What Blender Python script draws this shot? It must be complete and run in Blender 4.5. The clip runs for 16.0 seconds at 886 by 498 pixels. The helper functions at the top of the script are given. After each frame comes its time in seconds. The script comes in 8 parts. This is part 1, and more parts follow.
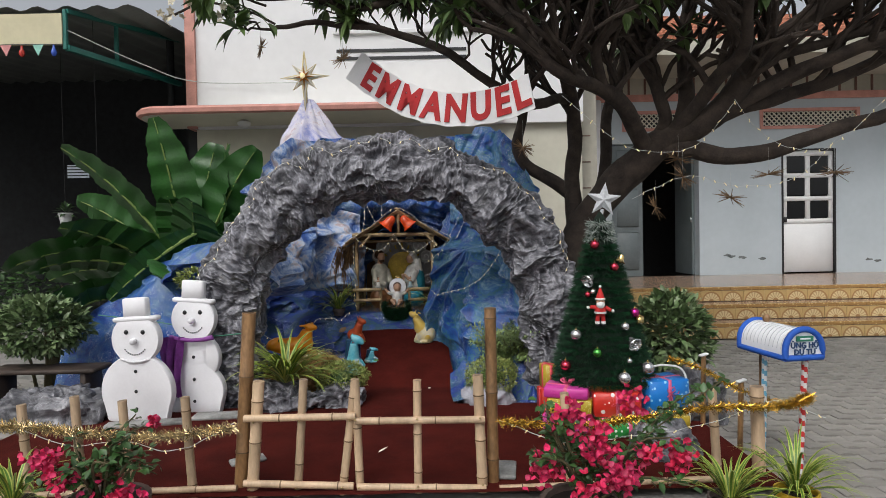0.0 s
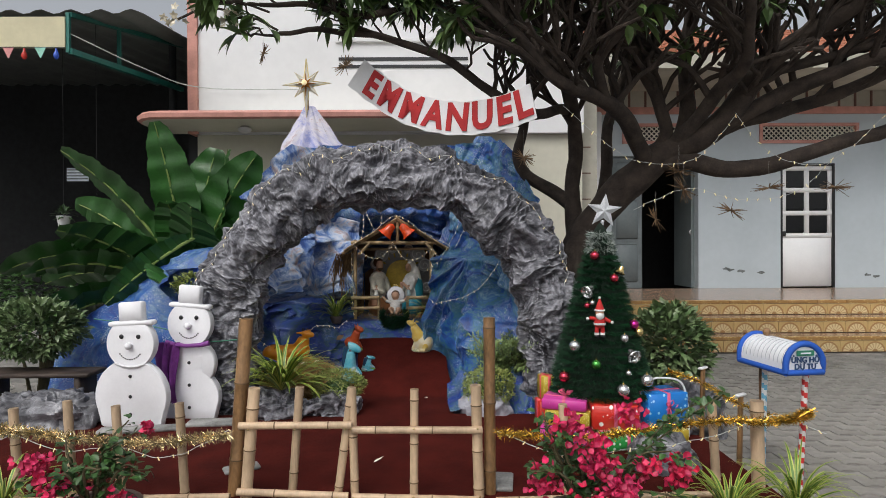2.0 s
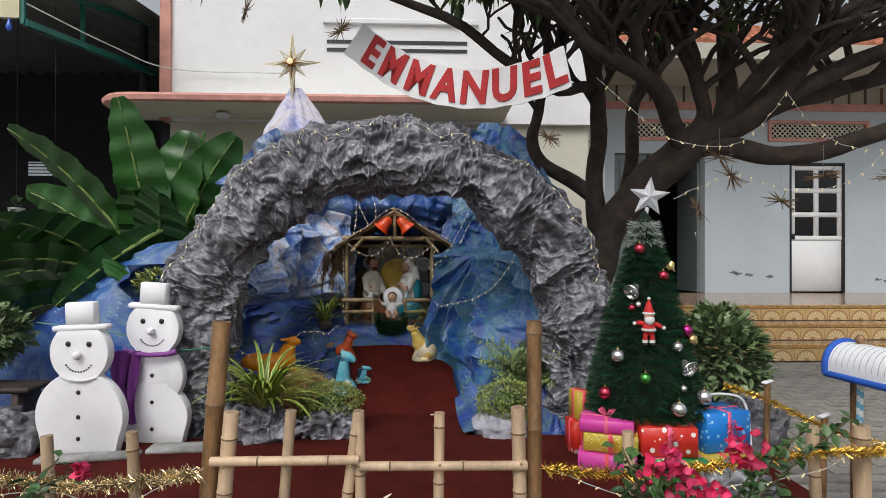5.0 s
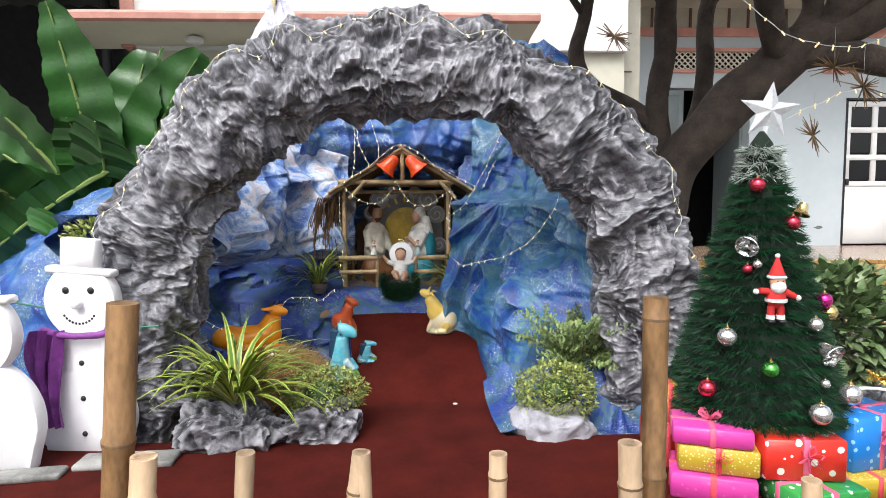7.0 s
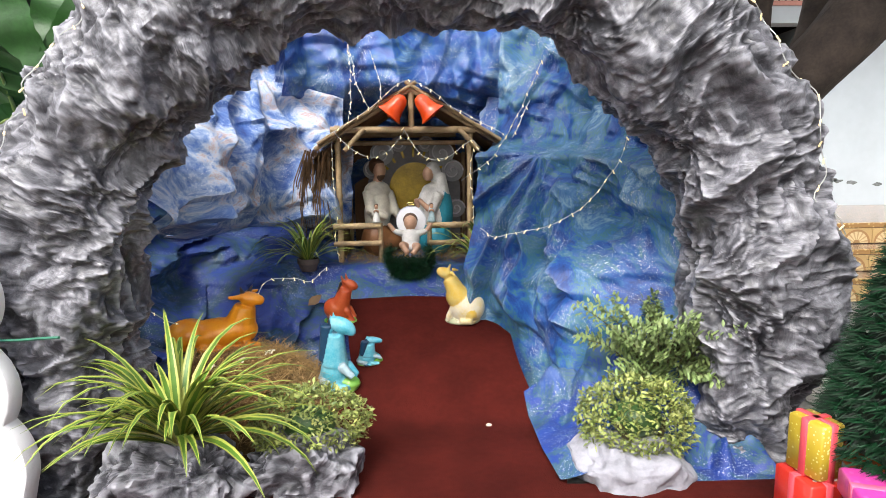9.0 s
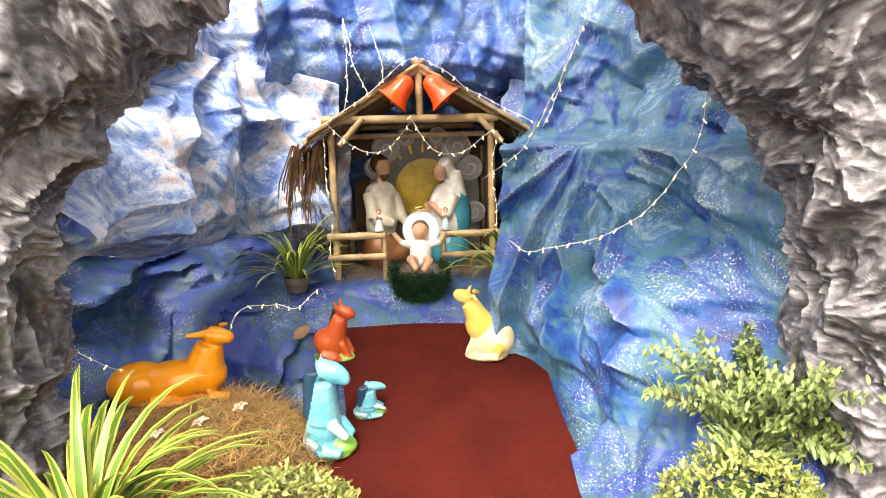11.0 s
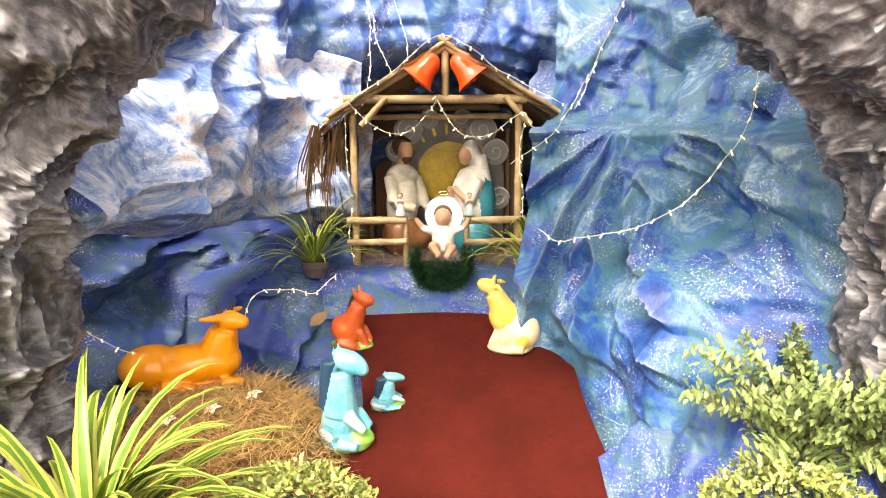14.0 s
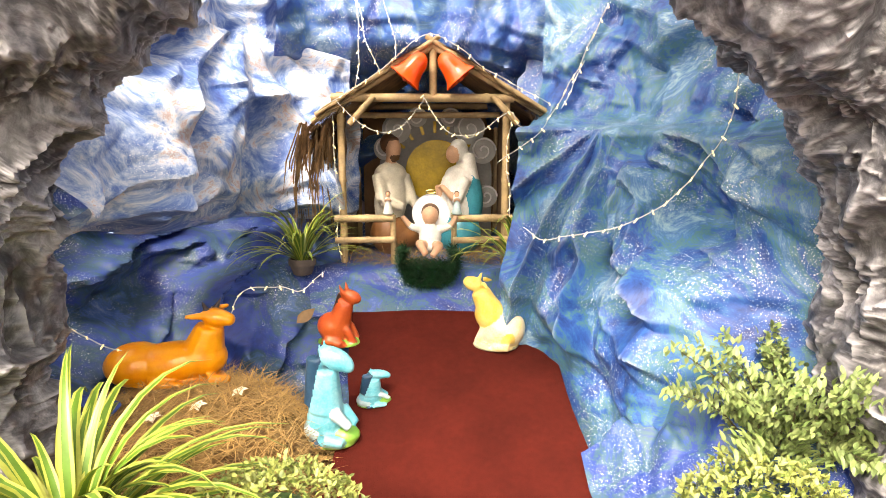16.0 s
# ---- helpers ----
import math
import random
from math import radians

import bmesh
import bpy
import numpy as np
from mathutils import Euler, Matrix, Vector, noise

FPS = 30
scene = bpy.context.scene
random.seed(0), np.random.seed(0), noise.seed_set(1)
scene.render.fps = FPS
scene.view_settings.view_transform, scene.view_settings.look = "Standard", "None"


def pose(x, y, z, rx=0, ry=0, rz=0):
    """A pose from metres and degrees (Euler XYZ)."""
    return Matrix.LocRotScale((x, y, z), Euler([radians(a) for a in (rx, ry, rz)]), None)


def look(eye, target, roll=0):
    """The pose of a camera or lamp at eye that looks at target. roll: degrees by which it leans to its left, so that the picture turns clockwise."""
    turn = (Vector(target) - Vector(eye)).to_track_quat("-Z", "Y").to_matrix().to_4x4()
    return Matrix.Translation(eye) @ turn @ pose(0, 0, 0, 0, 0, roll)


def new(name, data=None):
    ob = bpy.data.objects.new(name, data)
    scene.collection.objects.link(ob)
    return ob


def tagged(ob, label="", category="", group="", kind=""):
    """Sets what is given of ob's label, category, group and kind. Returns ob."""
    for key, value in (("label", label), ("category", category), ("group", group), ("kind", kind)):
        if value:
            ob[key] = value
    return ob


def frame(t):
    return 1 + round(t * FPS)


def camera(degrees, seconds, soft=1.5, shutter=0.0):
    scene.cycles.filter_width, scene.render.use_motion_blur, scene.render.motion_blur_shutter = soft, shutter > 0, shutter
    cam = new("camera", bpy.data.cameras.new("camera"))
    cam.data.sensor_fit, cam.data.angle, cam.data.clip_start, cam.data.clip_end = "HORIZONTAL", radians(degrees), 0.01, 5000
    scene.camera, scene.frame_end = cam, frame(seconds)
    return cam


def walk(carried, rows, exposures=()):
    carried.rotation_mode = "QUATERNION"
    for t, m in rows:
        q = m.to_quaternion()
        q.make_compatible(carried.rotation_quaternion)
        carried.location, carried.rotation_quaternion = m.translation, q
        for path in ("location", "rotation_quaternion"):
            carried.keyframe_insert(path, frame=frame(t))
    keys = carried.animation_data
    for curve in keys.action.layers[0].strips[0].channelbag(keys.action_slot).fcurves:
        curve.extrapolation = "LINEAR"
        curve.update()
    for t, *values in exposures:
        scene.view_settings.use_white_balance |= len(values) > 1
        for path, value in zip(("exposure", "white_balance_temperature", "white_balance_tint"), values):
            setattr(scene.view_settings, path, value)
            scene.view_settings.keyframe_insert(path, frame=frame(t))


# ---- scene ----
cam = camera(74.5, 16.0, 0.6)
METRES, EYE = 3.5, 1.35
# time, place over METRES, and the turn, tilt and lean of the camera
ROWS = [
    (0.0, 0.0, 0.0, 0.0, -0.03, -1.25, 1.16),
    (0.5, 0.0004, -0.0007, 0.0003, -0.08, -0.99, 1.08),
    (1.0, 0.0, 0.0004, -0.0001, -0.15, -0.72, 0.88),
    (1.5, -0.0007, 0.0027, -0.001, -0.2, -0.5, 0.63),
    (2.0, -0.0021, 0.0052, -0.0015, -0.18, -0.34, 0.27),
    (2.5, -0.0063, 0.0076, -0.0025, -0.16, -0.18, -0.07),
    (3.0, -0.0175, 0.0189, -0.0061, -0.21, 0.45, -0.32),
    (5.5, -0.0694, 0.2649, -0.034, -2.55, 0.1, 0.08),
    (6.0, -0.0705, 0.3399, -0.0398, -2.66, -1.7, 0.15),
    (6.5, -0.0812, 0.4112, -0.0456, -2.36, -2.82, 0.08),
    (7.0, -0.0939, 0.4842, -0.046, -2.12, -4.19, 0.27),
    (7.5, -0.0977, 0.5576, -0.0488, -1.9, -5.37, 0.52),
    (8.0, -0.1037, 0.6231, -0.0512, -1.67, -6.58, 0.42),
    (8.5, -0.1172, 0.6864, -0.0508, -1.69, -7.55, 0.44),
    (9.0, -0.1163, 0.7491, -0.0551, -1.93, -8.15, 0.65),
    (11.5, -0.117, 0.9506, -0.057, -0.4, -8.46, 1.73),
    (12.0, -0.121, 0.9577, -0.0576, 0.23, -8.66, 1.53),
    (12.5, -0.1251, 0.9609, -0.0594, 0.74, -9.02, 1.29),
    (13.0, -0.1268, 0.9621, -0.0595, 0.89, -9.37, 1.04),
    (13.5, -0.1257, 0.9622, -0.0598, 0.97, -9.56, 0.69),
    (14.0, -0.1258, 0.9625, -0.0606, 0.97, -9.72, 0.42),
    (14.5, -0.1248, 0.9628, -0.0611, 0.82, -9.81, 0.22),
    (15.0, -0.1232, 0.9613, -0.0607, 0.64, -9.86, 0.08),
    (15.5, -0.1216, 0.9593, -0.0607, 0.39, -9.9, 0.03),
    (16.0, -0.1203, 0.9582, -0.0596, 0.14, -9.93, 0.09),
]
EXPO = [(0.0, -1.0, 6450, 9), (5.5, -0.95, 6450, 9), (6.0, -0.90, 6450, 9), (6.5, -0.33, 6450, 9), (7.0, 0.0, 6450, 9), (7.5, 0.07, 6450, 9), (8.0, 0.12, 6450, 9), (9.0, 0.24, 6550, 10), (11.5, 1.18, 8300, 12), (12.0, 1.24, 8500, 12), (16.0, 1.2, 8500, 12)]
walk(cam, [(t, pose(METRES * x, METRES * y, EYE + METRES * z, 90 + tilt, lean, turn)) for t, x, y, z, turn, tilt, lean in ROWS], EXPO)

# ---- daylight: overcast sky ----
SUN_EL, SUN_AZ = 52.0, 205.0
world = bpy.data.worlds.new("overcast_sky")
scene.world = world
world.use_nodes = True
wn, wl = world.node_tree.nodes, world.node_tree.links
sky = wn.new("ShaderNodeTexSky")
sky.sky_type = "NISHITA"
sky.sun_disc = False
sky.sun_elevation = radians(SUN_EL)
sky.sun_rotation = radians(SUN_AZ)
sky.air_density, sky.dust_density, sky.ozone_density = 1.0, 6.0, 1.0
grey = wn.new("ShaderNodeHueSaturation")
grey.inputs["Saturation"].default_value = 0.25
grey.inputs["Value"].default_value = 2.0
wl.new(sky.outputs[0], grey.inputs["Color"])
wl.new(grey.outputs[0], wn["Background"].inputs[0])
wn["Background"].inputs[1].default_value = 0.15
sun_data = bpy.data.lights.new("sun", "SUN")
sun_data.energy, sun_data.angle, sun_data.color = 1.0, radians(20), (1.0, 0.97, 0.92)
sun = new("sun", sun_data)
sun.matrix_world = look((0, 0, 0), (-math.sin(radians(SUN_AZ)) * math.cos(radians(SUN_EL)),
                                   -math.cos(radians(SUN_AZ)) * math.cos(radians(SUN_EL)), -math.sin(radians(SUN_EL))))

# ---- materials ----
def mat(name, col=(0.5, 0.5, 0.5), rough=0.6, metal=0.0, var=0.15, scale=8.0, bump=0.0, bscale=60.0, col2=None, spec=0.5, island=0.0, sheen=0.0, stretch=(1, 1, 1), obj_random=0.0, emit=0.0, trans=0.0):
    """A plain surface with a broad and a fine variation, fine relief, and optional differences from piece to piece."""
    m = bpy.data.materials.new(name)
    m.use_nodes = True
    n, l = m.node_tree.nodes, m.node_tree.links
    b = n["Principled BSDF"]
    b.inputs["Roughness"].default_value, b.inputs["Metallic"].default_value = rough, metal
    b.inputs["Specular IOR Level"].default_value = spec
    if trans:
        b.inputs["Transmission Weight"].default_value = trans
    tc, mp = n.new("ShaderNodeTexCoord"), n.new("ShaderNodeMapping")
    mp.inputs["Scale"].default_value = stretch
    l.new(tc.outputs["Object"], mp.inputs[0])
    big, fine = n.new("ShaderNodeTexNoise"), n.new("ShaderNodeTexNoise")
    for t, s, d in ((big, scale, 3), (fine, scale * 9, 2)):
        t.inputs["Scale"].default_value, t.inputs["Detail"].default_value = s, d
        l.new(mp.outputs[0], t.inputs["Vector"])
    mix = n.new("ShaderNodeMix")
    mix.data_type = "RGBA"
    c2 = col2 or tuple(c * (1 - 2.2 * var) for c in col)
    mix.inputs[6].default_value, mix.inputs[7].default_value = (*col, 1), (*c2, 1)
    avg = n.new("ShaderNodeMath")
    avg.operation = "MULTIPLY_ADD"
    avg.inputs[1].default_value = 0.35
    l.new(fine.outputs["Fac"], avg.inputs[0])
    l.new(big.outputs["Fac"], avg.inputs[2])
    ramp = n.new("ShaderNodeMapRange")
    ramp.inputs[1].default_value, ramp.inputs[2].default_value = 0.45, 0.9
    l.new(avg.outputs[0], ramp.inputs[0])
    l.new(ramp.outputs[0], mix.inputs[0])
    out = mix.outputs[2]
    if island or obj_random:
        hsv = n.new("ShaderNodeHueSaturation")
        g = n.new("ShaderNodeNewGeometry") if island else n.new("ShaderNodeObjectInfo")
        mr = n.new("ShaderNodeMapRange")
        k = island or obj_random
        mr.inputs[3].default_value, mr.inputs[4].default_value = 1 - k, 1 + k
        l.new(g.outputs["Random Per Island" if island else "Random"], mr.inputs[0])
        l.new(mr.outputs[0], hsv.inputs["Value"])
        l.new(out, hsv.inputs["Color"])
        out = hsv.outputs[0]
    l.new(out, b.inputs["Base Color"])
    if bump:
        bt = n.new("ShaderNodeTexNoise")
        bt.inputs["Scale"].default_value, bt.inputs["Detail"].default_value = bscale, 4
        l.new(mp.outputs[0], bt.inputs["Vector"])
        bp = n.new("ShaderNodeBump")
        bp.inputs["Strength"].default_value, bp.inputs["Distance"].default_value = bump, 0.01
        l.new(bt.outputs["Fac"], bp.inputs["Height"])
        l.new(bp.outputs[0], b.inputs["Normal"])
    if emit:
        l.new(out, b.inputs["Emission Color"])
        b.inputs["Emission Strength"].default_value = emit
    return m


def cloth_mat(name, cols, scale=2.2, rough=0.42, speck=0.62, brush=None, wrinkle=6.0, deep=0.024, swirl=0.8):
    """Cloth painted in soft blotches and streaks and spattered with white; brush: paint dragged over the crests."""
    m = bpy.data.materials.new(name)
    m.use_nodes = True
    n, l = m.node_tree.nodes, m.node_tree.links
    b = n["Principled BSDF"]
    b.inputs["Roughness"].default_value = rough
    tc = n.new("ShaderNodeTexCoord")
    ns = n.new("ShaderNodeTexNoise")
    ns.inputs["Scale"].default_value, ns.inputs["Detail"].default_value, ns.inputs["Distortion"].default_value = scale, 9, swirl
    ns.inputs["Roughness"].default_value = 0.76
    l.new(tc.outputs["Object"], ns.inputs["Vector"])
    cr = n.new("ShaderNodeValToRGB")
    e = cr.color_ramp.elements
    e[0].position, e[0].color = cols[0][0], (*cols[0][1], 1)
    e[1].position, e[1].color = cols[-1][0], (*cols[-1][1], 1)
    for p, c in cols[1:-1]:
        k = e.new(p)
        k.color = (*c, 1)
    l.new(ns.outputs["Fac"], cr.inputs[0])
    vo = n.new("ShaderNodeTexVoronoi")
    vo.inputs["Scale"].default_value = 70
    vo2, lt2 = n.new("ShaderNodeTexVoronoi"), n.new("ShaderNodeMath")
    vo2.inputs["Scale"].default_value = 190
    lt2.operation = "LESS_THAN"
    lt2.inputs[1].default_value = 0.24
    l.new(tc.outputs["Object"], vo2.inputs["Vector"])
    l.new(vo2.outputs["Distance"], lt2.inputs[0])
    l.new(tc.outputs["Object"], vo.inputs["Vector"])
    lt = n.new("ShaderNodeMath")
    lt.operation = "LESS_THAN"
    lt.inputs[1].default_value = 0.2
    l.new(vo.outputs["Distance"], lt.inputs[0])
    pn = n.new("ShaderNodeTexNoise")
    pn.inputs["Scale"].default_value, pn.inputs["Detail"].default_value = 4.5, 6
    l.new(tc.outputs["Object"], pn.inputs["Vector"])
    gt = n.new("ShaderNodeMapRange")
    gt.inputs[1].default_value, gt.inputs[2].default_value = speck - 0.1, speck + 0.08
    l.new(pn.outputs["Fac"], gt.inputs[0])
    mu = n.new("ShaderNodeMath")
    mu.operation = "MULTIPLY"
    both = n.new("ShaderNodeMath")
    both.operation = "MAXIMUM"
    l.new(lt.outputs[0], both.inputs[0])
    l.new(lt2.outputs[0], both.inputs[1])
    l.new(both.outputs[0], mu.inputs[0])
    l.new(gt.outputs[0], mu.inputs[1])
    mix = n.new("ShaderNodeMix")
    mix.data_type = "RGBA"
    mix.inputs[7].default_value = (0.75, 0.8, 0.85, 1)
    l.new(mu.outputs[0], mix.inputs[0])
    src = cr.outputs[0]
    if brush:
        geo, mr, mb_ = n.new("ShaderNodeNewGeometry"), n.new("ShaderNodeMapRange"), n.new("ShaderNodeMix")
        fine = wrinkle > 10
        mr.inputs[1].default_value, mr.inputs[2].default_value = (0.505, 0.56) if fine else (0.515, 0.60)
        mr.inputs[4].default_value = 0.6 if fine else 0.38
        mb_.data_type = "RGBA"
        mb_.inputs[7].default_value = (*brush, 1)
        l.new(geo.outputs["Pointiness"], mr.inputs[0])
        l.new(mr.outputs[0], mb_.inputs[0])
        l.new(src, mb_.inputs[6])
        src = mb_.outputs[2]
    l.new(src, mix.inputs[6])
    l.new(mix.outputs[2], b.inputs["Base Color"])
    wv = n.new("ShaderNodeTexNoise")
    wv.noise_type = "RIDGED_MULTIFRACTAL"
    wv.inputs["Scale"].default_value, wv.inputs["Detail"].default_value = wrinkle, 8
    wv.inputs["Distortion"].default_value = 0.25
    l.new(tc.outputs["Object"], wv.inputs["Vector"])
    bp = n.new("ShaderNodeBump")
    bp.inputs["Strength"].default_value, bp.inputs["Distance"].default_value = 0.8, deep
    l.new(wv.outputs["Fac"], bp.inputs["Height"])
    l.new(bp.outputs[0], b.inputs["Normal"])
    return m


BLUE = (0.02, 0.07, 0.36)
CLOTH_BLUE = cloth_mat("painted_blue_cloth", [(0.32, (0.008, 0.018, 0.13)), (0.44, (0.012, 0.055, 0.27)), (0.52, (0.022, 0.105, 0.34)), (0.57, (0.05, 0.12, 0.22)), (0.62, (0.12, 0.23, 0.40)), (0.68, (0.36, 0.42, 0.56)), (0.75, (0.60, 0.62, 0.68))], 3.8, 0.5, 0.53, (0.36, 0.44, 0.56), 6.0, 0.04)
CLOTH_PALE = cloth_mat("painted_pale_cloth", [(0.28, (0.015, 0.05, 0.23)), (0.38, (0.03, 0.10, 0.37)), (0.45, (0.09, 0.18, 0.45)), (0.51, (0.27, 0.37, 0.57)), (0.57, (0.54, 0.58, 0.67)), (0.605, (0.42, 0.27, 0.24)), (0.63, (0.52, 0.54, 0.64)), (0.70, (0.10, 0.17, 0.47)), (0.77, (0.40, 0.46, 0.60))], 4.6, 0.5, 0.58, (0.45, 0.50, 0.60), 6.0, 0.04)
CLOTH_LILAC = cloth_mat("painted_lilac_cloth", [(0.30, (0.10, 0.14, 0.40)), (0.42, (0.28, 0.30, 0.55)), (0.50, (0.50, 0.48, 0.60)), (0.58, (0.62, 0.60, 0.66)), (0.64, (0.45, 0.33, 0.36)), (0.72, (0.55, 0.55, 0.64))], 2.6, 0.6, 0.7, (0.6, 0.6, 0.66))
CLOTH_GREEN = cloth_mat("painted_sea_cloth", [(0.34, (0.006, 0.022, 0.12)), (0.43, (0.009, 0.062, 0.27)), (0.48, (0.019, 0.103, 0.31)), (0.515, (0.06, 0.17, 0.17)), (0.55, (0.03, 0.13, 0.33)), (0.62, (0.20, 0.34, 0.43)), (0.73, (0.56, 0.64, 0.66))], 3.4, 0.5, 0.55, (0.46, 0.55, 0.58), 6.0, 0.04)
# navy paint, darkened further for the shade below the pale cloth
CLOTH_DARK = cloth_mat("painted_navy_cloth_shaded", [(0.30, (0.008, 0.018, 0.10)), (0.44, (0.018, 0.05, 0.27)), (0.53, (0.03, 0.08, 0.11)), (0.62, (0.05, 0.12, 0.36)), (0.72, (0.2, 0.28, 0.42))], 3.4, 0.55, 0.60, (0.05, 0.10, 0.25), 6.0, 0.04)
CLOTH_DEEP = cloth_mat("painted_deep_blue_cloth", [(0.3, (0.008, 0.022, 0.13)), (0.47, (0.013, 0.048, 0.27)), (0.53, (0.04, 0.11, 0.13)), (0.6, (0.028, 0.08, 0.31)), (0.72, (0.13, 0.21, 0.40))], 4.0, 0.55, 0.56, None, 6.0, 0.04)
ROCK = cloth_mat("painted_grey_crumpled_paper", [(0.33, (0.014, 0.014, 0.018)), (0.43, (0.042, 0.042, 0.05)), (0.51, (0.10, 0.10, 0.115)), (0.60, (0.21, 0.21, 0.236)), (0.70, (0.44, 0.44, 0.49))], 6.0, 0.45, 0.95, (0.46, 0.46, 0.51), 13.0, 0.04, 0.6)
CARPET = mat("dark_red_felt", (0.075, 0.010, 0.007), 0.95, spec=0.1, var=0.2, scale=5, bump=0.3, bscale=220)
PAVER = mat("grey_concrete_paver", (0.30, 0.282, 0.26), 0.85, var=0.14, scale=3, bump=0.4, bscale=120, obj_random=0.12)
PAVER_S = mat("grey_concrete_pavers", (0.30, 0.282, 0.26), 0.85, var=0.14, scale=3, bump=0.4, bscale=120, island=0.12)
# yard lightened so its unseen front part bounces light onto the arch
JOINT = mat("dusty_concrete_yard", (0.27, 0.26, 0.245), 0.95, var=0.2, scale=4, bump=0.5)
WALL_BLUE = mat("pale_blue_wall_paint", (0.46, 0.52, 0.56), 0.7, var=0.05, scale=1.2, bump=0.1, bscale=90)
WALL_WHITE = mat("white_wall_paint", (0.76, 0.76, 0.775), 0.75, var=0.05, scale=1.0, bump=0.1, bscale=80)
# darker copy of the cream paint: porch and eave shade in its colour
WALL_CREAM_SHADE = mat("cream_paint_in_shade", (0.47, 0.45, 0.38), 0.8, var=0.12, scale=1.5, bump=0.1, bscale=80)
WALL_CREAM = mat("cream_wall_paint", (0.62, 0.60, 0.50), 0.75, var=0.07, scale=1.3, bump=0.1, bscale=80)
PINK = mat("salmon_pink_paint", (0.62, 0.30, 0.25), 0.7, var=0.14, scale=6, bump=0.15)
BROWN = mat("brown_paint", (0.16, 0.08, 0.06), 0.7)
# near-black stands in for the shade inside the room and the shed
DARK = mat("interior_shade_black", (0.025, 0.027, 0.03), 0.8, var=0.2)
GLASS_DARK = mat("dark_glass", (0.012, 0.013, 0.015), 0.12, var=0.1)
WHITE_METAL = mat("white_enamelled_metal", (0.74, 0.75, 0.76), 0.4, var=0.04, scale=3)
ROOFTILE = mat("orange_clay_tile", (0.42, 0.15, 0.08), 0.8, var=0.2, scale=4, island=0.2)
CREAM_BOARD = mat("cream_fascia_board", (0.62, 0.57, 0.38), 0.6, var=0.08, scale=2)
TEAL = mat("teal_steel", (0.02, 0.17, 0.14), 0.5, var=0.12)
CORRUG = mat("grey_corrugated_sheet", (0.25, 0.26, 0.25), 0.5, 0.4, var=0.15, scale=2)
BARK = mat("grey_brown_bark", (0.070, 0.051, 0.040), 0.9, var=0.32, scale=9, bump=1.0, bscale=26)
LEAF = mat("frangipani_leaf", (0.04, 0.085, 0.022), 0.5, var=0.25, scale=3, island=0.35, col2=(0.10, 0.16, 0.04))
BANANA = mat("banana_leaf", (0.028, 0.105, 0.02), 0.38, var=0.2, scale=5, island=0.25, bump=0.25, bscale=30)
BAMBOO = mat("yellow_bamboo", (0.60, 0.43, 0.28), 0.45, var=0.2, scale=10, bump=0.25, bscale=60, stretch=(1, 1, 0.3), obj_random=0.12)
BAMBOO_DARK = mat("weathered_brown_bamboo", (0.34, 0.19, 0.085), 0.38, var=0.38, scale=9, bump=0.3, stretch=(1, 1, 0.4))
FOAM = mat("white_foam_board", (0.80, 0.80, 0.83), 0.8, var=0.04, scale=6, bump=0.12, bscale=150)
BLACK = mat("black_plastic", (0.01, 0.01, 0.012), 0.4)


# ---- building blocks ----
def rotm(rx=0, ry=0, rz=0):
    return Euler((radians(rx), radians(ry), radians(rz))).to_matrix()


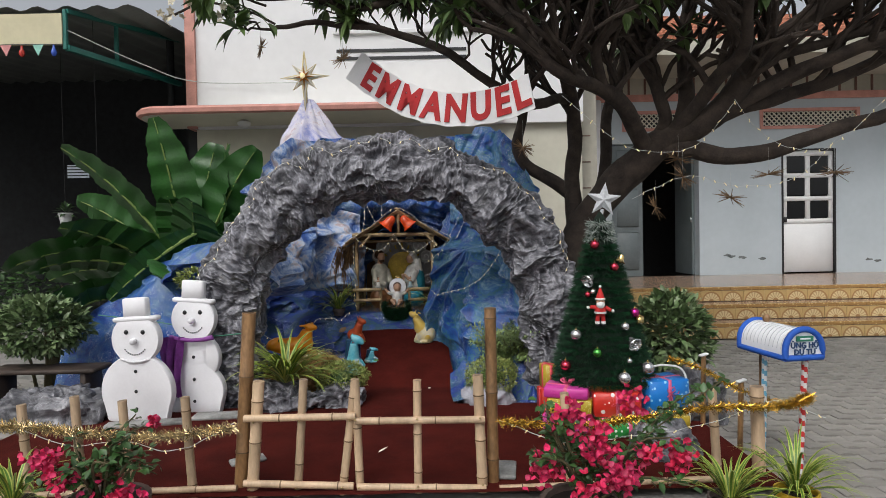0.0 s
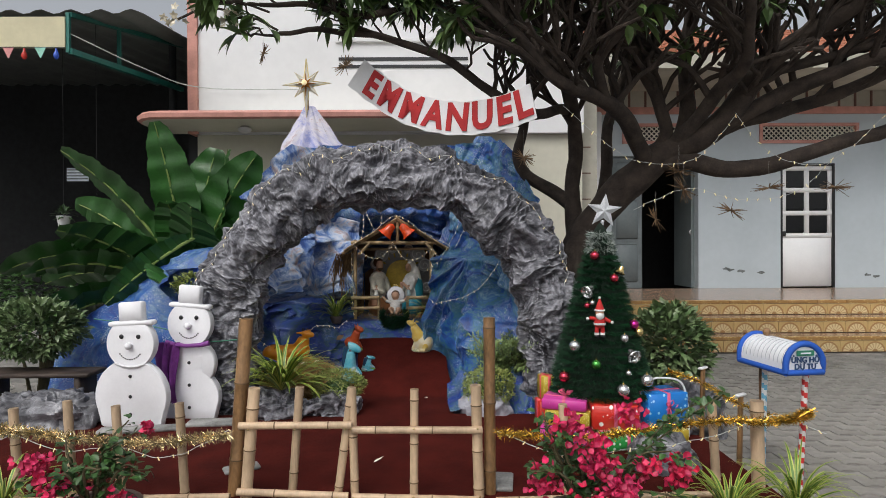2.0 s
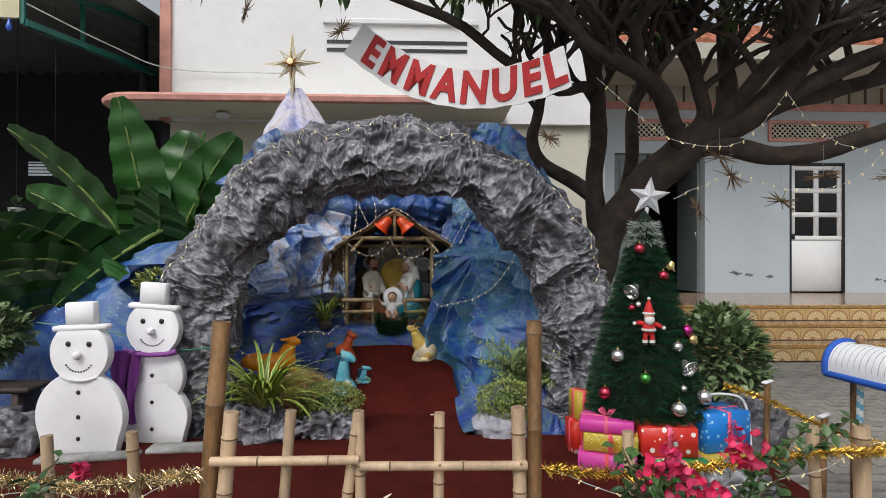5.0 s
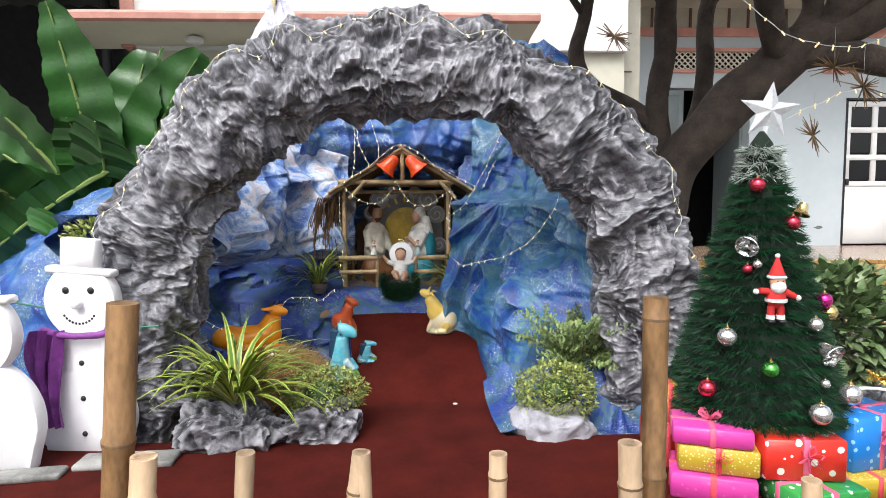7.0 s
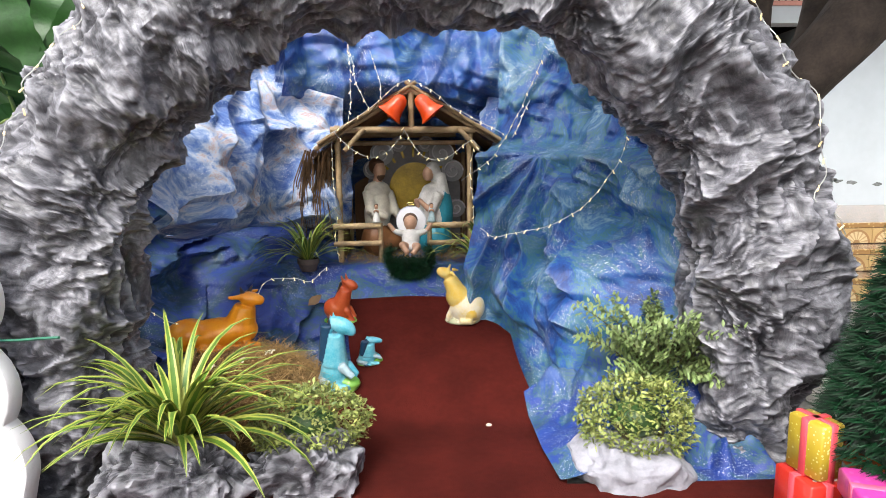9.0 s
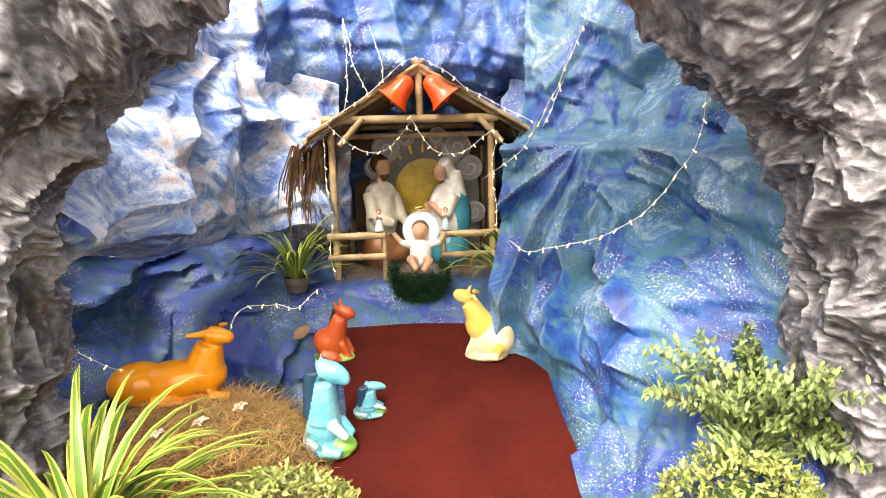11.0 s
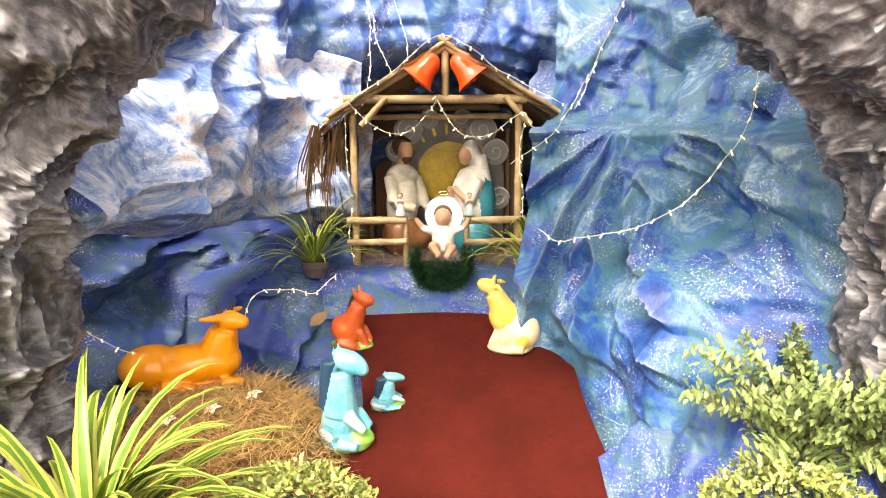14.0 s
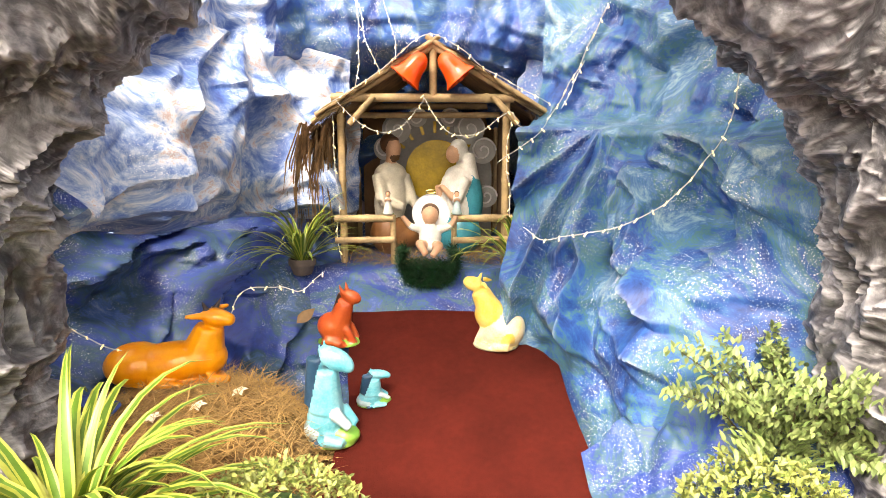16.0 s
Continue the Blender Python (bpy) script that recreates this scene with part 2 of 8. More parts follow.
class Mesh:
    """Collects points and faces of one mesh."""

    def __init__(self):
        self.v, self.f, self.k = [], [], []

    def add(self, vs, fs, k=0):
        o = len(self.v)
        self.v += [tuple(p) for p in vs]
        self.f += [tuple(i + o for i in f) for f in fs]
        self.k += [k] * len(fs)
        return self

    def box(self, c, s, r=None, k=0, ch=0.0):
        """A box of size s round c; ch: its chamfer."""
        hx, hy, hz = (a / 2 for a in s)
        R = r or Matrix.Identity(3)
        C = Vector(c)
        if not ch:
            vs = [C + R @ Vector((x * hx, y * hy, z * hz)) for x in (-1, 1) for y in (-1, 1) for z in (-1, 1)]
            return self.add(vs, [(0, 1, 3, 2), (4, 6, 7, 5), (0, 4, 5, 1), (2, 3, 7, 6), (0, 2, 6, 4), (1, 5, 7, 3)], k)
        ch = min(ch, hx * 0.9, hy * 0.9, hz * 0.9)
        rings = []
        for z, i in ((-hz, ch), (-hz + ch, 0), (hz - ch, 0), (hz, ch)):
            a, b = hx - i, hy - i
            rings.append([(a - ch, -b), (a, -b + ch), (a, b - ch), (a - ch, b), (-a + ch, b), (-a, b - ch), (-a, -b + ch), (-a + ch, -b)])
            rings[-1] = [C + R @ Vector((x, y, z)) for x, y in rings[-1]]
        fs = []
        for j in range(3):
            for i in range(8):
                fs.append((j * 8 + i, j * 8 + (i + 1) % 8, j * 8 + 8 + (i + 1) % 8, j * 8 + 8 + i))
        fs += [tuple(range(7, -1, -1)), tuple(range(24, 32))]
        return self.add([p for r_ in rings for p in r_], fs, k)

    def tube(self, pts, r, n=6, k=0, caps=True):
        """A tube along pts; r: one radius or one for each point."""
        pts = [Vector(p) for p in pts]
        rs = r if isinstance(r, (list, tuple)) else [r] * len(pts)
        vs, fs = [], []
        ref = None
        for i, p in enumerate(pts):
            d = (pts[min(i + 1, len(pts) - 1)] - pts[max(i - 1, 0)])
            d = d.normalized() if d.length > 1e-9 else Vector((0, 0, 1))
            if ref is None:
                ref = d.orthogonal().normalized()
            ref = (ref - d * ref.dot(d))
            ref = ref.normalized() if ref.length > 1e-6 else d.orthogonal().normalized()
            q = d.cross(ref)
            for j in range(n):
                a = 2 * math.pi * j / n
                vs.append(p + (ref * math.cos(a) + q * math.sin(a)) * rs[i])
        for i in range(len(pts) - 1):
            for j in range(n):
                fs.append((i * n + j, i * n + (j + 1) % n, (i + 1) * n + (j + 1) % n, (i + 1) * n + j))
        if caps:
            fs += [tuple(range(n - 1, -1, -1)), tuple(range((len(pts) - 1) * n, len(pts) * n))]
        return self.add(vs, fs, k)

    def lathe(self, prof, n=16, o=(0, 0, 0), R=None, k=0, wob=0.0):
        """prof: (radius, height) pairs turned round z."""
        vs, fs = [], []
        R = R or Matrix.Identity(3)
        for r, z in prof:
            for j in range(n):
                a = 2 * math.pi * j / n
                rr = r * (1 + wob * noise.noise((math.cos(a) * 2, math.sin(a) * 2, z * 9 + o[0] * 3)))
                vs.append(Vector(o) + R @ Vector((rr * math.cos(a), rr * math.sin(a), z)))
        for i in range(len(prof) - 1):
            for j in range(n):
                fs.append((i * n + j, i * n + (j + 1) % n, (i + 1) * n + (j + 1) % n, (i + 1) * n + j))
        fs += [tuple(range(n - 1, -1, -1)), tuple(range((len(prof) - 1) * n, len(prof) * n))]
        return self.add(vs, fs, k)

    def ell(self, c, r, R=None, nu=12, nv=8, k=0):
        prof = [(math.sin(math.pi * (i + 0.02) / (nv + 0.04)), -math.cos(math.pi * (i + 0.02) / (nv + 0.04))) for i in range(nv + 1)]
        S = (R or Matrix.Identity(3)) @ Matrix.Diagonal(r if isinstance(r, (tuple, list)) else (r, r, r))
        return self.lathe(prof, nu, c, S, k)

    def blade(self, base, ang, length, width, rise, droop, n=7, fold=0.25, k=0, mid=None):
        """A strap leaf that leaves base at compass angle ang, climbs and then bends over; mid: material of its middle stripe."""
        d = Vector((math.cos(ang), math.sin(ang), 0))
        side = Vector((-d.y, d.x, 0))
        p, el = Vector(base), rise
        vs, fs = [], []
        for i in range(n + 1):
            u = i / n
            w = width * (0.55 + 1.2 * u) if u < 0.35 else width * max(0.03, (1 - (u - 0.35) / 0.65) ** 0.75)
            up = Vector((-d.x * math.sin(el), -d.y * math.sin(el), math.cos(el)))
            row = [-1, 0, 1] if mid is None else [-1, -0.5, 0.5, 1]
            for s in row:
                vs.append(p + side * s * w + up * (abs(s) * w * fold))
            p = p + (d * math.cos(el) + Vector((0, 0, math.sin(el)))) * (length / n)
            el -= droop / n * (0.4 + 1.2 * u)
        c = 3 if mid is None else 4
        for i in range(n):
            for j in range(c - 1):
                self.add([], [], 0)
                fs.append((i * c + j, i * c + j + 1, (i + 1) * c + j + 1, (i + 1) * c + j))
        o = len(self.v)
        self.v += [tuple(q) for q in vs]
        self.f += [tuple(a + o for a in f) for f in fs]
        self.k += [(mid if (c == 4 and i % 3 == 1) else k) for i in range(len(fs))]
        return self

    def leaf(self, base, d, up, length, width, k=0, curl=0.15, n=3):
        """A pointed oval leaf folded along its rib."""
        d = Vector(d).normalized()
        up = Vector(up)
        side = d.cross(up)
        side = side.normalized() if side.length > 1e-5 else d.orthogonal().normalized()
        nrm = side.cross(d)
        b = Vector(base)
        vs = [b]
        for i in range(1, n + 1):
            u = i / (n + 1)
            w = width * math.sin(math.pi * u ** 0.8) * 0.5
            c = b + d * (length * u) - nrm * (curl * length * u * u)
            vs += [c - side * w + nrm * (w * 0.35), c, c + side * w + nrm * (w * 0.35)]
        vs.append(b + d * length - nrm * (curl * length))
        fs = [(0, 2, 1), (0, 3, 2)]
        for i in range(n - 1):
            o = 1 + 3 * i
            fs += [(o, o + 1, o + 4, o + 3), (o + 1, o + 2, o + 5, o + 4)]
        o = 1 + 3 * (n - 1)
        t = len(vs) - 1
        fs += [(o, o + 1, t), (o + 1, o + 2, t)]
        return self.add(vs, fs, k)

    def prism(self, outline, y0, y1, k=0, edge=0.0):
        """An outline in x and z, filled and given depth from y0 to y1; edge: chamfer."""
        n = len(outline)
        cx = sum(p[0] for p in outline) / n
        cz = sum(p[1] for p in outline) / n
        vs = []
        def ring(y, s):
            out = []
            for x, z in outline:
                L = math.hypot(x - cx, z - cz) or 1
                out.append((x - (x - cx) / L * s, y, z - (z - cz) / L * s))
            return out
        rings = [ring(y0, edge), ring(y0 + edge, 0), ring(y1 - edge, 0), ring(y1, edge)] if edge else [ring(y0, 0), ring(y1, 0)]
        fs = []
        for j in range(len(rings) - 1):
            for i in range(n):
                fs.append((j * n + i, j * n + (i + 1) % n, (j + 1) * n + (i + 1) % n, (j + 1) * n + i))
        fs += [tuple(range(n - 1, -1, -1)), tuple(range((len(rings) - 1) * n, len(rings) * n))]
        return self.add([p for r in rings for p in r], fs, k)

    def data(self, name, mats, smooth=True):
        me = bpy.data.meshes.new(name)
        me.from_pydata(self.v, [], self.f)
        for m in (mats if isinstance(mats, (list, tuple)) else [mats]):
            me.materials.append(m)
        me.polygons.foreach_set("material_index", self.k)
        me.polygons.foreach_set("use_smooth", [smooth] * len(self.f))
        me.validate()
        if smooth:
            me.set_sharp_from_angle(angle=radians(48))
        me.update()
        return me

    def ob(self, name, mats, parent=None, label="", smooth=True, m=None):
        o = new(name, self.data(name, mats, smooth))
        if m is not None:
            o.matrix_basis = m
        if parent is not None:
            o.parent = parent
        if label:
            o["label"] = label
        return o


def empty(name, m=None):
    o = new(name)
    o.empty_display_size = 0.1
    if m is not None:
        o.matrix_basis = m
    return o


def thing(name, label, category, m=None, group="", kind=""):
    return tagged(empty(name, m), label, category, group, kind)


def curve(pts, n):
    """n + 1 points on a smooth line through pts (Catmull-Rom)."""
    P = [Vector(p) for p in pts]
    P = [P[0] * 2 - P[1]] + P + [P[-1] * 2 - P[-2]]
    out = []
    m = len(P) - 3
    for i in range(n + 1):
        u = min(i / n * m, m - 1e-6)
        j, t = int(u), u - int(u)
        a, b, c, d = P[j:j + 4]
        out.append(0.5 * ((2 * b) + (c - a) * t + (2 * a - 5 * b + 4 * c - d) * t * t + (3 * b - a - 3 * c + d) * t ** 3))
    return out


def ridged(p, s, oct=4):
    """Crumple: sharp crests and flat facets."""
    v, a, t = 0.0, 1.0, 0.0
    for i in range(oct):
        v += a * (1 - abs(noise.noise(Vector(p) * s + Vector((i * 7.1, 3.3 * i, 1.7))) * 2))
        t += a
        a *= 0.5
        s *= 2.1
    return v / t


def tri(x):
    return abs((x % 1.0) - 0.5) * 2


def facets(p, s):
    """Facets with sharp valleys between them, as in crumpled paper."""
    d = noise.voronoi(Vector(p) * s)[0]
    return d[1] - d[0]


def saw(x):
    """A fold that swells slowly and turns under sharply."""
    f = x % 1.0
    return f / 0.78 if f < 0.78 else (1 - f) / 0.22


PULL_DIRS = [Vector(v).normalized() for v in ((0.5, 0.2, -1.0), (-0.75, 0.1, -0.8), (1.0, -0.3, -0.35), (-0.2, 0.5, -1.0))]


def pulled(p, s=1.0):
    """Long slanting folds of a sheet pinned at its top; they cross, end and overhang."""
    h = 0.0
    w = noise.noise(p * (1.3 * s)) * 0.45
    for i, d in enumerate(PULL_DIRS):
        k = max(0.0, noise.noise(p * (1.2 * s) + Vector((i * 13.7, 2.2 * i, 9))) + 0.18)
        h += k * saw(d.dot(p) * s * (1.9 + 0.5 * i) + w + i * 0.37)
    return h


FOLD_DIRS = [Vector(v).normalized() for v in ((1, 0.3, 0.55), (-0.7, 0.4, 0.8), (0.9, -0.5, -0.35), (0.25, 0.6, 1.0), (1, 0.2, -0.9))]


def creases(p, s=1.0):
    """Long, nearly straight folds that cross and fade, as in a pinned sheet."""
    h = 0.0
    w = noise.noise(p * (1.1 * s)) * 0.5
    for i, d in enumerate(FOLD_DIRS):
        k = max(0.0, noise.noise(p * (0.9 * s) + Vector((i * 13.7, 2.2 * i, 5))) + 0.25)
        h += k * tri(d.dot(p) * s * (1.3 + 0.55 * i) + w + i * 0.37)
    return h * 0.55

# ---- ground ----
tagged(Mesh().add([(-60, -60, -0.012), (60, -60, -0.012), (60, 120, -0.012), (-60, 120, -0.012)], [(0, 1, 2, 3)]).ob("ground", JOINT), "dusty grey ground under the paving", "ground", kind="structure")
pavement = thing("pavement", "grey wavy interlocking concrete pavers of the yard", "pavement", kind="structure")

# red felt over the platform and up the ramp to the hut
def carpet_z(y):
    return 0.036 if y < 5.05 else 0.036 + 0.46 * (y - 5.05)

cm = Mesh()
NX, NY = 14, 34
def carpet_sheet(x0, x1, ya, yb, nx, ny, taper=0.0):
    vs, fs = [], []
    for j in range(ny + 1):
        y = ya + (yb - ya) * j / ny
        for i in range(nx + 1):
            u = i / nx
            xa = x0 + taper * (0.03 * math.sin(y * 5) + 0.02 * noise.noise((y * 4, 0, 0)))
            xb = x1 + taper * (0.035 * math.sin(y * 4 + 1) + 0.02 * noise.noise((y * 4, 5, 0)))
            x = xa + (xb - xa) * u
            z = carpet_z(y) + 0.006 * noise.noise((x * 3, y * 3, 1)) + 0.004
            if y > 5.75:
                z += 0.04 * (y - 5.75) * math.sin(x * 9)
            vs.append((x, y, z))
    for j in range(ny):
        for i in range(nx):
            o = j * (nx + 1) + i
            fs.append((o, o + 1, o + nx + 2, o + nx + 1))
    return vs, fs
red_carpet = thing("carpet", "dark red felt laid over the platform and ramp", "carpet")
Mesh().add(*carpet_sheet(-3.0, 1.75, 2.95, 4.52, 20, 10)).ob("flat_sheet", CARPET, red_carpet)
Mesh().add(*carpet_sheet(-0.82, 0.07, 4.50, 5.87, NX, NY, 1.0)).ob("ramp_sheet", CARPET, red_carpet)

# ---- building with the porch ----
def wall(name, label, boxes, m, **kw):
    w = Mesh()
    for c, s in boxes:
        w.box(c, s)
    return tagged(w.ob(name, m, smooth=False), label, "wall", kind="structure")

def span(x0, x1, y0, y1, z0, z1):
    return ((x0 + x1) / 2, (y0 + y1) / 2, (z0 + z1) / 2), (x1 - x0, y1 - y0, z1 - z0)

FY = 10.12
# facade with two door openings and two ventilation grilles
wall("wall_porch", "pale blue painted porch wall with flaking spots", [
    span(2.4, 2.95, FY, FY + 0.2, 0.58, 3.6), span(4.46, 5.9, FY, FY + 0.2, 0.58, 3.09), span(6.83, 9.5, FY, FY + 0.2, 0.58, 3.09),
    span(2.95, 4.46, FY, FY + 0.2, 2.88, 3.09), span(5.9, 6.83, FY, FY + 0.2, 2.74, 3.09), span(2.95, 9.5, FY, FY + 0.2, 3.44, 3.6),
    span(2.95, 3.14, FY, FY + 0.2, 3.09, 3.44), span(4.60, 5.52, FY, FY + 0.2, 3.09, 3.44), span(7.24, 9.5, FY, FY + 0.2, 3.09, 3.44)], WALL_BLUE)
wall("wall_upper", "cream upper wall of the porch building", [span(2.4, 9.5, FY - 0.004, FY + 0.2, 3.72, 4.0)], WALL_CREAM_SHADE)
wall("wall_end", "cream plastered wall beside the porch", [span(0.4, 2.4, 9.0, 9.25, 0, 4.2), span(2.3, 2.4, 9.25, FY, 0, 4.2)], WALL_CREAM_SHADE)
wall("wall_inside", "near-black walls, the shade of the room behind the doors in their colour", [span(2.6, 9.4, 13, 13.1, 0, 4), span(2.5, 2.6, FY + 0.2, 13, 0, 4), span(9.4, 9.5, FY + 0.2, 13, 0, 4), span(2.5, 9.5, FY + 0.2, 13, 3.7, 3.8)], DARK)
tagged(Mesh().box(*span(2.4, 9.5, FY - 0.03, FY + 0.1, 3.6, 3.72)).ob("trim_band", PINK, smooth=False), "salmon pink band under the upper wall", "trim", kind="structure")
tr = Mesh()
for i in range(24):
    tr.box((2.7 + i * 0.28, FY - 0.008, 3.86), (0.035, 0.02, 0.27))
tagged(tr.ob("trim_slats", BROWN, smooth=False), "thin brown upright strips on the upper wall", "trim", kind="structure")
tagged(Mesh().box(*span(2.2, 9.6, FY - 1.25, FY + 0.3, 4.0, 4.1)).box(*span(2.2, 9.6, FY - 1.4, FY - 1.25, 3.98, 4.2)).ob("eave", WALL_CREAM_SHADE, smooth=False), "cream concrete eave above the porch", "eave", kind="structure")
# column beside the doors
tagged(Mesh().box(*span(2.36, 2.72, FY - 0.25, FY - 0.002, 0.0, 3.6), ch=0.02).ob("column", WALL_WHITE), "white painted column at the porch", "column", kind="structure")
tagged(Mesh().box(*span(2.30, 2.37, FY - 0.27, FY - 0.03, 0.0, 3.4)).ob("trim_column", PINK), "salmon pink edge strip of the column", "trim", kind="structure")

# tiled roof
roof = Mesh()
for r in range(9):
    for i in range(44):
        x = 2.2 + i * 0.17
        y, z = FY - 1.38 + r * 0.32, 4.21 + r * 0.15
        roof.add([(x, y, z + 0.03), (x + 0.05, y, z + 0.07), (x + 0.11, y, z + 0.07), (x + 0.17, y, z + 0.03), (x, y + 0.36, z + 0.18), (x + 0.05, y + 0.36, z + 0.22), (x + 0.11, y + 0.36, z + 0.22), (x + 0.17, y + 0.36, z + 0.18), (x, y, z), (x + 0.17, y, z)],
                 [(0, 1, 5, 4), (1, 2, 6, 5), (2, 3, 7, 6), (8, 9, 3, 2, 1, 0)])
tagged(roof.ob("roof", ROOFTILE, smooth=False), "orange clay tile roof of the porch building", "roof", kind="structure")

# porch slab and steps with patterned tiles
steps = thing("porch_steps", "porch steps faced with yellow fan patterned tiles", "steps", kind="structure")
STEP_TOP = mat("polished_brown_tile", (0.36, 0.25, 0.18), 0.18, var=0.12, scale=3)
STEPS = [(7.23, 0.0, 0.195), (7.55, 0.195, 0.39), (7.9, 0.39, 0.585)]
for y, z0, z1 in STEPS:
    Mesh().box(*span(0.5, 9.5, y, (FY if z1 > 0.5 else y + 0.42), z0, z1 - 0.004)).ob("step", STEP_TOP, steps, smooth=False)

# left building: white upper storey, rounded concrete canopy
wall("wall_white", "white painted upper wall of the side building", [span(-3.62, 2.1, 8.6, 8.8, 3.0, 6.5)], WALL_WHITE)
wall("wall_lower", "cream lower wall under the canopy", [span(-3.62, 2.1, 8.7, 8.85, 0.0, 3.0)], WALL_CREAM)
tagged(Mesh().box(*span(-3.70, -3.56, 8.55, 8.82, 3.0, 6.5)).ob("trim_corner", PINK, smooth=False), "salmon pink corner strip of the white wall", "trim", kind="structure")
vent = Mesh()
for z in (3.98, 4.09):
    vent.box((-0.55, 8.597, z), (1.9, 0.02, 0.045))
tagged(vent.ob("vent_slits", BLACK, smooth=False), "two dark ventilation slits in the white wall", "vent", kind="structure")
tagged(Mesh().box((-0.5, 8.58, 4.36), (2.1, 0.06, 0.07), ch=0.01).ob("trim_moulding", WALL_WHITE, smooth=False), "white moulding above the slits", "trim", kind="structure")
out = [(0.88, 8.75), (0.88, 7.73), (-3.7, 7.73)] + [(-3.7 - 0.42 * math.sin(a), 8.15 - 0.42 * math.cos(a)) for a in (0.3, 0.7, 1.1, 1.57)] + [(-4.12, 8.75)]
can = thing("canopy", "rounded concrete canopy with a chipped salmon pink edge", "canopy", kind="structure")
def slab(outl, z0, z1, grow=0.0):
    n = len(outl)
    vs = [(x, y, z0) for x, y in outl] + [(x, y, z1) for x, y in outl]
    return vs, [tuple(range(n)), tuple(range(2 * n - 1, n - 1, -1))] + [(i, n + i, n + (i + 1) % n, (i + 1) % n) for i in range(n)]
Mesh().add(*slab(out, 3.03, 3.13)).ob("slab", WALL_CREAM, can, smooth=False)
rim = Mesh()
ring = [(x, y) for x, y in out]
rim.tube([(x, y - 0.01, 3.085) for x, y in ring], 0.055, 6)
rim.ob("rim", PINK, can)
Mesh().lathe([(0.07, 0), (0.09, 0.02), (0.09, 0.05), (0.05, 0.07)], 14, (-2.75, 8.2, 2.95)).ob("ceiling_lamp", WALL_WHITE, can)

# ---- shed on the left ----
shed = thing("shed", "dark open shed with a corrugated roof and teal steel frame", "shed")
sr = Mesh()
N = 110
for j, (y, z) in enumerate(((7.4, 4.32), (14.0, 5.2))):
    for i in range(N):
        sr.v.append((-12 + 8.25 * i / (N - 1) - (0.3 if j else 0), y, z + 0.03 * math.sin(i * 1.25) - 0.0))
for i in range(N - 1):
    sr.f.append((i, i + 1, N + i + 1, N + i)); sr.k.append(0)
sr.ob("roof_sheet", CORRUG, shed)
Mesh().box(*span(-12, -4.72, 7.36, 7.42, 3.86, 4.24)).ob("fascia_board", CREAM_BOARD, shed, smooth=False)
fr = Mesh()
fr.tube([(-4.70, 7.4, 3.8), (-4.70, 7.4, 4.3)], 0.03, 4)
fr.ob("frame_upright", TEAL, shed)
Mesh().tube([(-4.68, 7.4, 3.82), (-4.2, 9.5, 3.9)], 0.05, 4).tube([(-4.68, 7.4, 4.28), (-4.2, 9.5, 4.6)], 0.04, 4).tube([(-4.5, 8.2, 3.85), (-4.5, 8.2, 4.4)], 0.03, 4).ob("truss", TEAL, shed)
# shed walls and post: the shed's shade put into their colour
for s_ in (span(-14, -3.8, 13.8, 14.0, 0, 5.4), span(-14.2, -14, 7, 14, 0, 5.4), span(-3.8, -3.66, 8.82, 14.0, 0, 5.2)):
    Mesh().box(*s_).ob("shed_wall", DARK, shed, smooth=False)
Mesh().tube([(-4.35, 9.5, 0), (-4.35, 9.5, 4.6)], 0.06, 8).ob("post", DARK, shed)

lines = Mesh()
for z in (2.05, 2.45, 2.85):
    lines.box((1.35, 8.995, z), (1.9, 0.012, 0.015))
tagged(lines.ob("trim_lines", BROWN, smooth=False), "thin brown lines scored across the cream wall", "trim", kind="structure")

# ---- the rock arch of painted crumpled paper ----
AX, AY, AZ, AR = -0.45, 4.82, 0.60, 1.33
def arch_line(u):
    """A point on the arch's middle line and the way outwards there; u from 0 at the left foot to 1 at the right foot."""
    leg, arc = AZ, math.pi * AR
    s = u * (2 * leg + arc)
    if s < leg:
        return Vector((AX - AR + 0.05 * (1 - s / leg), 0, s)), Vector((-1, 0, 0))
    if s > leg + arc:
        q = s - leg - arc
        return Vector((AX + AR - 0.04 * q / leg, 0, AZ - q)), Vector((1, 0, 0))
    a = math.pi - (s - leg) / AR
    d = Vector((math.cos(a), 0, math.sin(a)))
    return Vector((AX, 0, AZ)) + d * AR, d

def arch_point(u, a):
    """A point of the crumpled skin: u along the arch, a round it (0 outwards, -pi/2 to the front)."""
    p, d = arch_line(u)
    ca, sa = math.cos(a), math.sin(a)
    slim = 1 - (0.34 if p.x > AX else 0.12) * max(0.0, 1 - p.z / AZ)
    q = p + d * (0.235 * slim * math.copysign(abs(ca) ** 0.75, ca)) + Vector((0, AY + 0.24 * slim * math.copysign(abs(sa) ** 0.75, sa), 0))
    nrm = (d * ca + Vector((0, sa, 0))).normalized()
    w_ = q + Vector((noise.noise(q * 4), noise.noise(q * 4 + Vector((7, 0, 0))), noise.noise(q * 4 + Vector((0, 7, 0))))) * 0.09
    h = 0.06 * noise.noise(q * 2.3) + 0.06 * (0.3 - facets(w_, 3.6)) + 0.03 * (0.3 - facets(w_ + Vector((3, 1, 4)), 8.0)) + 0.13 * (ridged(w_, 3.0, 5) - 0.58) + 0.016 * (0.3 - facets(w_, 17.0))
    q = q + nrm * h
    q.z = max(q.z, 0.0)
    return q, nrm

